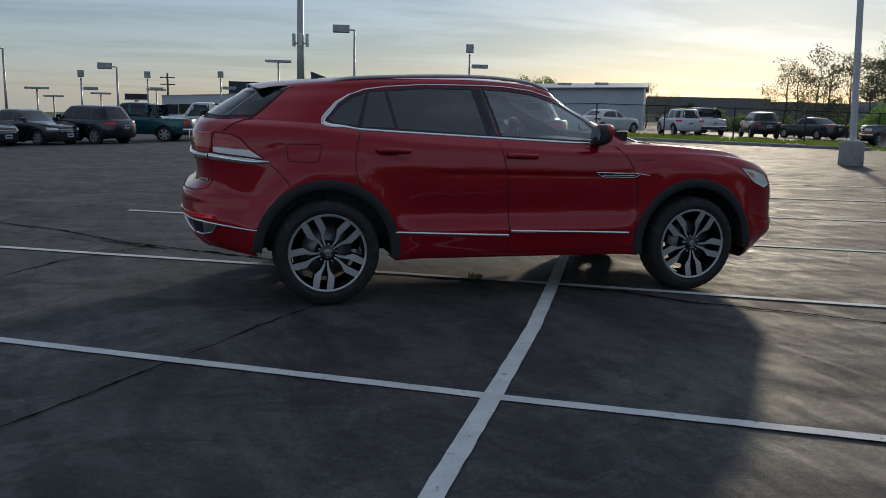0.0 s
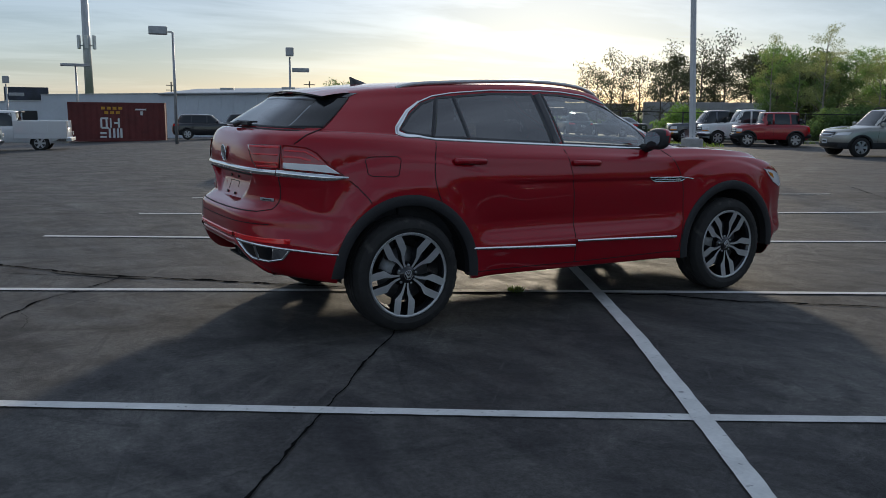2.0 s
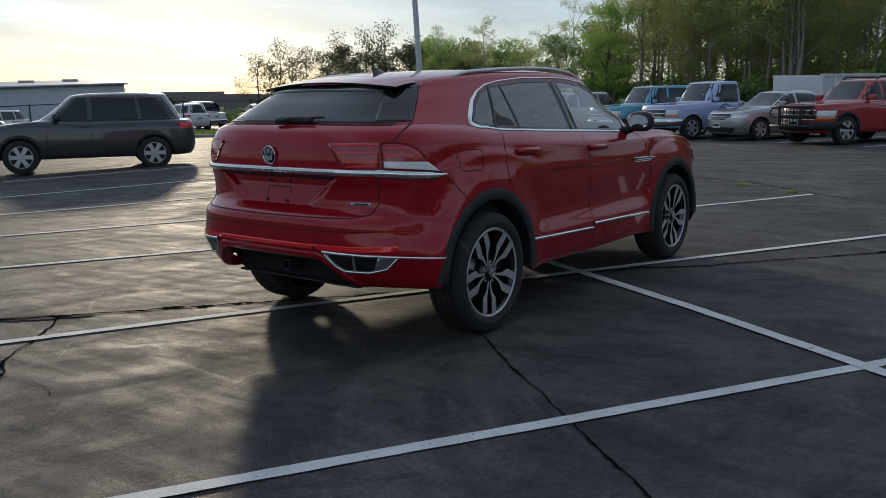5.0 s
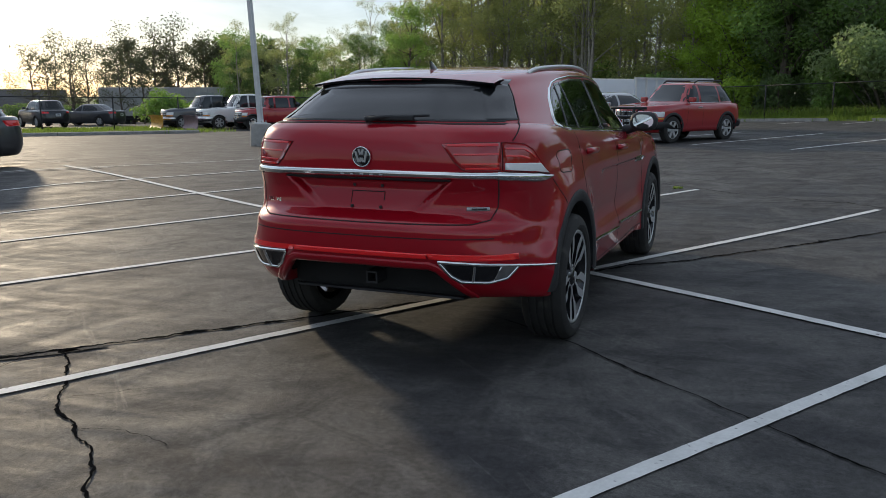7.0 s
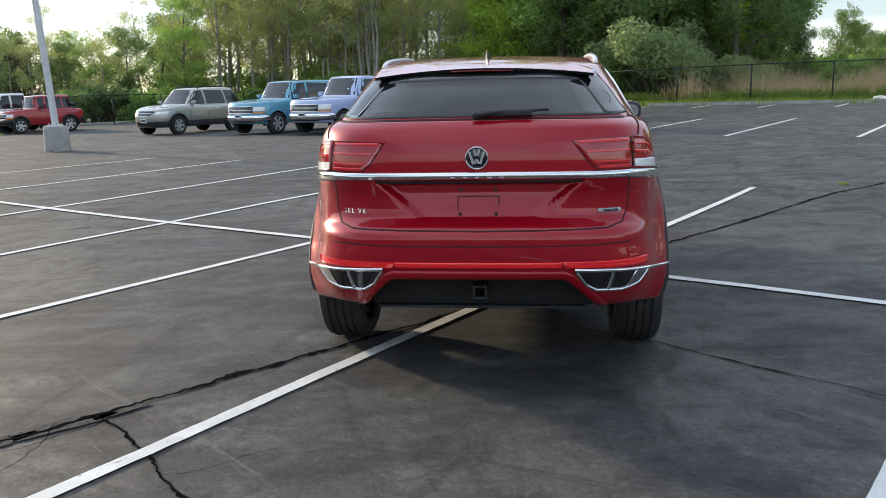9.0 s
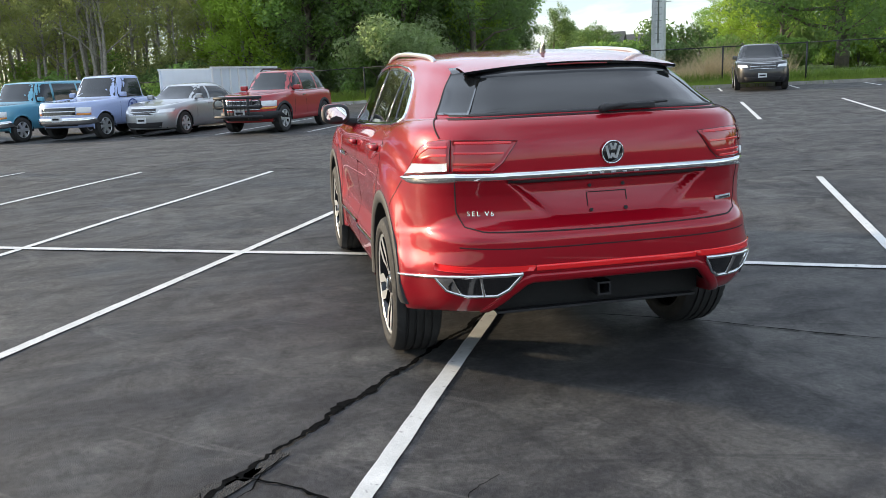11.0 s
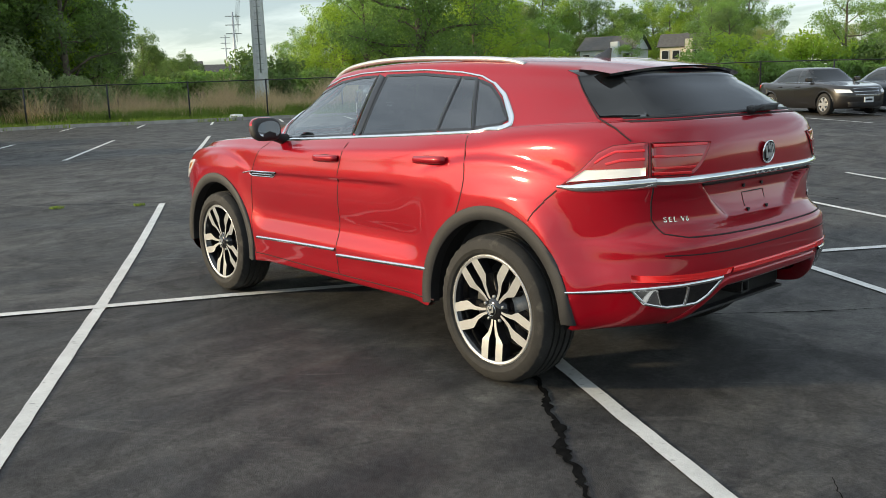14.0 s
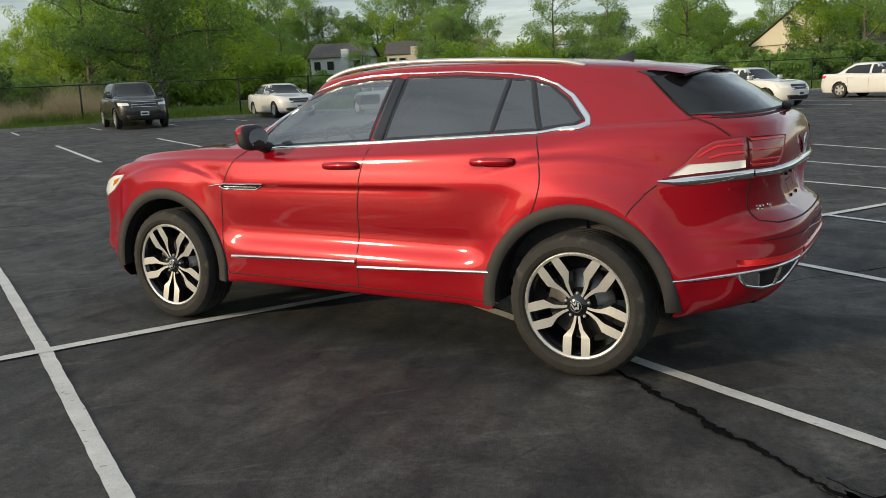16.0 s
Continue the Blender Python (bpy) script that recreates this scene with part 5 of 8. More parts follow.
        for line in ([(0.60, 0.968), (0.93, 0.962), (1.06, 0.945)], [(0.61, 0.962), (0.665, 0.931), (0.93, 0.929), (0.97, 0.945)], [(0.66, 0.947), (0.93, 0.945)]):
            v, fa = SKIN.strip(view, line, 0.008, 0.007, 0.03, 0.003)
            put("badge_trim", mesh_of("badge_trim", v, fa, CHROME), badge)
        # handles: a cup, a bar on two feet
        for hx, hz in ((-1.01, 1.122), (-0.015, 1.090)):
            v, fa = SKIN.patch(view, rounded([(hx - 0.105, hz - 0.024), (hx + 0.105, hz - 0.020), (hx + 0.10, hz + 0.026), (hx - 0.10, hz + 0.022)]), 0.0015, 0.02)
            cup = put("door_handle", mesh_of("door_handle", v, fa, SEAM), car, "body-coloured door handle")
            h0, _ = SKIN.at(view, hx, hz)
            path = [(hx - 0.115, h0.y + sy * 0.004, hz + 0.004), (hx - 0.095, h0.y + sy * 0.026, hz + 0.005), (hx, h0.y + sy * 0.034, hz + 0.004), (hx + 0.095, h0.y + sy * 0.028, hz + 0.001), (hx + 0.118, h0.y + sy * 0.004, hz - 0.001)]
            v, fa = tube(smoothed(path), 0.0165, 10)
            v = [Vector((p[0], p[1], hz + (p[2] - hz) * 1.25)) for p in v]
            put("handle_bar", mesh_of("handle_bar", v, fa, RED_PAINT), cup)
        # roof rail
        path = [(-1.42, 0.615, 1.618), (-1.36, 0.618, 1.636), (-1.2, 0.622, 1.656), (-0.7, 0.626, 1.682), (-0.25, 0.624, 1.688), (0.08, 0.618, 1.664), (0.24, 0.610, 1.625), (0.30, 0.606, 1.595)]
        v, fa = tube(smoothed([(a, sy * b, c2 - 0.012) for a, b, c2 in path]), 0.014, 10)
        put("roof_rail", mesh_of("roof_rail", v, fa, ALLOY), car, "satin silver roof rail")
        # mirror: stalk, shell, cap, glass
        bm = bmesh.new()
        bmesh.ops.create_uvsphere(bm, u_segments=20, v_segments=14, radius=1.0)
        for vv in bm.verts:
            p = vv.co
            k = 1 - 0.30 * max(0, p.x)
            q = Vector((math.copysign(abs(p.x) ** 0.65, p.x) * 0.066, math.copysign(abs(p.y) ** 0.7, p.y) * 0.112 * k, math.copysign(abs(p.z) ** 0.7, p.z) * 0.080 * k))
            vv.co = Vector((0.615 + q.x + 0.02 * p.z, sy * (1.005 + q.y), 1.265 + q.z))
        if sy < 0:
            bmesh.ops.reverse_faces(bm, faces=bm.faces)
        mirror = part("door_mirror", bm, [RED_PAINT, BLACK_TRIM], car, "red mirror cap on black housing", True)
        me = mirror.data
        ids = [1 if (p.center.z < 1.245 or p.center.x < 0.602) else 0 for p in me.polygons]
        me.polygons.foreach_set("material_index", ids)
        rim = rounded([(sy * 0.918, 1.213), (sy * 1.085, 1.210), (sy * 1.092, 1.312), (sy * 0.932, 1.326)])
        rim = resample(rim, 0.03, True)
        cy, cz = np.mean(rim, axis=0)
        verts = [(0.5475, a, b) for a, b in rim] + [(0.5475, cy, cz)]
        faces = [(i, (i + 1) % len(rim), len(rim)) for i in range(len(rim))]
        put("mirror_glass", mesh_of("mirror_glass", verts, faces, material_once("mirror"), False), mirror)
        v, fa = tube([(0.62, sy * 0.84, 1.185), (0.625, sy * 0.90, 1.20), (0.63, sy * 0.96, 1.225)], [0.04, 0.033, 0.035], 10)
        put("mirror_foot", mesh_of("mirror_foot", v, fa, BLACK_TRIM), mirror)
        # tail lamps: outer unit wraps the corner, inner unit sits in the tailgate
        wrap = "cl" if sy > 0 else "cr"
        outer = [(1.095, 1.045), (1.00, 1.120), (0.93, 1.195), (0.87, 1.225), (0.75, 1.238), (0.735, 1.236), (0.735, 1.092), (0.95, 1.072), (1.085, 1.052)]
        v, fa = SKIN.patch(wrap, outer, 0.006, 0.03, 0.02, 7)
        lamp = put("tail_lamp", mesh_of("tail_lamp", v, fa, LAMP_MID), car, "red and clear tail lamp")
        v, fa = SKIN.patch(wrap, [(1.07, 1.058), (0.985, 1.118), (0.745, 1.132), (0.745, 1.096), (0.95, 1.076)], 0.010, 0.03, 0.01)
        put("reversing_lens", mesh_of("reversing_lens", v, fa, LAMP_CLEAR), lamp)
        v, fa = SKIN.strip(wrap, [(0.748, 1.205), (0.86, 1.200), (0.905, 1.178), (0.945, 1.150)], 0.010, 0.008, 0.03)
        put("lamp_cell", mesh_of("lamp_cell", v, fa, LAMP_RED), lamp)
        v, fa = SKIN.strip(wrap, [(0.748, 1.168), (0.84, 1.163), (0.90, 1.145)], 0.012, 0.008, 0.03)
        put("lamp_cell", mesh_of("lamp_cell", v, fa, LAMP_RED), lamp)
        inner = [(0.722, 1.094), (0.722, 1.236), (0.60, 1.236), (0.445, 1.230), (0.505, 1.135), (0.545, 1.098)]
        v, fa = SKIN.patch(wrap, inner, 0.006, 0.03, 0.015)
        lamp = put("tail_lamp", mesh_of("tail_lamp", v, fa, LAMP_MID), car, "dark red inner tail lamp")
        for z0, xb, wd in ((1.224, 0.470, 0.012), (1.178, 0.500, 0.010), (1.128, 0.535, 0.010), (1.104, 0.555, 0.012)):
            v, fa = SKIN.strip(wrap, [(0.714, z0), (xb, z0)], wd, 0.008, 0.03)
            put("lamp_bar", mesh_of("lamp_bar", v, fa, LAMP_RED), lamp)
        # chrome band end round the corner, bumper chrome line and corner vents
        v, fa = SKIN.strip(wrap, [(1.115, 1.038), (1.04, 1.036), (0.92, 1.046), (0.80, 1.058), (0.70, 1.066)], lambda k: 0.012 + 0.034 * min(1, k * 3), 0.006, 0.03, 0.008)
        put("tail_band", mesh_of("tail_band", v, fa, CHROME), car)
        v, fa = SKIN.strip(wrap, [(1.06, 0.560), (0.92, 0.575), (0.78, 0.596), (0.70, 0.606), (0.55, 0.618), (0.42, 0.624)], lambda k: 0.012 + 0.008 * k, 0.006, 0.03, 0.007)
        put("bumper_trim", mesh_of("bumper_trim", v, fa, CHROME), car, "chrome bumper blade")
        vent = [(0.80, 0.592), (0.60, 0.612), (0.425, 0.618), (0.48, 0.545), (0.53, 0.516), (0.66, 0.508), (0.74, 0.528)]
        v, fa = SKIN.patch(wrap, vent, 0.003, 0.03, 0.01)
        vent_ob = put("corner_vent", mesh_of("corner_vent", v, fa, BLACK_GLOSS), car, "dark bumper corner vent framed in chrome")
        v, fa = SKIN.strip(wrap, [(0.80, 0.592), (0.75, 0.528), (0.66, 0.506), (0.53, 0.513), (0.48, 0.545), (0.425, 0.618)], 0.014, 0.006, 0.02, 0.006)
        put("vent_frame", mesh_of("vent_frame", v, fa, CHROME), vent_ob)
        v, fa = SKIN.patch(wrap, [(0.80, 0.592), (0.705, 0.600), (0.68, 0.515), (0.745, 0.528)], 0.007, 0.03, 0.01)
        put("vent_corner", mesh_of("vent_corner", v, fa, CHROME), vent_ob)
        v, fa = SKIN.strip(wrap, [(0.585, 0.518), (0.585, 0.608)], 0.014, 0.006, 0.02, 0.008)
        put("vent_blade", mesh_of("vent_blade", v, fa, CHROME), vent_ob)
        v, fa = SKIN.patch(wrap, [(0.80, 0.658), (0.36, 0.666), (0.38, 0.638), (0.80, 0.626)], 0.005, 0.03, 0.01)
        put("reflector", mesh_of("reflector", v, fa, REFLECTOR), car, "red bumper reflector")
        v, fa = SKIN.patch(wrap, [(0.70, 1.345), (0.93, 1.345), (1.00, 1.43), (1.095, 1.535), (0.80, 1.552), (0.74, 1.44)], 0.004, 0.015, 0.015, 9)
        put("glass_wing", mesh_of("glass_wing", v, fa, REAR_GLASS), car, "gloss black panel beside the rear window")
        v, fa = SKIN.strip(wrap, [(1.10, 1.540), (1.01, 1.435), (0.94, 1.345), (0.86, 1.300), (0.80, 1.245)], 0.005, 0.0045, 0.02)
        put("panel_gap", mesh_of("panel_gap", v, fa, SEAM), body)
        for line in (outer, inner):
            v, fa = SKIN.strip(wrap, line, 0.005, 0.0045, 0.02, 0, True)
            put("lamp_gap", mesh_of("lamp_gap", v, fa, SEAM), body)
        # headlamp
        v, fa = SKIN.patch(view, [(1.93, 1.000), (2.06, 0.985), (2.20, 0.94), (2.26, 0.86), (2.19, 0.835), (2.06, 0.885), (1.98, 0.95)], 0.006, 0.03, 0.02)
        head = put("headlamp", mesh_of("headlamp", v, fa, LAMP_CLEAR), car, "clear headlamp with amber marker")
        v, fa = SKIN.patch(view, [(1.98, 0.975), (2.05, 0.955), (2.07, 0.915), (2.02, 0.935)], 0.009, 0.03, 0.01)
        put("marker_lens", mesh_of("marker_lens", v, fa, LAMP_AMBER), head)

    # rear glass, spoiler, wiper
    v, fa = SKIN.patch("-x", W_BACK, 0.002, 0.05, 0.0, 6)
    put("rear_window", mesh_of("rear_window", v, fa, REAR_GLASS), car, "dark tinted rear window")
    v, fa = SKIN.strip("-x", [(-0.70, 1.343), (-0.3, 1.350), (0.3, 1.350), (0.70, 1.343)], 0.010, 0.0035, 0.04, 0, False, 0.01)
    put("window_seal", mesh_of("window_seal", v, fa, BLACK_TRIM), car)
    v, fa = SKIN.strip("-x", [(-0.60, 1.540), (0.0, 1.552), (0.60, 1.540)], 0.055, 0.003, 0.05)
    put("glass_header", mesh_of("glass_header", v, fa, BLACK_GLOSS), car)
    ys = np.linspace(-0.575, 0.575, 25)
    top, tip, under_e, root = [], [], [], []
    for yy in ys:
        k = 1 - (yy / 0.63) ** 2
        e = 1 - abs(yy / 0.60) ** 6
        h, _ = SKIN.at("+z", -1.74, yy)
        top.append((-1.74, yy, h.z + 0.003))
        tip.append((-1.90 - 0.100 * max(k, 0) ** 0.6, yy, 1.538 + 0.044 * k))
        under_e.append((-1.895 - 0.098 * max(k, 0) ** 0.6, yy, 1.526 + 0.043 * k))
        root.append((-1.88, yy, 1.522 + 0.033 * k))
    mids = [((a[0] + b[0]) / 2, a[1], (a[2] + b[2]) / 2 + 0.004) for a, b in zip(top, tip)]
    rings = [top, mids, tip, under_e, root]
    verts = [p for r in rings for p in r]
    n = len(ys)
    faces = [(r * n + i, r * n + i + 1, (r + 1) * n + i + 1, (r + 1) * n + i) for r in range(len(rings) - 1) for i in range(n - 1)]
    ids = [1 if r >= 2 else 0 for r in range(len(rings) - 1) for i in range(n - 1)]
    sp = put("spoiler", mesh_of("spoiler", verts, faces, [RED_PAINT, BLACK_GLOSS], True, ids, 40), car, "red roof spoiler with black underside")
    v, fa = tube([(-1.99, -0.16, 1.568), (-1.992, 0.0, 1.571), (-1.99, 0.16, 1.568)], 0.005, 6)
    put("brake_light", mesh_of("brake_light", v, fa, LAMP_DARK), sp)
    v, fa = joined(tube([(-2.345, 0.0, 1.355), (-2.335, -0.1, 1.368), (-2.30, -0.34, 1.375)], [0.016, 0.011, 0.006], 6), tube([(-2.345, 0.02, 1.352), (-2.33, -0.02, 1.362)], 0.018, 10))
    wip = put("rear_wiper", mesh_of("rear_wiper", v, fa, BLACK_TRIM), car, "black rear wiper arm")
    bm = box((-2.325, -0.13, 1.362), (0.03, 0.26, 0.026), 0, 0.006)
    part("wiper_cover", bm, BLACK_TRIM, wip)

    # tailgate gaps, chrome band, badge, plate holes, lettering
    gate = [(-0.728, 1.09), (-0.728, 1.05), (-0.722, 0.90), (-0.695, 0.835), (-0.62, 0.818), (0.0, 0.812), (0.62, 0.818), (0.695, 0.835), (0.722, 0.90), (0.728, 1.05), (0.728, 1.09)]
    v, fa = SKIN.strip("-x", gate, 0.0055, 0.0015, 0.02)
    put("panel_gap", mesh_of("panel_gap", v, fa, SEAM), body)
    v, fa = SKIN.strip("-x", [(-0.715, 1.328), (-0.3, 1.335), (0.3, 1.335), (0.715, 1.328)], 0.007, 0.0015, 0.03)
    put("panel_gap", mesh_of("panel_gap", v, fa, SEAM), body)
    v, fa = SKIN.strip("-x", [(-0.73, 0.745), (0.0, 0.742), (0.73, 0.745)], 0.006, 0.0012, 0.04)
    put("panel_gap", mesh_of("panel_gap", v, fa, SEAM), body)
    v, fa = SKIN.strip("-x", [(-0.40, 0.651), (0.40, 0.651)], 0.026, 0.009, 0.04)
    put("reflector", mesh_of("reflector", v, fa, REFLECTOR), car)
    v, fa = SKIN.strip("-x", [(-0.72, 1.067), (-0.5, 1.070), (0.0, 1.072), (0.5, 1.070), (0.72, 1.067)], 0.040, 0.008, 0.03, 0.012)
    band = put("tail_band", mesh_of("tail_band", v, fa, CHROME), car, "chrome band across the tailgate")
    v, fa = SKIN.strip("-x", [(-0.50, 1.040), (0.0, 1.041), (0.50, 1.040)], 0.010, 0.004, 0.03, 0.006)
    put("band_shadow", mesh_of("band_shadow", v, fa, BLACK_TRIM), band)
    for k in range(5):
        yy = 0.115 - 0.058 * k
        v, fa = SKIN.strip("-x", [(yy + 0.010, 1.066), (yy - 0.010, 1.066)], 0.008, 0.0195, 0.01, 0.001)
        put("letter_bar", mesh_of("letter_bar", v, fa, STEEL), band)
    badge_at = Matrix.Translation((-2.432, 0, 1.158)) @ Matrix.Rotation(radians(-4), 4, "Y")
    put_badge(car, badge_at, 0.055, "x")
    for yy, zz in ((-0.088, 0.885), (0.088, 0.885), (-0.085, 0.998), (0.085, 0.998)):
        h, _ = SKIN.at("-x", yy, zz)
        bm = bmesh.new()
        bmesh.ops.create_cone(bm, cap_ends=True, segments=12, radius1=0.009, radius2=0.007, depth=0.012, matrix=Matrix.Translation((h.x - 0.003, yy, zz)) @ Matrix.Rotation(radians(90), 4, "Y"))
        part("plate_screw", bm, BLACK_TRIM, car)
    for line in ([(-0.10, 0.965), (0.10, 0.965), (0.10, 0.90)], [(-0.10, 0.965), (-0.10, 0.92)]):
        v, fa = SKIN.strip("-x", line, 0.005, 0.001, 0.02)
        put("plate_recess_edge", mesh_of("plate_recess_edge", v, fa, SEAM), body)
    h, _ = SKIN.at("-x", 0.61, 0.895)
    tx = text_mesh("SEL V6", 0.032)
    for vert in tx.vertices:
        a, b, c3 = vert.co
        h, _ = SKIN.at("-x", 0.68 - a, 0.885 + b)
        vert.co = (h.x - 0.003 - c3, 0.68 - a, 0.885 + b)
    put("trim_lettering", tx, car, "chrome lettering on the tailgate")
    h, _ = SKIN.at("-x", -0.63, 0.89)
    v, fa = SKIN.strip("-x", [(-0.575, 0.892), (-0.685, 0.892)], 0.020, 0.004, 0.02, 0.002)
    put("trim_badge", mesh_of("trim_badge", v, fa, STEEL), car)
    v, fa = SKIN.strip("-x", [(-0.60, 0.892), (-0.67, 0.892)], 0.008, 0.008, 0.02, 0.001)
    put("letter_bar", mesh_of("letter_bar", v, fa, BLACK_GLOSS), car)

    # windscreen, hood lines, fin, grille front
    v, fa = SKIN.patch("+x", W_WIND, 0.002, 0.06, 0.0, 6)
    ws = put("windscreen", mesh_of("windscreen", v, fa, GLASS_WIND), car, "clear windscreen")
    ws.visible_shadow = False
    v, fa = SKIN.strip("+x", W_WIND, 0.06, 0.004, 0.05, 0, True, 0.02)
    put("window_seal", mesh_of("window_seal", v, fa, BLACK_GLOSS), car)
    for sy in (-1, 1):
        v, fa = SKIN.strip("+z", [(1.10, sy * 0.74), (1.6, sy * 0.72), (2.0, sy * 0.66), (2.25, sy * 0.5)], 0.007, 0.0015, 0.05)
        put("panel_gap", mesh_of("panel_gap", v, fa, SEAM), body)
    bm = bmesh.new()
    low_ring = [(-1.33, 0, 1.640), (-1.38, 0.020, 1.634), (-1.46, 0.022, 1.628), (-1.49, 0, 1.626), (-1.46, -0.022, 1.628), (-1.38, -0.020, 1.634)]
    top_ring = [(-1.478, 0, 1.690), (-1.482, 0.003, 1.692), (-1.490, 0.003, 1.693), (-1.498, 0, 1.693), (-1.490, -0.003, 1.693), (-1.482, -0.003, 1.692)]
    lo, hi = [bm.verts.new(p) for p in low_ring], [bm.verts.new(p) for p in top_ring]
    for i in range(6):
        bm.faces.new((lo[i], lo[(i + 1) % 6], hi[(i + 1) % 6], hi[i]))
    bm.faces.new(hi)
    part("roof_antenna", bm, BLACK_GLOSS, car, "black shark-fin antenna", True)
    v, fa = SKIN.patch("+x", [(-0.62, 0.83), (0.62, 0.83), (0.58, 0.98), (-0.58, 0.98)], 0.006, 0.06, 0.02)
    put("grille", mesh_of("grille", v, fa, BLACK_GLOSS), car, "black and chrome front grille")
    v, fa = SKIN.patch("+x", [(-0.6, 0.33), (0.6, 0.33), (0.7, 0.55), (-0.7, 0.55)], 0.006, 0.06, 0.02)
    put("air_intake", mesh_of("air_intake", v, fa, BLACK_TRIM), car)

    # cabin
    bm = bmesh.new()
    box_bm(bm, (-0.7, 0, 0.72), (3.0, 1.55, 0.55), 0, 0.05)
    part("cabin_floor", bm, SEAT, car)
    for sy in (-1, 1):
        part("door_lining", box((-0.32, sy * 0.775, 0.90), (2.35, 0.05, 0.62), 0, 0.02), SEAT, car)
    for sy in (-1, 1):
        part("pillar_lining", box((0.80, sy * 0.745, 1.18), (0.30, 0.02, 0.20), 0, 0.006), SEAT, car)
    part("headliner", box((-0.72, 0, 1.598), (1.75, 1.02, 0.03), 0, 0.01), SEAT, car)
    bm = bmesh.new()
    box_bm(bm, (0.78, 0, 1.09), (0.42, 1.45, 0.20), 0, 0.07)
    part("dashboard", bm, SEAT, car, "dark dashboard")
    part("cowl_tray", box((1.00, 0, 1.045), (0.62, 1.66, 0.12), 0, 0.02), BLACK_TRIM, car)
    for sx, sy in ((-0.18, 0.38), (-0.18, -0.38), (-1.02, 0.42), (-1.02, -0.42), (-1.02, 0.0)):
        bm = bmesh.new()
        lean = Matrix.Translation((sx - 0.22, sy, 1.12)) @ Matrix.Rotation(radians(-14), 4, "Y")
        box_bm(bm, (0, 0, 0), (0.13, 0.46 if sx > -0.5 else 0.40, 0.52), 0, 0.05, lean)
        seat = part("seat", bm, SEAT, car, "dark fabric seat", True)
        bm = bmesh.new()
        box_bm(bm, (-0.02, 0, 0.35), (0.10, 0.26, 0.17), 0, 0.04, lean)
        part("headrest", bm, SEAT, seat, "", True)
    wheel = lathe([(0.178 + 0.016 * math.cos(a), 0.016 * math.sin(a)) for a in np.linspace(0, 2 * math.pi, 9)[:-1]], 28, "y", True)
    m = Matrix.Translation((0.36, 0.38, 1.13)) @ Matrix.Rotation(radians(28), 4, "Y") @ Matrix.Rotation(radians(90), 4, "Z")
    put("steering_wheel", mesh_of("steering_wheel", [m @ Vector(p) for p in wheel[0]], wheel[1], BLACK_TRIM), car, "black steering wheel")
    bm = box((0.42, 0, 1.46), (0.05, 0.24, 0.07), 0, 0.02)
    part("rear_view_mirror", bm, BLACK_TRIM, car)
    # wheels
    for cx, sy in itertools.product((-WB, WB), (-1, 1)):
        big_wheel(car, Matrix.Translation((cx, sy * 0.845, HUB)) @ Matrix.Rotation(0 if sy > 0 else math.pi, 4, "Z") @ Matrix.Rotation(radians({(-1, 1): 18, (-1, -1): 10, (1, -1): 26, (1, 1): 10}[(1 if cx > 0 else -1, sy)]), 4, "Y"))
    return car


ONCE = {}


def material_once(name):
    if name not in ONCE:
        ONCE[name] = material(name, (0.85, 0.87, 0.88), 0.02, 1.0)
    return ONCE[name]


def smoothed(path, n=5):
    """A finer path through the given points."""
    p = [Vector(q) for q in path]
    out = []
    for i in range(len(p) - 1):
        a, b, c, d = p[max(i - 1, 0)], p[i], p[i + 1], p[min(i + 2, len(p) - 1)]
        for k in range(n):
            t = k / n
            out.append(0.5 * (2 * b + (c - a) * t + (2 * a - 5 * b + 4 * c - d) * t * t + (3 * b - a - 3 * c + d) * t**3))
    out.append(p[-1])
    return out


def rounded_line(line):
    return [tuple(q)[:2] for q in smoothed([(a, b, 0) for a, b in line], 4)]


def text_mesh(words, size, mat=None):
    curve = bpy.data.curves.new("lettering", "FONT")
    curve.body, curve.size, curve.extrude, curve.space_character = words, size, 0.002, 1.35
    ob = new("lettering", curve)
    me = bpy.data.meshes.new_from_object(ob.evaluated_get(bpy.context.evaluated_depsgraph_get()))
    bpy.data.objects.remove(ob)
    bpy.data.curves.remove(curve)
    me.materials.clear()
    me.materials.append(mat or CHROME)
    return me


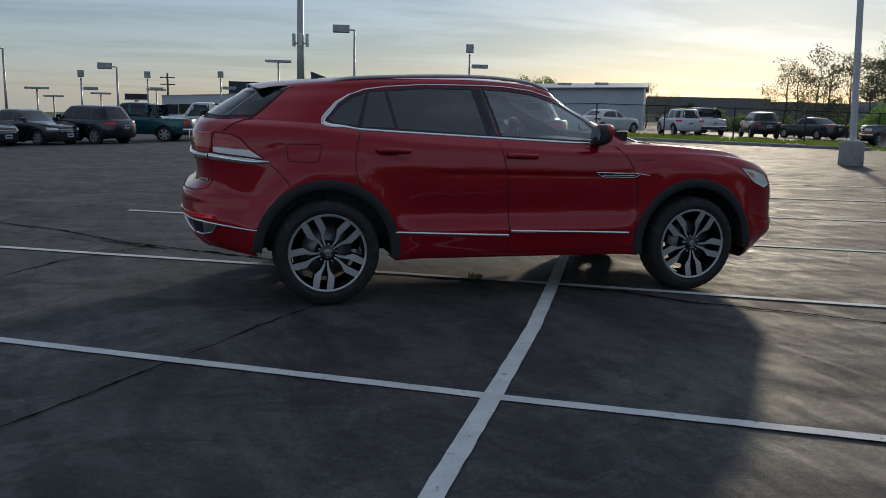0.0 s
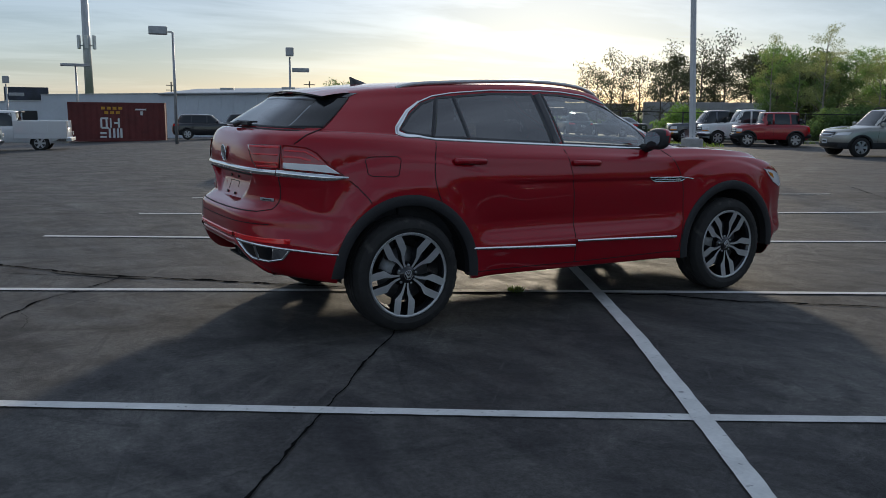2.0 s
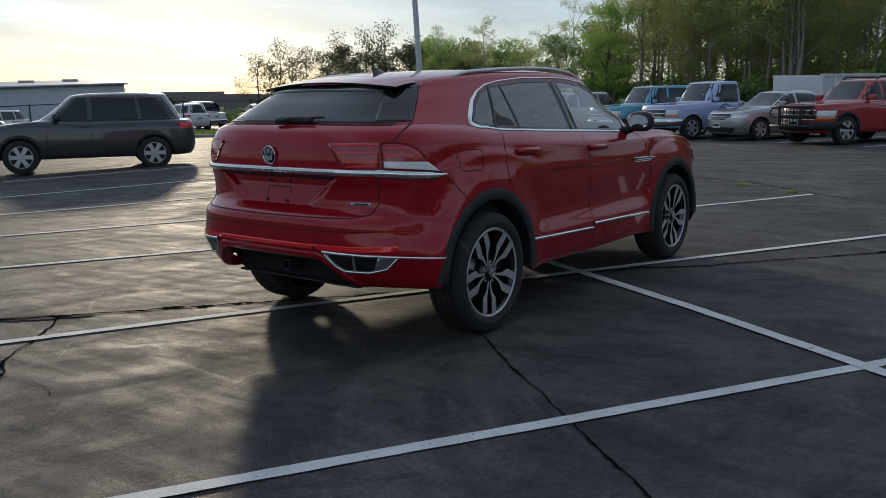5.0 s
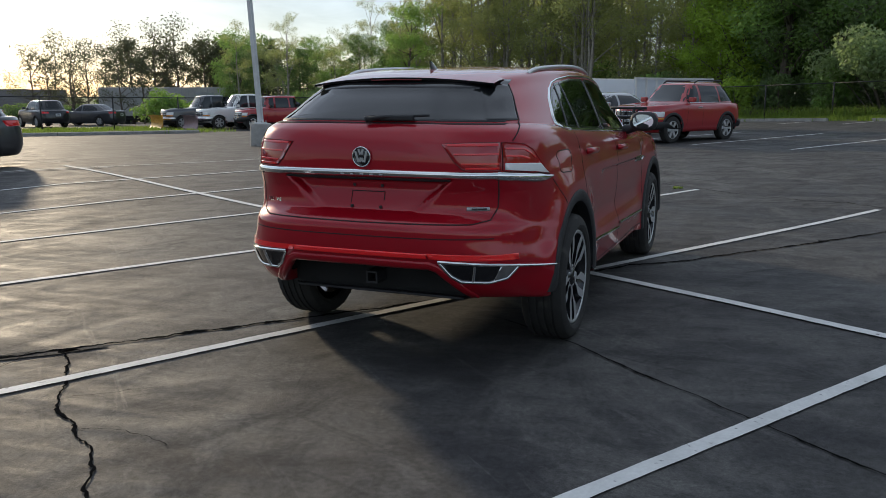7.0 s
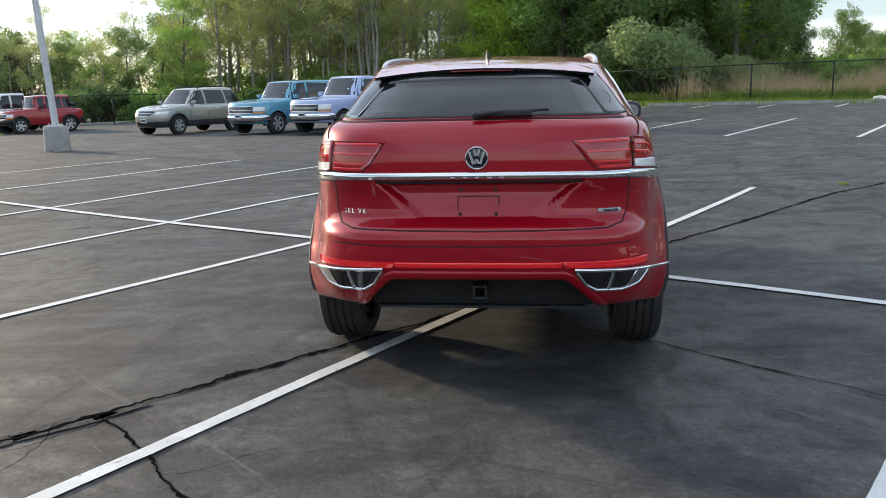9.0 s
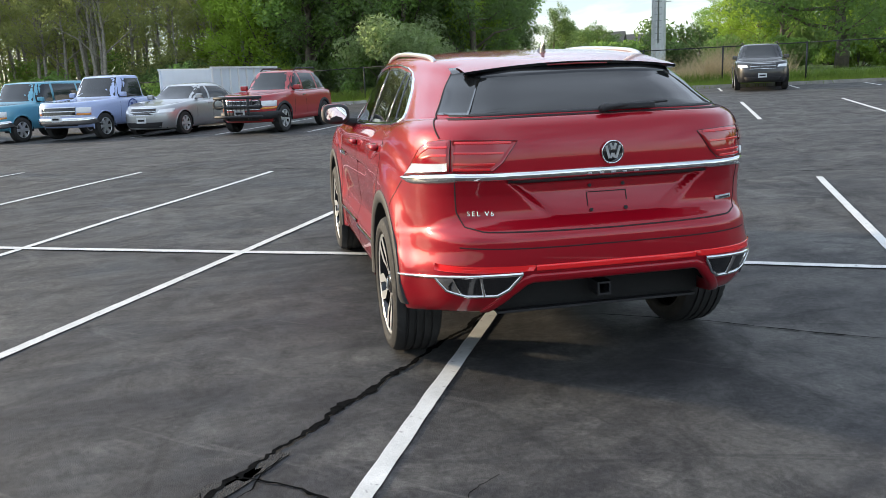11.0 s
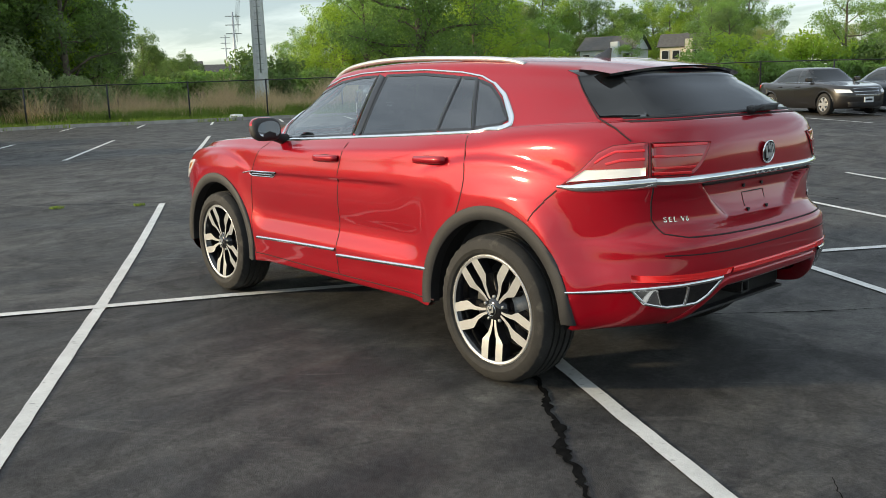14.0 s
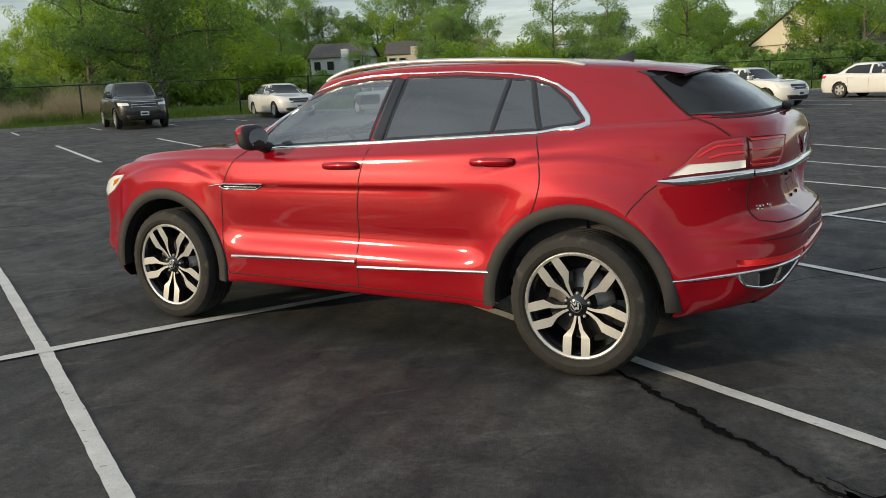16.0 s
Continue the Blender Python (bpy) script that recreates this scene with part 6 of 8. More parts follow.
def put_badge(parent, m, r, axis):
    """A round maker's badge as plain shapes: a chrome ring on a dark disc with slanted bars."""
    v, f = lathe([(0.001, -0.006), (r * 0.86, -0.006), (r * 0.88, -0.001)], 28, "y")
    turn = m @ Matrix.Rotation(radians(-90) if axis == "x" else 0, 4, "Z")
    disc = put("badge", mesh_of("badge", [turn @ Vector(p) for p in v], f, BLACK_GLOSS), parent, "round dark and chrome badge")
    v, f = lathe([(r * (0.95 + 0.07 * math.cos(a)), -0.004 - r * 0.09 * math.sin(a)) for a in np.linspace(0, 2 * math.pi, 7)[:-1]], 28, "y", True)
    holder = parent if parent.parent else disc
    put("badge_ring", mesh_of("badge_ring", [turn @ Vector(p) for p in v], f, CHROME), holder)
    for line in ([(-0.62, 0.55), (-0.30, -0.52)], [(-0.18, -0.50), (-0.04, -0.10)], [(0.04, -0.10), (0.18, -0.50)], [(0.30, -0.52), (0.62, 0.55)], [(-0.25, 0.75), (-0.06, 0.24)], [(0.06, 0.24), (0.25, 0.75)]):
        a, b = line
        d = Vector((b[0] - a[0], 0, b[1] - a[1])).normalized()
        s = Vector((-d.z, 0, d.x)) * 0.10 * r
        verts = [turn @ (Vector((p[0] * r, y, p[1] * r)) + q) for y in (-0.010, -0.004) for p, q in ((a, s), (a, -s), (b, -s), (b, s))]
        put("badge_bar", mesh_of("badge_bar", verts, [(0, 1, 2, 3), (0, 4, 5, 1), (1, 5, 6, 2), (2, 6, 7, 3), (3, 7, 4, 0)], ALLOY, False), holder)


TYRE_MESH = []


def big_wheel(parent, m):
    """A 21-inch wheel: treaded tyre, black barrel, five pairs of machined spokes, brake disc. Outboard is +y."""
    if not TYRE_MESH:
        R = HUB
        prof = [(0.284, -0.100), (0.289, -0.116), (0.298, -0.126), (0.318, -0.134), (0.345, -0.130), (0.368, -0.118), (0.379, -0.102)]
        tread = []
        for g in (-0.065, -0.022, 0.022, 0.065):
            tread += [(0.3845, g - 0.008), (0.376, g - 0.006), (0.376, g + 0.006), (0.3845, g + 0.008)]
        prof += tread + [(r, -h) for r, h in prof[::-1]]
        v, f = lathe(prof, 80, "y")
        tread_v, tread_f = v, f
        # shoulder blocks: every other sector steps in
        n = len(prof)
        for q in range(80):
            for k in (5, 6, n - 7, n - 6):
                if q % 2:
                    a, b, d = tread_v[q * n + k]
                    tread_v[q * n + k] = (a * 0.984, b, d * 0.984)
        TYRE_MESH.append(mesh_of("tyre", tread_v, tread_f, RUBBER, True, None, 25))
        rim = [(0.250, -0.10), (0.255, 0.02), (0.268, 0.085), (0.280, 0.100), (0.287, 0.112), (0.282, 0.120), (0.272, 0.113), (0.262, 0.098), (0.250, 0.06), (0.242, -0.10)]
        v, f = lathe(rim, 64, "y")
        TYRE_MESH.append(mesh_of("rim", v, f, BLACK_GLOSS, True, None, 40))
        v, f = lathe([(0.281, 0.1190), (0.274, 0.1188), (0.268, 0.113)], 64, "y")
        v2, f2 = lathe([(0.2875, 0.1135), (0.284, 0.1195), (0.281, 0.1195)], 64, "y")
        TYRE_MESH.append(mesh_of("rim_edge", *joined((v, f), (v2, f2)), ALLOY))
        v, f = lathe([(0.001, 0.03), (0.185, 0.03), (0.185, 0.0), (0.06, -0.02)], 40, "y")
        TYRE_MESH.append(mesh_of("brake_disc", v, f, DISC))
        v, f = lathe([(0.001, 0.108), (0.040, 0.106), (0.052, 0.098), (0.075, 0.080), (0.085, 0.05), (0.09, 0.0)], 32, "y")
        TYRE_MESH.append(mesh_of("hub", v, f, BLACK_GLOSS, True, None, 40))
        # one spoke arm: a machined face with a kink and a flared end, over a dark body
        def arm(sign):
            # inner edge and outer edge along the radius, in tangential metres
            stations = [(0.050, 0.003, 0.015, 0.094), (0.085, 0.006, 0.021, 0.097), (0.125, 0.014, 0.036, 0.101), (0.150, 0.023, 0.058, 0.104), (0.168, 0.026, 0.074, 0.107), (0.215, 0.026, 0.076, 0.112), (0.279, 0.028, 0.073, 0.117)]
            face, side = ([], []), ([], [])
            for r, a, b, h in stations:
                face[0].extend([(r, h, sign * a), (r, h, sign * b)])
                side[0].extend([(r, h - 0.0015, sign * a), (r, h - 0.0015, sign * b), (r, h - 0.05, sign * (a - 0.004)), (r, h - 0.05, sign * (b + 0.006))])
            n = len(stations)
            for i in range(n - 1):
                face[1].append((2 * i, 2 * i + 1, 2 * i + 3, 2 * i + 2))
                k = 4 * i
                side[1].extend([(k, k + 4, k + 6, k + 2), (k + 1, k + 3, k + 7, k + 5), (k + 2, k + 6, k + 7, k + 3)])
            return face, side
        (fa, sa), (fb, sb) = arm(1), arm(-1)
        TYRE_MESH.append(mesh_of("spoke", *joined(fa, fb), ALLOY, False))
        TYRE_MESH.append(mesh_of("spoke_body", *joined(sa, sb), BLACK_GLOSS, False))
        v, f = lathe([(0.001, 0.010), (0.008, 0.010), (0.009, 0.0)], 8, "y")
        TYRE_MESH.append(mesh_of("wheel_bolt", v, f, STEEL))
    tyre, rim, edge, disc, hub, spoke, spoke_body, bolt = TYRE_MESH
    w = put("wheel", rim, parent, "black and machined alloy wheel with a road tyre")
    w.matrix_basis = m
    for name, me in (("tyre", tyre), ("rim_edge", edge), ("brake_disc", disc), ("hub", hub)):
        put(name, me, w)
    for k in range(5):
        q = Matrix.Rotation(2 * math.pi * k / 5, 4, "Y")
        s = put("spoke", spoke, w)
        s.matrix_basis = q
        s = put("spoke_body", spoke_body, w)
        s.matrix_basis = q
        b = put("wheel_bolt", bolt, w)
        b.matrix_basis = q @ Matrix.Translation((0.066 * math.cos(0.63), 0.086, 0.066 * math.sin(0.63)))
    put_badge(w, Matrix.Translation((0, 0.108, 0)) @ Matrix.Rotation(math.pi, 4, "Z"), 0.032, "y")


build_suv()


# ---- parked vehicles ----
PAINTS = {}


def paint(name, colour, metal=0.4):
    if name not in PAINTS:
        PAINTS[name] = car_paint(name + " paint", colour, metal)
    return PAINTS[name]


WHEELS = {}


def small_wheel(parent, x, y, r, side, wide=0.21, steel=False):
    key = (round(r, 2), steel)
    if key not in WHEELS:
        w = wide / 2
        tyre = lathe([(r * 0.66, -w), (r * 0.80, -w * 1.05), (r * 0.94, -w), (r, -w * 0.8), (r, w * 0.8), (r * 0.94, w), (r * 0.80, w * 1.05), (r * 0.66, w), (r * 0.62, w * 0.4)], 36, "y")
        rim = lathe([(r * 0.62, w * 0.4), (r * 0.665, w * 0.96), (r * 0.63, w * 1.0), (r * 0.60, w * 0.8)], 36, "y")
        disc = lathe([(0.001, w * 0.35), (r * 0.62, w * 0.30)], 24, "y")
        spokes = []
        for k in range(6):
            a = math.pi * k / 3
            v = []
            for rr, hw, h in ((r * 0.10, 0.036, w * 0.92), (r * 0.64, 0.048, w * 0.9)):
                for s in (-1, 1):
                    v.append((rr * math.cos(a) - s * hw * math.sin(a), h, rr * math.sin(a) + s * hw * math.cos(a)))
                    v.append((rr * math.cos(a) - s * hw * math.sin(a), h - 0.05, rr * math.sin(a) + s * hw * math.cos(a)))
            spokes.append((v, [(0, 4, 6, 2), (0, 1, 5, 4), (2, 6, 7, 3)]))
        hub = lathe([(0.001, w * 0.97), (r * 0.14, w * 0.95), (r * 0.2, w * 0.6)], 16, "y")
        WHEELS[key] = (mesh_of("tyre", *tyre, RUBBER, True, None, 40), mesh_of("rim", *joined(rim, *spokes, hub), ALLOY, True, None, 30), mesh_of("wheel_disc", *disc, BLACK_TRIM))
    tyre, rim, disc = WHEELS[key]
    t = put("wheel", tyre, parent, "black tyre on a silver alloy wheel")
    t.matrix_basis = Matrix.Translation((x, y, r)) @ Matrix.Rotation(0 if side > 0 else math.pi, 4, "Z")
    put("rim", rim, t)
    put("wheel_disc", disc, t)


def vehicle(name, label, category, u, v, heading, paint_mat, length=4.7, width=1.84, height=1.47, wb=2.8, r=0.33, belt=0.92, hood=0.86, deck=0.98, cowl=0.78, ws_top=0.25, roof_rear=-1.25, glass_rear=-1.95, style="sedan", lower=None, clad=False, at=None, over_f=None, rails=False, plate=True, bluff=False, doors=4, bumper=None):
    """A parked vehicle in its own axes: front to +x. Body lofted through plan outlines, openings laid onto it."""
    x0, y0 = at if at else lot(u, v)
    ob = thing(name, label, category, at=pose(x0, y0, ground_z(x0, y0), 0, 0, heading))
    half = width / 2
    xf = wb / 2 + (over_f or 0.88)
    xr = xf - length
    low = 0.20 if style == "sedan" else 0.30
    if style in ("pickup", "jeep"):
        low = 0.38
    top = height
    hoodz = smooth_table([(xr - 0.1, deck), (glass_rear - 0.15, deck), (roof_rear, belt + 0.02), (0.0, belt), (cowl, hood + 0.06), (cowl + 0.3, hood + 0.04), (xf - 0.25, hood - (0.01 if bluff else 0.06)), (xf + 0.1, hood - (0.05 if bluff else 0.16))])
    boxy = style in ("jeep", "pickup", "box")
    n1, n2 = (14, 12) if boxy else (8, 7)
    mid_r = xr if style not in ("pickup",) else xr
    rows = [
        (xr + 0.30, n1, xf - 0.25, n2, half - 0.16, low, 0),
        (xr + 0.10, n1, xf - 0.08, n2, half - 0.06, low + 0.01, 0),
        (xr + 0.02, n1, xf - 0.01, n2, half - 0.02, low + 0.16, 0),
        (xr, n1, xf, n2, half - 0.005, low + 0.30, 0),
        (xr + 0.02, n1, xf - 0.01, n2, half - 0.01, lambda x: (low + 0.30) * 0.5 + hoodz(x) * 0.5, 0),
        (xr + 0.04, n1, xf - (0.02 if bluff else 0.05), n2, half - 0.015, lambda x: hoodz(x) - 0.14, 0),
        (xr + 0.07, n1, xf - (0.05 if bluff else 0.12), n2, half - 0.045, lambda x: hoodz(x) - 0.03, 0),
        (xr + 0.12, n1, xf - (0.11 if bluff else 0.22), n2, half - 0.085, hoodz, 0),
    ]
    rake = 0.10 if not boxy else 0.05
    crown = smooth_table([(glass_rear - 0.3, top - 0.10), (roof_rear, top - 0.015), ((roof_rear + ws_top) / 2, top), (ws_top, top - 0.03), (ws_top + 0.4, top - 0.14)])
    gb = max(glass_rear, xr + 0.14)
    steep = style in ("suv", "jeep", "wagon")
    rows += [
        (gb, 9 if not boxy else 14, cowl + 0.02, 5, half - 0.11, lambda x: hoodz(np.clip(x, xr, cowl)) + 0.02, 0),
        (gb + (roof_rear - gb) * 0.5, 8, cowl + (ws_top - cowl) * 0.5, 5, half - 0.11 - rake * 0.8, lambda x: (hoodz(np.clip(x, xr, cowl)) + crown(x)) / 2 + 0.02, 0),
        (gb + (roof_rear - gb) * 0.9, 8, cowl + (ws_top - cowl) * 0.92, 5, half - 0.11 - rake * 2.0, lambda x: crown(x) - 0.05, 0),
        (roof_rear - 0.02, 7, ws_top, 5, half - 0.11 - rake * 2.6, lambda x: crown(x) - 0.015, 0),
        (roof_rear + 0.1, 6, ws_top - 0.15, 5, half * 0.45, lambda x: crown(x) + 0.012, (roof_rear + ws_top) / 2),
        (roof_rear + 0.25, 5, ws_top - 0.3, 5, 0.0, lambda x: crown(x) + 0.02, (roof_rear + ws_top) / 2),
    ]
    grid = loft(rows, nth=72)
    verts, faces = shell(grid)
    skin = Skin(verts, faces)
    cen = verts[faces].mean(1)
    keep = np.ones(len(faces), bool)
    ra = r * 1.14
    for cx in (-wb / 2, wb / 2):
        rr = np.hypot(cen[:, 0] - cx, cen[:, 2] - r)
        keep &= ~((np.abs(cen[:, 1]) > half - 0.35) & ((rr < ra) | ((np.abs(cen[:, 0] - cx) < ra) & (cen[:, 2] < r))))
    ids = None
    mats = [paint_mat]
    if lower is not None:
        mats = [paint_mat, lower]
        ids = (cen[keep][:, 2] < low + 0.24).astype(int)
    put("body", mesh_of("body", verts, faces[keep], mats, True, ids), ob)
    part("underbody", box(((xf + xr) / 2, 0, low + 0.10), (length - 0.5, width - 0.5, 0.16), 0, 0.02), DARK, ob)
    for cx, s in itertools.product((-wb / 2, wb / 2), (-1, 1)):
        small_wheel(ob, cx, s * (half - 0.125), r, s)
        ring_v, ring_f, n = [], [], 20
        for i in range(n + 1):
            a = math.pi * (-0.05 + 1.1 * i / n)
            for q, yy in ((ra, half - 0.02), (ra + 0.005, half - 0.32), (0.1, half - 0.34)):
                ring_v.append((cx + q * math.cos(a), s * yy, r + q * math.sin(a)))
        for i in range(n):
            for k in range(2):
                ring_f.append((3 * i + k, 3 * i + k + 1, 3 * i + k + 4, 3 * i + k + 3))
        put("wheel_well", mesh_of("wheel_well", ring_v, ring_f, DARK), ob)
        line = [(cx + (ra + 0.02) * math.cos(a), r + (ra + 0.02) * math.sin(a)) for a in np.linspace(-0.1, math.pi + 0.1, 15)]
        v2, f2 = skin.strip("+y" if s > 0 else "-y", line, 0.075 if clad else 0.035, 0.006, 0.12, 0.008)
        put("arch_trim", mesh_of("arch_trim", v2, f2, BLACK_TRIM if clad else paint_mat), ob)
    # glass
    b0, t0 = belt + 0.055, top - 0.105
    pb = 0.02
    rear_x = roof_rear - 0.02 if steep else roof_rear + 0.05
    split = wb * 0.02 - 0.12
    panes = [[(cowl - 0.30, b0), (cowl - 0.32, b0 + 0.10), (ws_top + 0.05, t0), (split + 0.05, t0 + 0.02), (split + 0.05, b0)]]
    if style in ("pickup", "jeep") and roof_rear > -0.8:
        panes = [[(cowl - 0.30, b0), (cowl - 0.32, b0 + 0.10), (ws_top + 0.02, t0), (roof_rear + 0.18, t0), (roof_rear + 0.14, b0)]]
    elif style == "sedan":
        panes.append([(split - 0.05, b0), (split - 0.05, t0 + 0.02), (rear_x + 0.25, t0), (rear_x - 0.10, (b0 + t0) / 2 + 0.02), (rear_x - 0.20, b0 + 0.03)])
    else:
        c = -wb / 2 + 0.30
        panes.append([(split - 0.05, b0), (split - 0.05, t0 + 0.02), (c + 0.05, t0), (c, b0)])
        if xr < c - 0.6:
            panes.append([(c - 0.08, b0 + 0.01), (c - 0.03, t0), (rear_x + 0.12, t0), (max(rear_x - 0.15, xr + 0.22), b0 + 0.03)])
    for s, view in ((1, "+y"), (-1, "-y")):
        for p in panes:
            v2, f2 = skin.patch(view, p, 0.004, 0.10, 0.0, 4)
            put("side_window", mesh_of("side_window", v2, f2, GLASS_FAR), ob)
        v2, f2 = skin.strip(view, [(panes[0][0][0] + 0.03, b0 - 0.012), (panes[-1][-1][0] - 0.02, b0 - 0.005)], 0.014, 0.006, 0.1, 0.003)
        put("window_trim", mesh_of("window_trim", v2, f2, CHROME if style == "sedan" or rails else BLACK_TRIM), ob)
        gaps = [[(cowl - 0.20, b0 - 0.03), (cowl - 0.12, low + 0.20)], [(split, b0 - 0.02), (split, low + 0.16)]]
        if style != "pickup" and doors == 4:
            gaps.append([(-wb / 2 + 0.34, b0 - 0.02), (-wb / 2 + 0.38, low + 0.42)])
        for g in gaps:
            v2, f2 = skin.strip(view, g, 0.010, 0.002, 0.12)
            put("panel_gap", mesh_of("panel_gap", v2, f2, BLACK_SEAM), ob)
        for hx in ([split + 0.14] if doors == 2 or (style == "pickup" and roof_rear > -0.8) else [split + 0.14, -wb / 2 + 0.52]):
            h, _ = skin.at(view, hx, belt - 0.08)
            part("door_handle", box((hx, h.y + s * 0.015, belt - 0.08), (0.20, 0.03, 0.03), 0, 0.008), CHROME if rails else paint_mat, ob)
        h, _ = skin.at(view, cowl - 0.35, b0 + 0.02)
        part("door_mirror", box((cowl - 0.36, h.y + s * 0.12, b0 + 0.08), (0.12, 0.20, 0.14), 0, 0.035), paint_mat if style != "jeep" else BLACK_TRIM, ob)
        # lamps
        if bluff:
            v2, f2 = skin.patch("+x", [(s * half * 0.63, hood - 0.315), (s * half * 0.93, hood - 0.315), (s * half * 0.93, hood - 0.17), (s * half * 0.63, hood - 0.17)], 0.010, 0.08, 0.02)
            put("headlamp", mesh_of("headlamp", v2, f2, LAMP_CLEAR), ob)
            v2, f2 = skin.patch("+x", [(s * half * 0.63, hood - 0.39), (s * half * 0.93, hood - 0.39), (s * half * 0.93, hood - 0.33), (s * half * 0.63, hood - 0.33)], 0.010, 0.08, 0.02)
            put("turn_signal", mesh_of("turn_signal", v2, f2, LAMP_AMBER), ob)
        hz = hood - 0.20 if style != "jeep" else hood - 0.12
        fw = (0.42, 0.80) if not boxy else (0.50, 0.82)
        if bluff:
            fw = None
        v2, f2 = ([], []) if bluff else skin.patch("+x", [(s * half * fw[0] * 1.25, hz - 0.055), (s * half * fw[1] * 1.1, hz - 0.05), (s * half * fw[1] * 1.12, hz + 0.06), (s * half * fw[0] * 1.35, hz + 0.035)], 0.008, 0.08, 0.02)
        if not bluff:
            put("headlamp", mesh_of("headlamp", v2, f2, LAMP_CLEAR), ob)
        if boxy and not bluff:
            v2, f2 = skin.patch("+x", [(s * half * fw[0] * 1.25, hz - 0.115), (s * half * fw[1] * 1.1, hz - 0.11), (s * half * fw[1] * 1.1, hz - 0.065), (s * half * fw[0] * 1.25, hz - 0.065)], 0.008, 0.08, 0.02)
            put("turn_signal", mesh_of("turn_signal", v2, f2, LAMP_AMBER), ob)
        tz = deck - 0.13
        v2, f2 = skin.patch("-x", [(s * half * 0.55, tz - 0.05), (s * half * 0.90, tz - 0.06), (s * half * 0.90, tz + 0.06), (s * half * 0.60, tz + 0.05)] if not boxy else [(s * half * 0.78, tz - 0.18), (s * half * 0.93, tz - 0.18), (s * half * 0.93, tz + 0.06), (s * half * 0.78, tz + 0.06)], 0.008, 0.08, 0.02)
        put("tail_lamp", mesh_of("tail_lamp", v2, f2, LAMP_RED), ob)
        if rails:
            v2, f2 = tube([(roof_rear + 0.15, s * (half - 0.34), top - 0.01), (roof_rear + 0.25, s * (half - 0.33), top + 0.05), (ws_top - 0.35, s * (half - 0.33), top + 0.05), (ws_top - 0.2, s * (half - 0.34), top - 0.02)], 0.022, 6)
            put("roof_rail", mesh_of("roof_rail", v2, f2, BLACK_TRIM), ob)
    wz0, wz1 = hood + 0.10, top - 0.07
    v2, f2 = skin.patch("+x", [(-half * 0.76, wz0), (half * 0.76, wz0), (half * 0.62, wz1), (-half * 0.62, wz1)], 0.004, 0.12, 0.0, 4)
    put("windscreen", mesh_of("windscreen", v2, f2, GLASS_FAR), ob)
    rz0 = (deck if style == "sedan" else belt) + 0.06
    v2, f2 = skin.patch("-x", [(-half * 0.70, rz0), (half * 0.70, rz0), (half * 0.60, wz1 - 0.02), (-half * 0.60, wz1 - 0.02)], 0.004, 0.12, 0.0, 4)
    put("rear_window", mesh_of("rear_window", v2, f2, GLASS_FAR), ob)
    gz = hood - (0.28 if bluff else 0.22)
    gw, gh = (0.60, 0.115) if bluff else (0.46, 0.095)
    v2, f2 = skin.patch("+x", [(-half * gw, gz - gh), (half * gw, gz - gh), (half * gw * 1.02, gz + gh), (-half * gw * 1.02, gz + gh)], 0.006, 0.08, 0.02)
    grille = put("grille", mesh_of("grille", v2, f2, BLACK_GLOSS), ob, "dark grille with bright bars")
    for k in range(3):
        v2, f2 = skin.strip("+x", [(-half * gw, gz - gh + gh * k), (half * gw, gz - gh + gh * k)], 0.026 if bluff else 0.016, 0.010, 0.1, 0.004)
        put("grille_bar", mesh_of("grille_bar", v2, f2, CHROME), grille)
    v2, f2 = skin.patch("+x", [(-half * 0.6, low + 0.05), (half * 0.6, low + 0.05), (half * 0.66, low + 0.20), (-half * 0.66, low + 0.20)], 0.006, 0.1, 0.02)
    put("air_intake", mesh_of("air_intake", v2, f2, BLACK_TRIM), ob)
    if bumper is not None:
        for view, name2 in (("+x", "front_bumper"), ("-x", "rear_bumper")):
            v2, f2 = skin.strip(view, [(-half * 0.96, low + 0.20), (-half * 0.7, low + 0.19), (half * 0.7, low + 0.19), (half * 0.96, low + 0.20)], 0.20, 0.045, 0.08, 0.03, False, 0.10)
            put(name2, mesh_of(name2, v2, f2, bumper), ob, "deep steel bumper")
    if plate:
        for view, zz in (("+x", low + 0.26), ("-x", deck - 0.28)):
            h, _ = skin.at(view, 0.0, zz)
            s = 1 if view == "+x" else -1
            off = 0.085 if bumper is not None else 0.012
            p = part("number_plate", box((h.x + s * off, 0, zz), (0.02, 0.31, 0.16), 0, 0.004), PLATE, ob)
            part("plate_bar", box((h.x + s * (off + 0.012), 0, zz), (0.006, 0.22, 0.055), 0, 0), BLACK_SEAM, p)
    return ob, skin


def sedan(label, u, v, heading, mat, at=None, **k):
    args = dict(length=4.85, width=1.83, height=1.46, wb=2.80, r=0.33, belt=0.95, hood=0.92, deck=1.03, cowl=0.95, ws_top=0.18, roof_rear=-1.10, glass_rear=-1.85, style="sedan")
    args.update(k)
    return vehicle("sedan", label, "car", u, v, heading, mat, at=at, **args)


def suv(label, u, v, heading, mat, at=None, **k):
    args = dict(length=4.6, width=1.85, height=1.68, wb=2.70, r=0.36, belt=1.06, hood=1.04, deck=1.08, cowl=0.98, ws_top=0.30, roof_rear=-1.75, glass_rear=-2.12, style="suv", clad=True)
    args.update(k)
    return vehicle("suv", label, "car", u, v, heading, mat, at=at, **args)


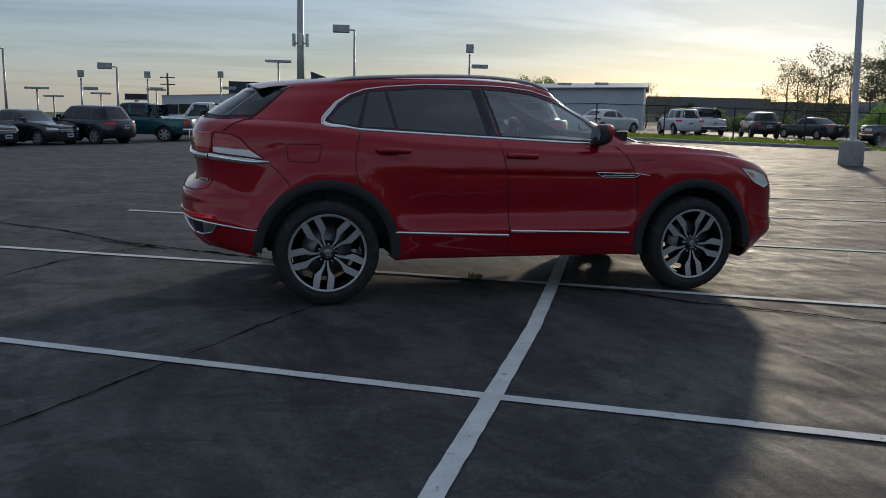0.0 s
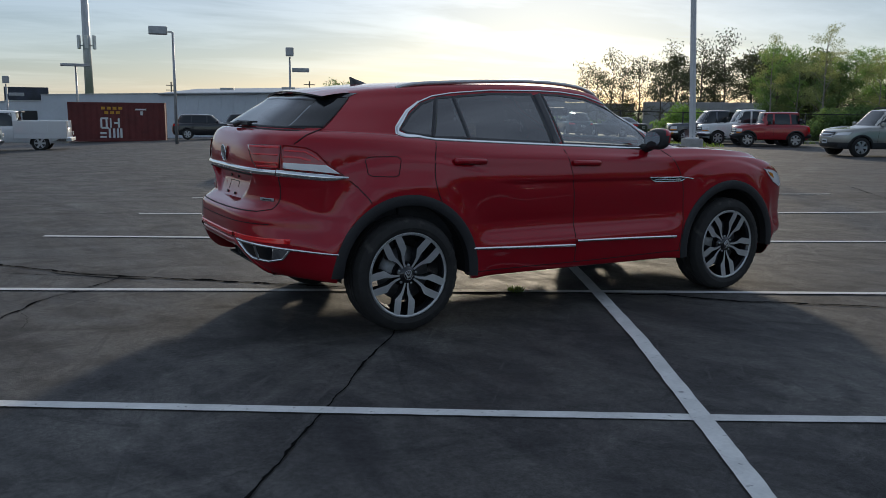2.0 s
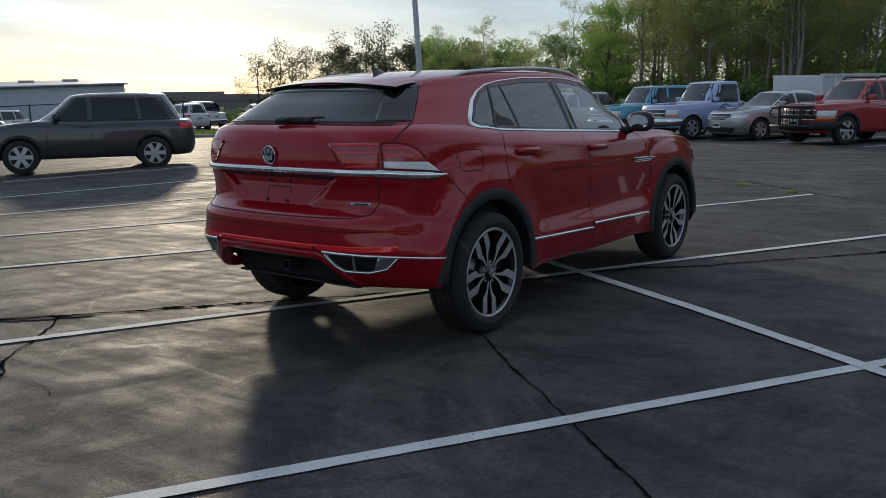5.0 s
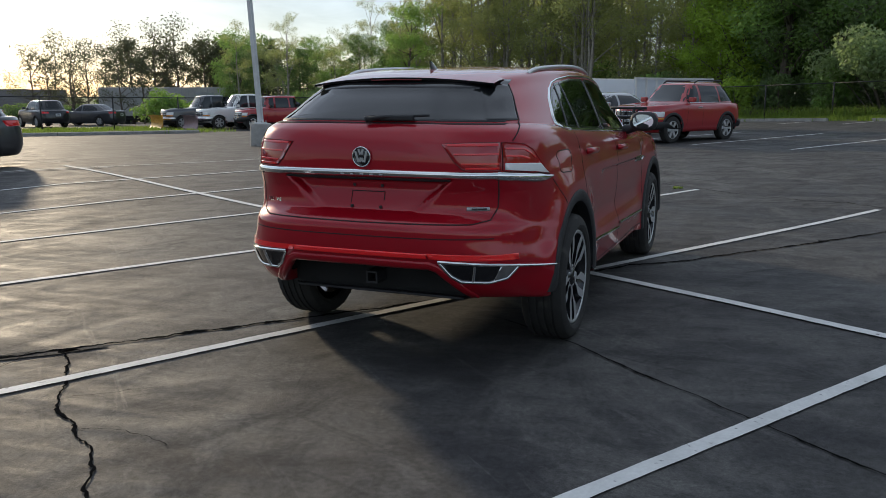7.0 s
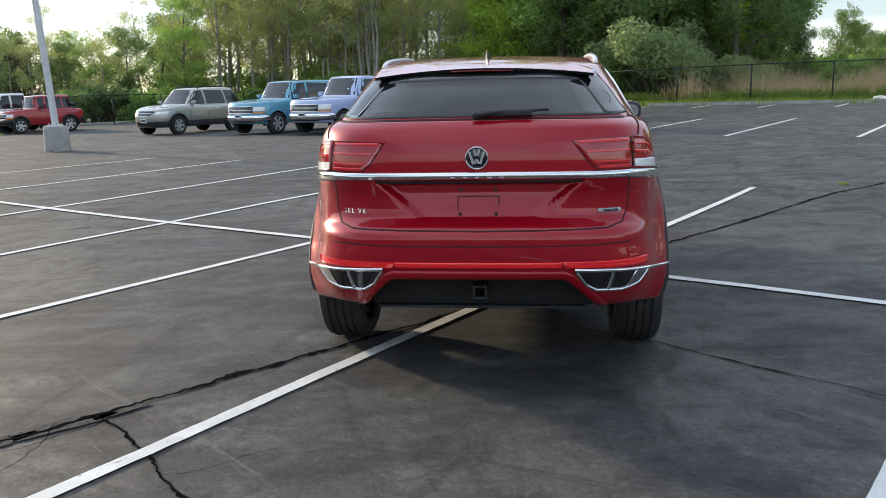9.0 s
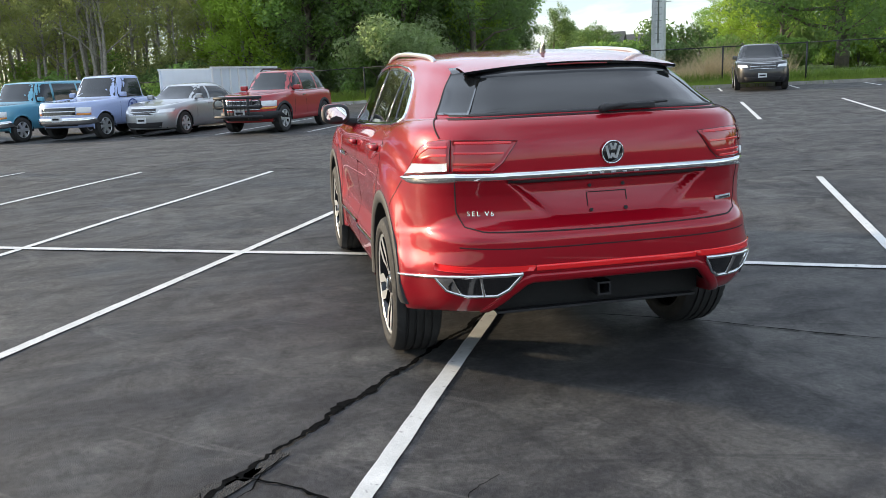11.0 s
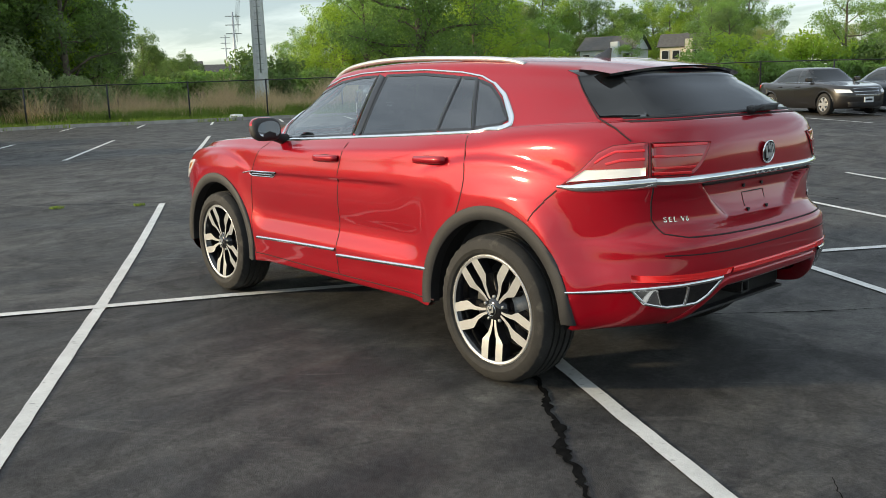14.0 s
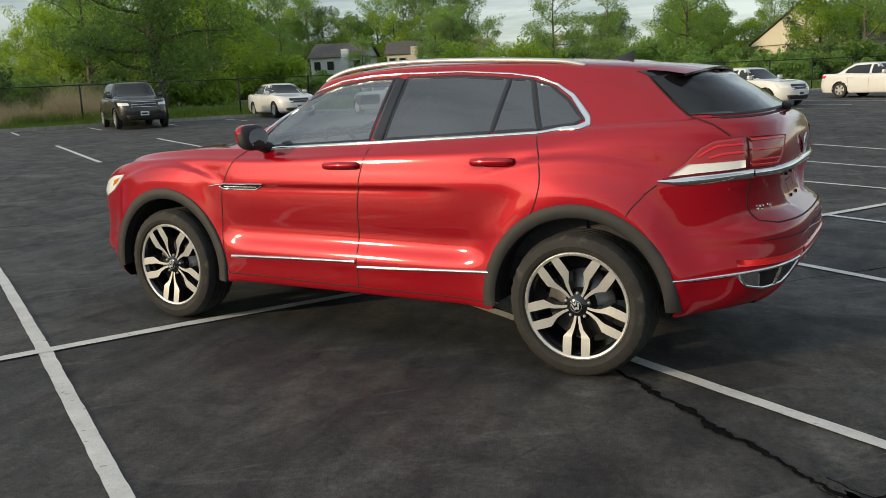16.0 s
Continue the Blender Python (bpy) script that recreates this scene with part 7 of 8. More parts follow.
def pickup(label, u, v, heading, mat, at=None, cab=-0.55, bed=True, **k):
    """A pickup: cab lofted with its wings, an open bed set behind it."""
    args = dict(length=5.4, width=1.95, height=1.78, wb=3.3, r=0.38, belt=1.15, hood=1.13, deck=1.13, cowl=0.95, ws_top=0.42, roof_rear=cab, glass_rear=cab - 0.12, style="pickup", clad=False, bluff=True, bumper=CHROME)
    args.update(k)
    return vehicle("pickup_truck", label, "truck", u, v, heading, mat, at=at, **args)


FACE_OUT, FACE_IN = 150.4, -29.6
P_SILVER, P_GREYSILVER = paint("silver", (0.42, 0.43, 0.44), 0.7), paint("champagne silver", (0.36, 0.35, 0.32), 0.7)
P_WHITE, P_BLACK = paint("white", (0.75, 0.75, 0.74), 0.0), paint("black", (0.012, 0.013, 0.016), 0.2)
P_CHARCOAL, P_NAVY = paint("charcoal", (0.060, 0.063, 0.070), 0.6), paint("dark navy", (0.010, 0.014, 0.026), 0.4)
P_TEAL, P_BLUE = paint("teal green", (0.006, 0.10, 0.12), 0.4), paint("light blue", (0.10, 0.34, 0.46), 0.2)
P_SKY, P_RED2 = paint("blue and white", (0.38, 0.46, 0.70), 0.1), paint("bright red", (0.36, 0.012, 0.018), 0.1)
P_BROWN, P_GREY = paint("deep brown-black", (0.020, 0.017, 0.016), 0.5), paint("graphite grey", (0.085, 0.09, 0.10), 0.7)

# the row facing the lane
suv("red two-door off-road SUV with a black brush guard and grey arches", 16.18, 10.33, FACE_OUT, P_RED2, length=4.45, width=1.75, height=1.68, wb=2.55, r=0.37, clad=True, rails=True, roof_rear=-1.55, glass_rear=-2.0, lower=None, bluff=True, doors=2, bumper=BLACK_TRIM, cowl=0.80, ws_top=0.16)
sedan("silver family sedan parked nose out", 16.92, 13.96, FACE_OUT, P_SILVER, wb=2.85)
painted = pickup("blue and white regular-cab pickup with a chrome bumper", 16.48, 16.42, FACE_OUT, P_SKY, length=5.3, height=1.86, wb=3.05)
DOOR_BLUE = material("dark blue door marking", (0.02, 0.05, 0.22), 0.4)
for s in (-1, 1):
    ring_v, ring_f = lathe([(0.20, 0.0), (0.24, 0.0)], 24, "y")
    bar_v = [(-0.05, 0, -0.14), (0.02, 0, -0.14), (0.10, 0, 0.12), (0.0, 0, 0.12)]
    hit_at, _ = painted[1].at("+y" if s > 0 else "-y", 0.22, 0.90)
    mark_v, mark_f = joined((ring_v, ring_f), (bar_v, [(0, 1, 2, 3)]))
    put("door_marking", mesh_of("door_marking", [(a + 0.22, hit_at.y + s * 0.012, c + 0.90) for a, b, c in mark_v], mark_f, DOOR_BLUE), painted[0], "round blue door marking")
pickup("sky blue pickup with a matching canopy", 16.35, 19.42, FACE_OUT, P_BLUE, cab=-2.2, height=1.84, wb=3.0, length=5.0, glass_rear=-2.3)
suv("silver-beige SUV with black roof bars", 15.79, 24.51, FACE_OUT + 6, P_GREYSILVER, length=4.9, width=1.9, height=1.74, wb=2.87, rails=True, roof_rear=-1.95, glass_rear=-2.35, lower=P_GREY)
vehicle("off_roader", "red short off-road jeep with a dark hard top", "car", 15.94, 36.38, FACE_OUT - 4, P_RED2, length=3.75, width=1.72, height=1.76, wb=2.37, r=0.37, belt=1.10, hood=1.08, deck=1.10, cowl=0.52, ws_top=0.35, roof_rear=-1.45, glass_rear=-1.50, style="jeep", clad=True, over_f=0.55, bluff=True, doors=2, bumper=BLACK_TRIM)
pickup("white pickup with a snow plough on its nose", 16.02, 39.77, FACE_OUT - 4, P_WHITE, height=1.92, wb=3.4, length=5.6, cab=-0.9)
pickup("grey work truck with a yellow snow plough", 15.03, 42.55, FACE_OUT - 4, P_GREY, height=1.9, wb=3.4, length=5.6, cab=-0.9)
# far side of the row
suv("black three-row SUV with chrome grille parked at the kerb", 30.80, -3.65, FACE_OUT, P_BLACK, length=5.03, width=1.98, height=1.78, wb=2.98, r=0.385, belt=1.12, hood=1.12, rails=True, roof_rear=-2.0, glass_rear=-2.35)
sedan("white luxury sedan facing the lane", 31.96, -10.37, FACE_OUT, P_WHITE, length=5.1, width=1.87, wb=2.84)
sedan("silver sedan seen from behind, parked nose in", 27.64, -13.66, FACE_IN, P_SILVER)
sedan("black sedan with a chrome grille", 18.81, -16.44, FACE_OUT, P_BROWN)
sedan("graphite sedan with a chrome grille", 18.09, -19.24, FACE_OUT, P_GREY)
sedan("white compact sedan with dark wheels", 17.44, -24.35, FACE_OUT, P_WHITE, length=4.7, wb=2.69)
sedan("white sedan with silver wheels", 16.78, -31.75, FACE_OUT, P_WHITE, length=4.9)
# towards the lower lot
suv("dark grey compact SUV with silver wheels", -2.97, 14.50, FACE_OUT, P_CHARCOAL, length=4.55, wb=2.70, r=0.36, roof_rear=-1.7, glass_rear=-2.05)
sedan("black compact sedan by the warehouse lane", 0, 0, 205, P_NAVY, at=(10.31, 33.64), length=4.6, wb=2.7)
suv("pale lilac SUV at the warehouse", 0, 0, 195, P_SILVER, at=(19.16, 50.06))
suv("black SUV parked side-on by the warehouse", 0, 0, -15, P_BLACK, at=(10.39, 52.53))
suv("dark SUV behind a shrub", 0, 0, -15, P_NAVY, at=(14.67, 56.04))
sedan("black sedan with a low nose", 0, 0, -38, P_BLACK, at=(-11.64, 31.19))
sedan("black sedan in the dealer row", 0, 0, -38, P_BLACK, at=(-9.55, 32.39))
suv("black crossover seen from behind", 0, 0, 142, P_NAVY, at=(-7.45, 33.30), height=1.66)
pickup("teal green pickup with a chrome rear bumper", 0, 0, 168, P_TEAL, at=(-5.65, 36.20), height=1.84, length=5.5, wb=3.3, cab=-0.95)
suv("white crossover seen from behind", 0, 0, 78, P_WHITE, at=(27.37, 41.77), length=4.3)
pickup("white crew-cab pickup parked beyond the fence", 0, 0, 75, P_WHITE, at=(32.14, 46.70), cab=-1.2, height=1.9, length=5.7, wb=3.6)
suv("black SUV seen from behind beyond the fence", 0, 0, 68, P_BLACK, at=(33.35, 41.72), length=4.8)
sedan("white hatchback beyond the verge", 0, 0, 20, P_WHITE, at=(22.22, 41.71), length=4.2)
sedan("dark low car beyond the fence", 0, 0, 100, P_CHARCOAL, at=(38.22, 42.77))
suv("silver pickup-like truck beyond the fence", 0, 0, 160, P_GREYSILVER, at=(49.65, 42.44), length=4.9)
suv("dark van standing past the fence", 0, 0, 160, P_BLACK, at=(51.67, 31.08), length=5.0, height=1.9)


def utility_truck():
    ob, skin = pickup("white utility truck with a service body", 0, 0, 168, P_WHITE, at=(-2.5, 40.0), height=1.90, length=5.6, wb=3.4, cab=-0.7)
    for s in (-1, 1):
        part("service_box", box((-1.75, s * 0.78, 1.02), (2.35, 0.46, 0.85), 0, 0.02), P_WHITE, ob, "white steel tool locker")
        for k in range(3):
            part("locker_door", box((-2.55 + 0.8 * k, s * 1.016, 1.12), (0.66, 0.012, 0.55), 0, 0.004), P_WHITE, ob)
    part("rear_bumper", box((-2.98, 0, 0.55), (0.25, 1.9, 0.16), 0, 0.02), STEEL, ob)
    v2, f2 = tube([(-0.85, -0.7, 1.85), (-0.85, 0.7, 1.85)], 0.04, 6)
    put("cab_bar", mesh_of("cab_bar", v2, f2, BLACK_TRIM), ob)


utility_truck()


def plough(u, v, mat, label):
    x, y = lot(u, v)
    g = ground_z(x, y)
    p = thing("snow_plough", label, "snow plough", at=pose(x, y, g, 0, 0, FACE_OUT - 4))
    verts, faces = [], []
    n = 8
    for i in range(n + 1):
        a = radians(-60 + 120 * i / n)
        for s in (-1, 1):
            verts.append((0.25 - 0.35 * math.cos(a), s * 1.2, 0.42 + 0.42 * math.sin(a)))
    for i in range(n):
        faces.append((2 * i, 2 * i + 1, 2 * i + 3, 2 * i + 2))
    put("blade", mesh_of("blade", verts, faces, mat), p)
    for s in (-0.8, 0, 0.8):
        part("blade_rib", box((-0.15, s, 0.42), (0.12, 0.05, 0.75), 0, 0), mat, p)
    part("push_frame", box((-0.5, 0, 0.30), (0.8, 0.5, 0.12), 0, 0.02), BLACK_TRIM, p)


plough(12.86, 39.73, material("worn plough steel", (0.30, 0.22, 0.24), 0.5, 0.6, vary=0.2, scale=4), "worn steel snow plough blade")
plough(11.97, 42.51, YELLOW_PAINT, "yellow snow plough blade")


def brush_guard():
    x, y = lot(13.89, 10.32)
    g = thing("brush_guard", "black tubular brush guard on the red off-road SUV", "brush guard", at=pose(x, y, ground_z(x, y), 0, 0, FACE_OUT))
    for s in (-1, 1):
        v2, f2 = tube([(0.02, s * 0.34, 0.42), (0.10, s * 0.34, 0.60), (0.10, s * 0.36, 0.95), (0.02, s * 0.36, 1.02)], 0.042, 8)
        put("upright", mesh_of("upright", v2, f2, BLACK_TRIM), g)
    for s in (-1, 1):
        ring = [(0.06, s * (0.56 + 0.15 * math.cos(a)), 0.84 + 0.13 * math.sin(a)) for a in np.linspace(0, 2 * math.pi, 15)]
        v2, f2 = tube(ring, 0.022, 6, False)
        put("lamp_guard", mesh_of("lamp_guard", v2, f2, BLACK_TRIM), g)
    for k in range(5):
        v2, f2 = tube([(0.09, -0.24 + 0.12 * k, 0.52), (0.09, -0.24 + 0.12 * k, 0.99)], 0.012, 6)
        put("guard_rod", mesh_of("guard_rod", v2, f2, BLACK_TRIM), g)
    for z in (0.50, 0.76, 1.0):
        v2, f2 = tube([(0.02, -0.72, z), (0.10, -0.36, z), (0.10, 0.36, z), (0.02, 0.72, z)], 0.038, 8)
        put("crossbar", mesh_of("crossbar", v2, f2, BLACK_TRIM), g)


brush_guard()
# pale slatted livestock body standing behind the pickups
xs, ys = lot(21.82, 15.65)
rack = thing("cargo_trailer", "white slatted cargo trailer body", "trailer", at=pose(xs, ys, ground_z(xs, ys), 0, 0, FACE_OUT))
part("side_panel", box((0, -1.0, 1.35), (4.6, 0.06, 1.15), 0, 0), WALL_WHITE, rack)
part("side_panel", box((0, 1.0, 1.35), (4.6, 0.06, 1.15), 0, 0), WALL_WHITE, rack)
part("floor", box((0, 0, 0.72), (4.6, 2.0, 0.12), 0, 0.01), STEEL, rack)
for k in range(9):
    for s in (-1, 1):
        part("slat", box((-2.28 + 0.57 * k, s * 1.05, 1.35), (0.06, 0.05, 1.2), 0, 0), WHITE_PAINT, rack)
part("top_rail", box((0, -1.05, 1.95), (4.7, 0.07, 0.07), 0, 0), WHITE_PAINT, rack)
part("top_rail", box((0, 1.05, 1.95), (4.7, 0.07, 0.07), 0, 0), WHITE_PAINT, rack)
for s in (-1, 1):
    small_wheel(rack, 0.0, s * 0.95, 0.36, s)


# ---- trees, shrubs, reeds, grass ----
def leaf_cloud(rnd, clumps, count, size, flat=0.75):
    """Many small leaf sprays, set round clump centres: (centre, radius)."""
    vol = [r ** 2.2 for _, r in clumps]
    tot = sum(vol)
    verts, faces = [], []
    for (c, r), w in zip(clumps, vol):
        for _ in range(max(3, int(count * w / tot))):
            d = Vector((rnd.gauss(0, 1), rnd.gauss(0, 1), rnd.gauss(0, 1))).normalized() * r * rnd.random() ** 0.45
            d.z *= flat
            p = Vector(c) + d
            n = (d.normalized() * 0.6 + Vector((rnd.gauss(0, 0.7), rnd.gauss(0, 0.7), rnd.gauss(0.3, 0.7)))).normalized()
            a = n.orthogonal().normalized()
            a = (Matrix.Rotation(rnd.uniform(0, 6.28), 3, n) @ a)
            b = n.cross(a)
            s = size * rnd.uniform(0.55, 1.25)
            k = len(verts)
            verts += [p - a * s, p + b * s * 0.42 - a * s * 0.1, p + a * s, p - b * s * 0.42 + a * s * 0.1]
            faces.append((k, k + 1, k + 2, k + 3))
    return verts, faces


def tree_meshes(seed, height, spread, leaves, size, leaf_mat, bark, trunk_r=0.16, low=0.25, sparse=False, limbs=9):
    rnd = random.Random(seed)
    pieces, clumps = [], []
    lean = Vector((rnd.uniform(-0.04, 0.04), rnd.uniform(-0.04, 0.04), 1))
    stem = [Vector((0, 0, -0.3))]
    for k in range(1, 7):
        stem.append(Vector((lean.x * height * k / 6 + rnd.uniform(-0.12, 0.12), lean.y * height * k / 6 + rnd.uniform(-0.12, 0.12), height * 0.86 * k / 6)))
    pieces.append(tube(stem, [trunk_r * (1.25 - 1.08 * k / 6) for k in range(7)], 7))
    for i in range(limbs):
        f = low + (0.95 - low) * (i + rnd.random() * 0.6) / limbs
        z = height * 0.86 * f
        k = min(5, int(f * 6))
        base = stem[k].lerp(stem[k + 1], f * 6 - k)
        a = 2.4 * i + rnd.uniform(-0.5, 0.5)
        reach = spread * (1.0 - 0.55 * abs(f - 0.45) * 1.6) * rnd.uniform(0.65, 1.1)
        tip = base + Vector((math.cos(a) * reach, math.sin(a) * reach, height * rnd.uniform(0.05, 0.22)))
        bend = base.lerp(tip, 0.5) + Vector((0, 0, -0.03 * height if rnd.random() < 0.5 else 0.03 * height))
        r0 = trunk_r * (0.55 - 0.35 * f)
        pieces.append(tube([base, bend, tip], [r0, r0 * 0.65, r0 * 0.2], 5))
        for _ in range(3):
            q = bend.lerp(tip, rnd.uniform(0.1, 1.0))
            e = q + Vector((rnd.uniform(-1, 1), rnd.uniform(-1, 1), rnd.uniform(0.1, 1.0))) * spread * 0.32
            pieces.append(tube([q, e], [r0 * 0.3, r0 * 0.08], 4, False))
            clumps.append((e, spread * rnd.uniform(0.16, 0.34)))
        clumps.append((tip, spread * rnd.uniform(0.22, 0.42)))
        if not sparse:
            clumps.append((base.lerp(tip, 0.55), spread * rnd.uniform(0.22, 0.40)))
    clumps.append((stem[-1] + Vector((0, 0, 0.04 * height)), spread * 0.32))
    return mesh_of("trunk", *joined(*pieces), bark), mesh_of("crown", *leaf_cloud(rnd, clumps, leaves, size), leaf_mat, False)


def pine_meshes(seed, height):
    """A tall pine with tiers of level boughs and gaps of sky between them."""
    rnd = random.Random(seed)
    pieces, clumps = [tube([(0, 0, -0.3), (0.1, 0.05, height * 0.5), (0, 0.1, height)], [0.22, 0.14, 0.03], 7)], []
    for tier in range(14):
        f = 0.26 + 0.72 * tier / 13 + rnd.uniform(-0.02, 0.02)
        for q in range(5):
            a = 1.26 * q + tier * 0.7 + rnd.uniform(-0.25, 0.25)
            reach = (1.08 - f) * height * 0.36 * rnd.uniform(0.7, 1.15)
            base, tip = Vector((0, 0, f * height)), Vector((math.cos(a) * reach, math.sin(a) * reach, f * height + 0.12 * reach))
            pieces.append(tube([base, tip], [0.05, 0.012], 4))
            clumps += [(base.lerp(tip, g), 0.16 + 0.20 * reach * 0.5) for g in (0.45, 0.7, 0.95)]
    clumps.append((Vector((0, 0.1, height)), 0.3))
    return mesh_of("trunk", *joined(*pieces), BARK), mesh_of("crown", *leaf_cloud(rnd, clumps, 4200, 0.13, 0.35), LEAF_BACKLIT, False)


TREES = {
    "spring": [tree_meshes(s, 11.0, 3.6, 8200, 0.145, LEAF_SPRING, BARK, 0.20, 0.12, limbs=12) for s in (1, 2, 3)],
    "mid": [tree_meshes(s, 13.0, 3.8, 8600, 0.15, LEAF_MID, BARK, 0.22, 0.10, limbs=13) for s in (4, 5, 6)],
    "dark": [tree_meshes(s, 12.0, 3.4, 7600, 0.155, LEAF_DARK, BARK, 0.22, 0.08, limbs=13) for s in (7, 8)],
    "sparse": [tree_meshes(s, 11.0, 3.2, 3600, 0.125, LEAF_OLIVE, BARK_PALE, 0.13, 0.30, True, 10) for s in (9, 10, 11)],
    "bare": [tree_meshes(s, 15.0, 2.4, 1900, 0.11, LEAF_OLIVE, BARK_PALE, 0.13, 0.35, True, 11) for s in (12, 13)],
    "round": [tree_meshes(21, 7.5, 3.6, 7500, 0.15, LEAF_DARK, BARK, 0.20, 0.25, limbs=14)],
    # skyline kinds, with the leaf colour darkened to stand as silhouettes
    "thin": [tree_meshes(s, 11.0, 3.4, 1500, 0.15, LEAF_BACKLIT, BARK, 0.15, 0.22, True, 15) for s in (31, 32, 33)],
    "dull": [tree_meshes(s, 12.0, 3.3, 7000, 0.16, LEAF_BACKLIT, BARK, 0.22, 0.08, limbs=13) for s in (34, 35)],
    "pine": [pine_meshes(36, 11.5)],
    "oak": [tree_meshes(22, 13.5, 6.5, 17000, 0.18, LEAF_OAK, BARK, 0.42, 0.16, limbs=17)],
}
TREE_LABEL = {"thin": "slim tree with few small leaves against the sky", "dull": "dense tree past the trailers, its leaves darkened as backlit", "pine": "tall dark pine with level tiers of boughs", "spring": "bright spring-green leafy tree at the wood's edge", "mid": "full green deciduous tree in the wood", "dark": "dark green dense tree", "sparse": "slender tree with sparse young leaves", "bare": "tall thin tree, almost bare, with pale bark", "round": "round dense dark green tree", "oak": "broad old oak with heavy limbs and a full crown"}
PICK = random.Random(5)


def plant(kind, x, y, scale=1.0, z=None):
    trunk, crown = TREES[kind][PICK.randrange(len(TREES[kind]))]
    g = ground_z(x, y) if z is None else z
    t = thing("tree", TREE_LABEL[kind], "tree", "trees", at=pose(x, y, g, 0, 0, PICK.uniform(0, 360)) @ Matrix.Diagonal((scale, scale, scale * PICK.uniform(0.92, 1.1), 1)))
    put("trunk", trunk, t)
    put("crown", crown, t)


def polar(ex, ey, az, d):
    return ex + d * math.cos(radians(az)), ey + d * math.sin(radians(az))


# the wood past the fence, thick in front of the parked row
for k in range(150):
    v = PICK.uniform(6.0, 66.0)
    depth = PICK.random()
    u = 40.5 + 24 * depth ** 1.3 + max(0, v - 45) * 0.2
    if v < 12 and u < 46:
        continue
    x, y = lot(u, v)
    if math.degrees(math.atan2(y - 4.05, x + 4.1)) < -18.5:
        continue
    if v > 28 and PICK.random() < 0.08:
        continue
    x, y = lot(u, v)
    if v > 46:
        kind = PICK.choice(("sparse", "sparse", "bare", "bare", "sparse"))
    elif v > 30:
        kind = PICK.choice(("bare", "sparse", "sparse", "sparse", "bare", "bare"))
    elif v > 22:
        kind = PICK.choice(("spring", "spring", "mid", "bare"))
    else:
        kind = PICK.choice(("mid", "dark", "mid", "dark", "spring"))
    plant(kind, x, y, PICK.uniform(0.75, 1.15))
# slim bare stems through the thick of it
for k in range(46):
    x, y = lot(41 + 14 * PICK.random(), PICK.uniform(20.0, 62.0))
    plant("bare", x, y, PICK.uniform(0.85, 1.2))
# the thinner end of the wood
for k in range(34):
    az = PICK.uniform(22.5, 35.5)
    tall = 1.0 if az < 26 else 0.78
    plant(PICK.choice(("bare", "sparse", "mid", "dark", "sparse", "bare")), *polar(-6.5, -0.2, az, PICK.uniform(66, 96)), tall * PICK.uniform(0.62, 0.85))
# sparse trees against the bright sky, past the trailers
for az, d, kind, s in ((48.3, 88, "thin", 0.76), (46.0, 95, "thin", 0.85), (44.0, 96, "thin", 0.81), (42.5, 92, "dull", 0.81), (41.2, 96, "thin", 1.05), (39.5, 98, "thin", 1.02), (38.0, 96, "dull", 0.85), (36.8, 92, "dull", 0.76), (35.2, 95, "round", 1.28), (34.0, 90, "dull", 0.67), (33.6, 93, "pine", 0.74), (33.2, 90, "thin", 0.73)):
    plant(kind, *polar(-6.49, -2.08, az, d), s)
for az, d, kind, s in ((67.9, 120, "round", 1.0), (64.6, 105, "thin", 0.42), (62.4, 100, "thin", 0.5), (60.8, 100, "thin", 0.56), (59.3, 102, "thin", 0.5), (51.6, 84, "thin", 0.62), (50.2, 86, "thin", 0.55), (47.4, 84, "thin", 0.62), (46.2, 84, "thin", 0.6), (79.5, 140, "round", 0.45), (81.8, 150, "round", 0.4), (77.0, 150, "thin", 0.4), (58.0, 84, "dull", 0.30)):
    plant(kind, *polar(-2.33, -6.91, az, d), s)
for az, d, kind, s in ((47.0, 99, "thin", 0.85), (45.0, 100, "thin", 0.85), (43.2, 99, "thin", 0.9), (40.3, 100, "dull", 0.8), (37.4, 100, "dull", 0.8), (36.0, 98, "thin", 0.95)):
    plant(kind, *polar(-6.49, -2.08, az, d), s)
def before_houses(az, room):
    """Whether a bearing runs through the gap that leaves the two houses in view."""
    return min(abs(az + 52.4), abs(az + 56.4)) < 1.7 + room


# bank past the open gap and the far hedge line
for k in range(24):
    az = -33.5 - PICK.random() * 12
    plant(PICK.choice(("spring", "mid", "spring")), *polar(-4.1, 4.05, az, PICK.uniform(70, 120)), PICK.uniform(0.72, 1.0))
for k in range(17):
    kind = PICK.choice(("mid", "spring", "mid", "dark"))
    plant(kind, *polar(-3.03, 4.8, -46.5 - 0.93 * k, 137 + 14 * PICK.random()), PICK.uniform(0.95, 1.3))
for az, d, s in ((-54.5, 112, 0.50), (-49.2, 104, 0.72), (-59.6, 106, 0.80), (-50.2, 108, 0.45)):
    plant("mid", *polar(-3.03, 4.8, az, d), s)
plant("oak", *polar(-3.03, 4.8, -41.5, 62), 0.92)
for az, d, kind, s in ((-22.4, 96, "dark", 0.50), (-23.6, 100, "round", 0.62), (-24.9, 104, "dark", 0.42), (-26.0, 104, "round", 0.42), (-31.0, 120, "mid", 0.55), (-32.0, 105, "mid", 0.62), (-33.0, 92, "spring", 0.66)):
    plant(kind, *polar(-4.1, 4.05, az, d), s)
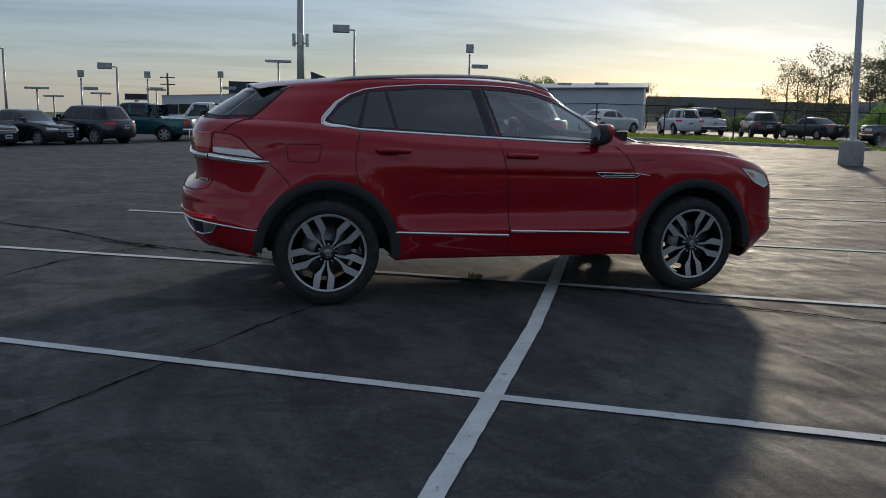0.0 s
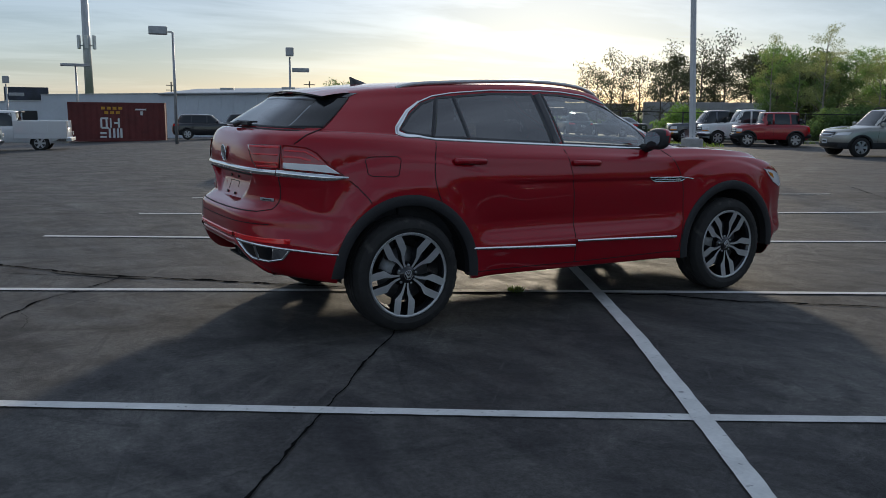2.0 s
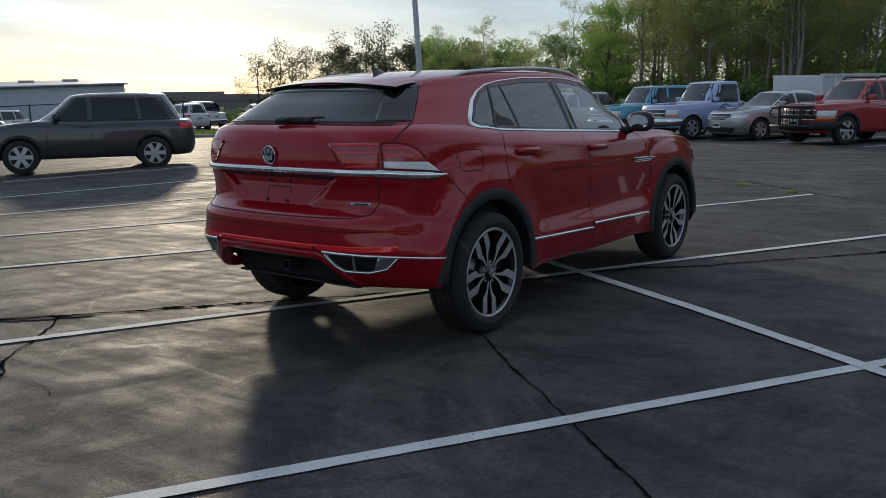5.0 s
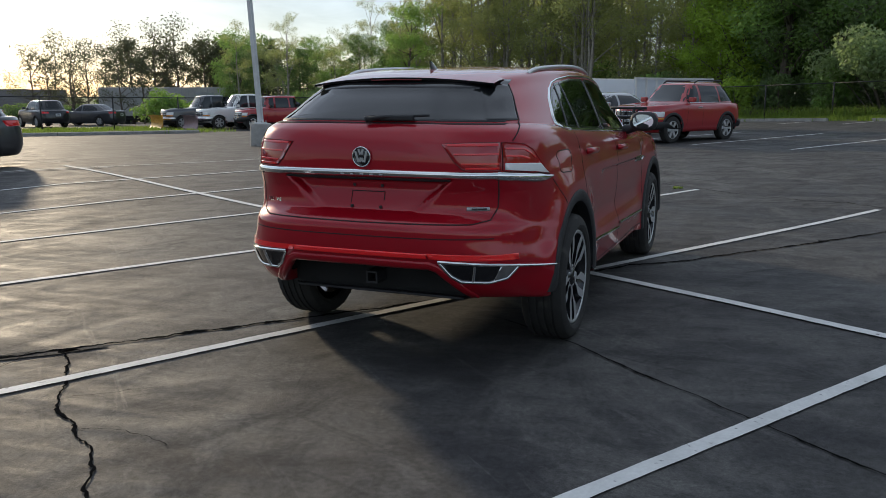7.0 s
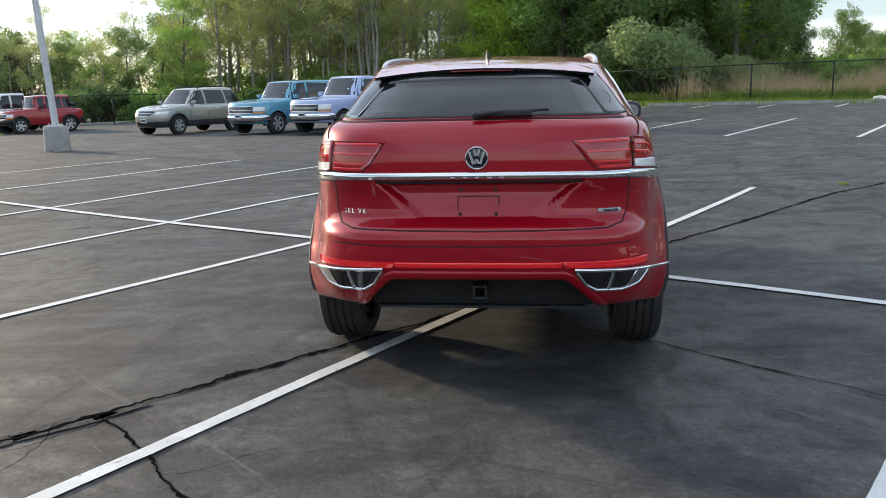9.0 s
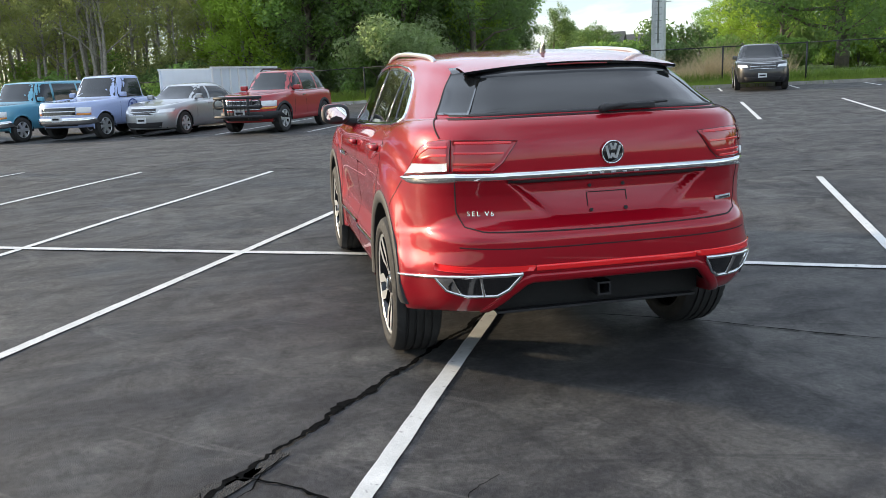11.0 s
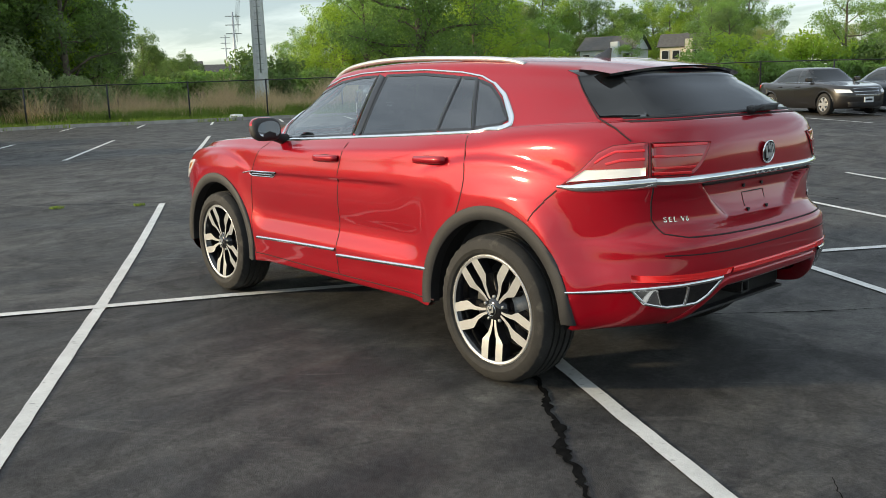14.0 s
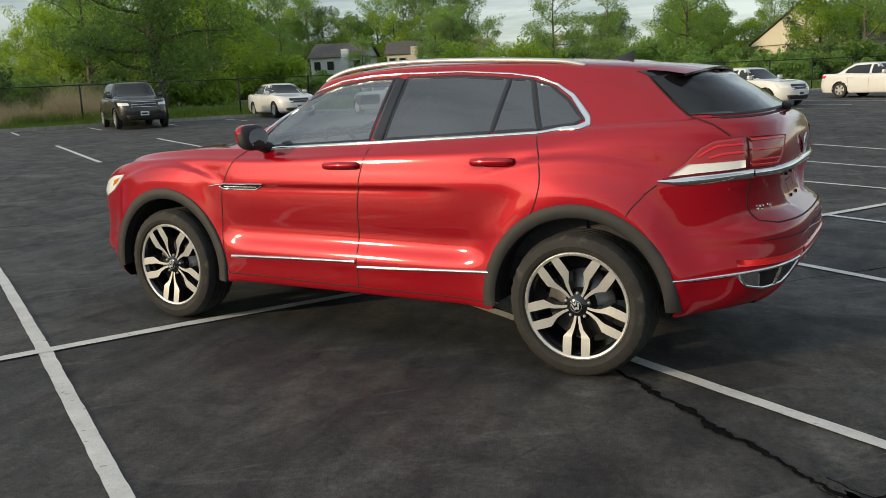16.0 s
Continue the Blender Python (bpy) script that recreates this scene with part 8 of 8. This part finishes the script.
for k in range(95):
    az = -46 - PICK.random() * 50
    kind, far, size = PICK.choice(("spring", "mid", "dark", "mid", "spring", "sparse")), PICK.uniform(88, 150), PICK.uniform(0.6, 0.95)
    if far < 136 and before_houses(az, 1.8):
        continue
    plant(kind, *polar(-3.03, 4.8, az, far), size)
for az, d, kind, s in ((-20.5, 60, "dark", 0.42), (-19.3, 58, "dark", 0.62), (-18.2, 56, "mid", 0.7), (-22.0, 95, "mid", 0.42), (-23.2, 130, "round", 0.85), (-25.0, 130, "round", 0.6), (-26.8, 140, "dark", 0.35), (-28.3, 150, "dark", 0.32), (-32.6, 150, "mid", 0.6), (-31.7, 170, "mid", 0.5), (-30.8, 200, "mid", 0.5)):
    plant(kind, *polar(-4.1, 4.05, az, d), s)


for az, d, s in ((-18.4, 76, 0.50), (-19.3, 78, 0.42), (-20.4, 80, 0.36), (-21.6, 82, 0.38)):
    plant("dark", *polar(-6.5, -0.2, az, d), s)


def shrub(x, y, w, h, mat, label, n=5200, size=0.14, seed=3):
    rnd = random.Random(seed)
    clumps = [((rnd.uniform(-w, w) * 0.42, rnd.uniform(-w, w) * 0.3, h * rnd.uniform(0.15, 0.75)), h * rnd.uniform(0.18, 0.33)) for _ in range(16)]
    stems = [tube([(c[0] * 0.25, c[1] * 0.25, -0.1), (c[0] * 0.6, c[1] * 0.6, c[2] * 0.5), c], [0.05, 0.03, 0.01], 5) for c, _ in clumps]
    t = thing("shrub", label, "shrub", at=pose(x, y, ground_z(x, y), 0, 0, rnd.uniform(0, 360)))
    put("branchwork", mesh_of("branchwork", *joined(*stems), BARK), t)
    put("foliage", mesh_of("foliage", *leaf_cloud(rnd, clumps, n, size), mat, False), t)


x, y = polar(-5.28, 2.7, -11.6, 48.0)
shrub(x, y, 8.5, 5.0, LEAF_GREY, "broad grey-green willow shrub behind the fence", 15000, 0.13, 3)
x, y = polar(-5.28, 2.7, -16.2, 50)
shrub(x, y, 4.5, 2.6, LEAF_GREY, "grey-green shrub behind the fence", 6000, 0.12, 4)
for k in range(16):
    x, y = polar(-6.5, -0.2, 22 + 1.15 * k, 60 + 8 * PICK.random())
    shrub(x, y, PICK.uniform(3.0, 5.0), PICK.uniform(1.6, 3.0), PICK.choice((LEAF_MID, LEAF_DARK)), "low green thicket before the thin trees", 2200, 0.15, 140 + k)
for k in range(14):
    x, y = polar(-6.49, -2.08, 36 + 1.25 * k, 100 + 8 * PICK.random())
    shrub(x, y, PICK.uniform(4.0, 6.0), PICK.uniform(2.2, 4.2), LEAF_DARK, "dark hedge on the horizon past the yard", 2000, 0.2, 170 + k)
for k in range(18):
    x, y = lot(43 + 7 * PICK.random(), 22 + 2.4 * k)
    shrub(x, y, PICK.uniform(4.0, 6.0), PICK.uniform(3.2, 5.2), PICK.choice((LEAF_MID, LEAF_DARK, LEAF_OLIVE)), "tall green thicket inside the wood", 3000, 0.15, 220 + k)
for k in range(26):
    u, v = 38.5 + PICK.uniform(-0.6, 2.5), 13.5 + 1.9 * k + PICK.uniform(-0.7, 0.7)
    x, y = lot(u, v)
    shrub(x, y, PICK.uniform(2.0, 3.4), PICK.uniform(1.6, 3.4), PICK.choice((LEAF_MID, LEAF_DARK, LEAF_SPRING if 20 < v < 32 else LEAF_MID)), "green undergrowth bush at the foot of the wood", 1900, 0.17, 30 + k)
for k in range(26):
    az = -34 - 2.1 * k
    x, y = polar(-3.03, 4.8, az, 58 + 18 * PICK.random() + 0.35 * k)
    shrub(x, y, PICK.uniform(3.0, 5.0), PICK.uniform(1.8, 3.4) * (0.75 if before_houses(az, 1.0) else 1.0), PICK.choice((LEAF_MID, LEAF_SPRING, LEAF_MID)), "green hedge bush past the fence", 2200, 0.19, 70 + k)
for k in range(34):
    az = -30.0 - 1.9 * k + PICK.uniform(-0.4, 0.4)
    x, y = polar(-3.03, 4.8, az, 78 + 14 * PICK.random())
    shrub(x, y, PICK.uniform(4.5, 7.0), PICK.uniform(3.2, 5.6) * (0.5 if before_houses(az, 1.2) else 1.0), PICK.choice((LEAF_MID, LEAF_DARK, LEAF_SPRING, LEAF_MID)), "tall green thicket closing the far side", 1900, 0.26, 300 + k)
for k in range(9):
    x, y = polar(-6.5, -0.2, -15.5 - 1.3 * k, 66 + 8 * PICK.random())
    shrub(x, y, PICK.uniform(4.0, 6.0), PICK.uniform(2.6, 3.8), PICK.choice((LEAF_DARK, LEAF_MID)), "dark thicket behind the reeds", 1800, 0.22, 340 + k)
x, y = 15.9, 61.0
shrub(x, y, 2.4, 2.0, LEAF_DARK, "dark clipped shrub by the warehouse", 2200, 0.12, 99)


def blades(rnd, spots, height, width, lean, n):
    """Upright blades scattered over spots: (x, y, radius)."""
    verts, faces = [], []
    for x, y, r in spots:
        for _ in range(n):
            a, d = rnd.uniform(0, 6.28), r * math.sqrt(rnd.random())
            px, py = x + d * math.cos(a), y + d * math.sin(a)
            g = ground_z(px, py) + (0.06 if to_lot(px, py)[0] > 34 else 0)
            h = height * rnd.uniform(0.5, 1.1)
            t = rnd.uniform(0, 6.28)
            w = width * rnd.uniform(0.6, 1.3)
            lx, ly = rnd.gauss(0, lean) * h, rnd.gauss(0, lean) * h
            k = len(verts)
            c, s = math.cos(t) * w, math.sin(t) * w
            verts += [(px - c, py - s, g), (px + c, py + s, g), (px + lx * 0.4 + c * 0.7, py + ly * 0.4 + s * 0.7, g + h * 0.6), (px + lx * 0.4 - c * 0.7, py + ly * 0.4 - s * 0.7, g + h * 0.6), (px + lx, py + ly, g + h)]
            faces += [(k, k + 1, k + 2, k + 3), (k + 3, k + 2, k + 4)]
    return verts, faces


rnd = random.Random(11)
reed_clumps = []
for _ in range(330):
    u, v = PICK.uniform(36.2, 46), PICK.uniform(-14, 14.0)
    if math.degrees(math.atan2(lot(u, v)[1] - 1.92, lot(u, v)[0] + 5.76)) < -35.0:
        continue
    high = 0.45 + 1.9 * abs(noise.noise((u * 0.31, v * 0.42, 4.0))) * 2 * PICK.uniform(0.55, 1.25)
    reed_clumps.append(blades(rnd, [(*lot(u, v), PICK.uniform(0.3, 1.0))], min(high, 2.6) * PICK.uniform(0.75, 1.0), 0.011, 0.45, 70))
tagged(put("reeds", mesh_of("reeds", *joined(*reed_clumps), REED, False)), "tall dry tan reeds behind the fence", "reeds", kind="stuff")
spots = [(*lot(PICK.uniform(33.3, 37.0), PICK.uniform(-14, 44)), 0.8) for _ in range(420)]
spots_tall = [(*lot(PICK.uniform(35.0, 37.2), PICK.uniform(-14, 30)), PICK.uniform(0.3, 0.8)) for _ in range(210)]
tagged(put("grass", mesh_of("grass", *blades(rnd, spots_tall, 0.62, 0.012, 0.30, 60), GRASS, False)), "tall green grass along the foot of the fence", "grass", kind="stuff")
tagged(put("grass", mesh_of("grass", *blades(rnd, spots, 0.22, 0.016, 0.25, 60), GRASS, False)), "rough green verge grass along the kerb", "grass", kind="stuff")
spots = [(*lot(PICK.uniform(-9, 34), PICK.uniform(34.2, 45)), 1.0) for _ in range(300)] + [(*lot(PICK.uniform(26, 36), PICK.uniform(-60, -19)), 1.2) for _ in range(240)] + [(*lot(PICK.uniform(33.4, 44), PICK.uniform(-22, -8)), 1.2) for _ in range(200)]
spots = [s for s in spots if to_lot(s[0], s[1])[0] < 12.5 or to_lot(s[0], s[1])[1] < 0 or to_lot(s[0], s[1])[1] > 44]
tagged(put("grass", mesh_of("grass", *blades(rnd, spots, 0.20, 0.02, 0.25, 60), GRASS, False)), "green grass on the far verges", "grass", kind="stuff")
# weeds in the crack under the car and beside it
for u, v, r, h in ((0.0, -0.27, 0.07, 0.05), (7.2, -1.1, 0.08, 0.035), (6.5, 4.1, 0.10, 0.04), (6.4, 3.0, 0.08, 0.04)):
    tagged(put("weeds", mesh_of("weeds", *blades(rnd, [(*lot(u, v), r)], h, 0.006, 0.5, 70), GRASS, False)), "small weeds growing out of the crack", "weeds", "weeds", "stuff")


def litter(u, v, size, seed):
    """A crumpled pale plastic sack lying on the verge."""
    x, y = lot(u, v)
    bm = bmesh.new()
    bmesh.ops.create_icosphere(bm, subdivisions=3, radius=1.0)
    for w in bm.verts:
        p = w.co
        k = 1 + 0.45 * noise.noise((p.x * 2.1 + seed, p.y * 2.1, p.z * 2.1)) + 0.2 * noise.noise((p.x * 6, p.y * 6 + seed, p.z * 6))
        w.co = Vector((p.x * k * size, p.y * k * size * 0.6, max(p.z * k * size * 0.35, -0.02) + 0.02))
    me = bpy.data.meshes.new("litter")
    bm.to_mesh(me)
    bm.free()
    me.materials.append(WHITE_PAINT)
    ob = new("litter", me)
    ob.matrix_world = pose(x, y, ground_z(x, y) + 0.08, 0, 0, 25)
    tagged(ob, "crumpled white plastic sack on the grass verge", "litter", "litter")


litter(33.9, 2.62, 0.42, 3)
litter(33.2, 2.85, 0.13, 8)
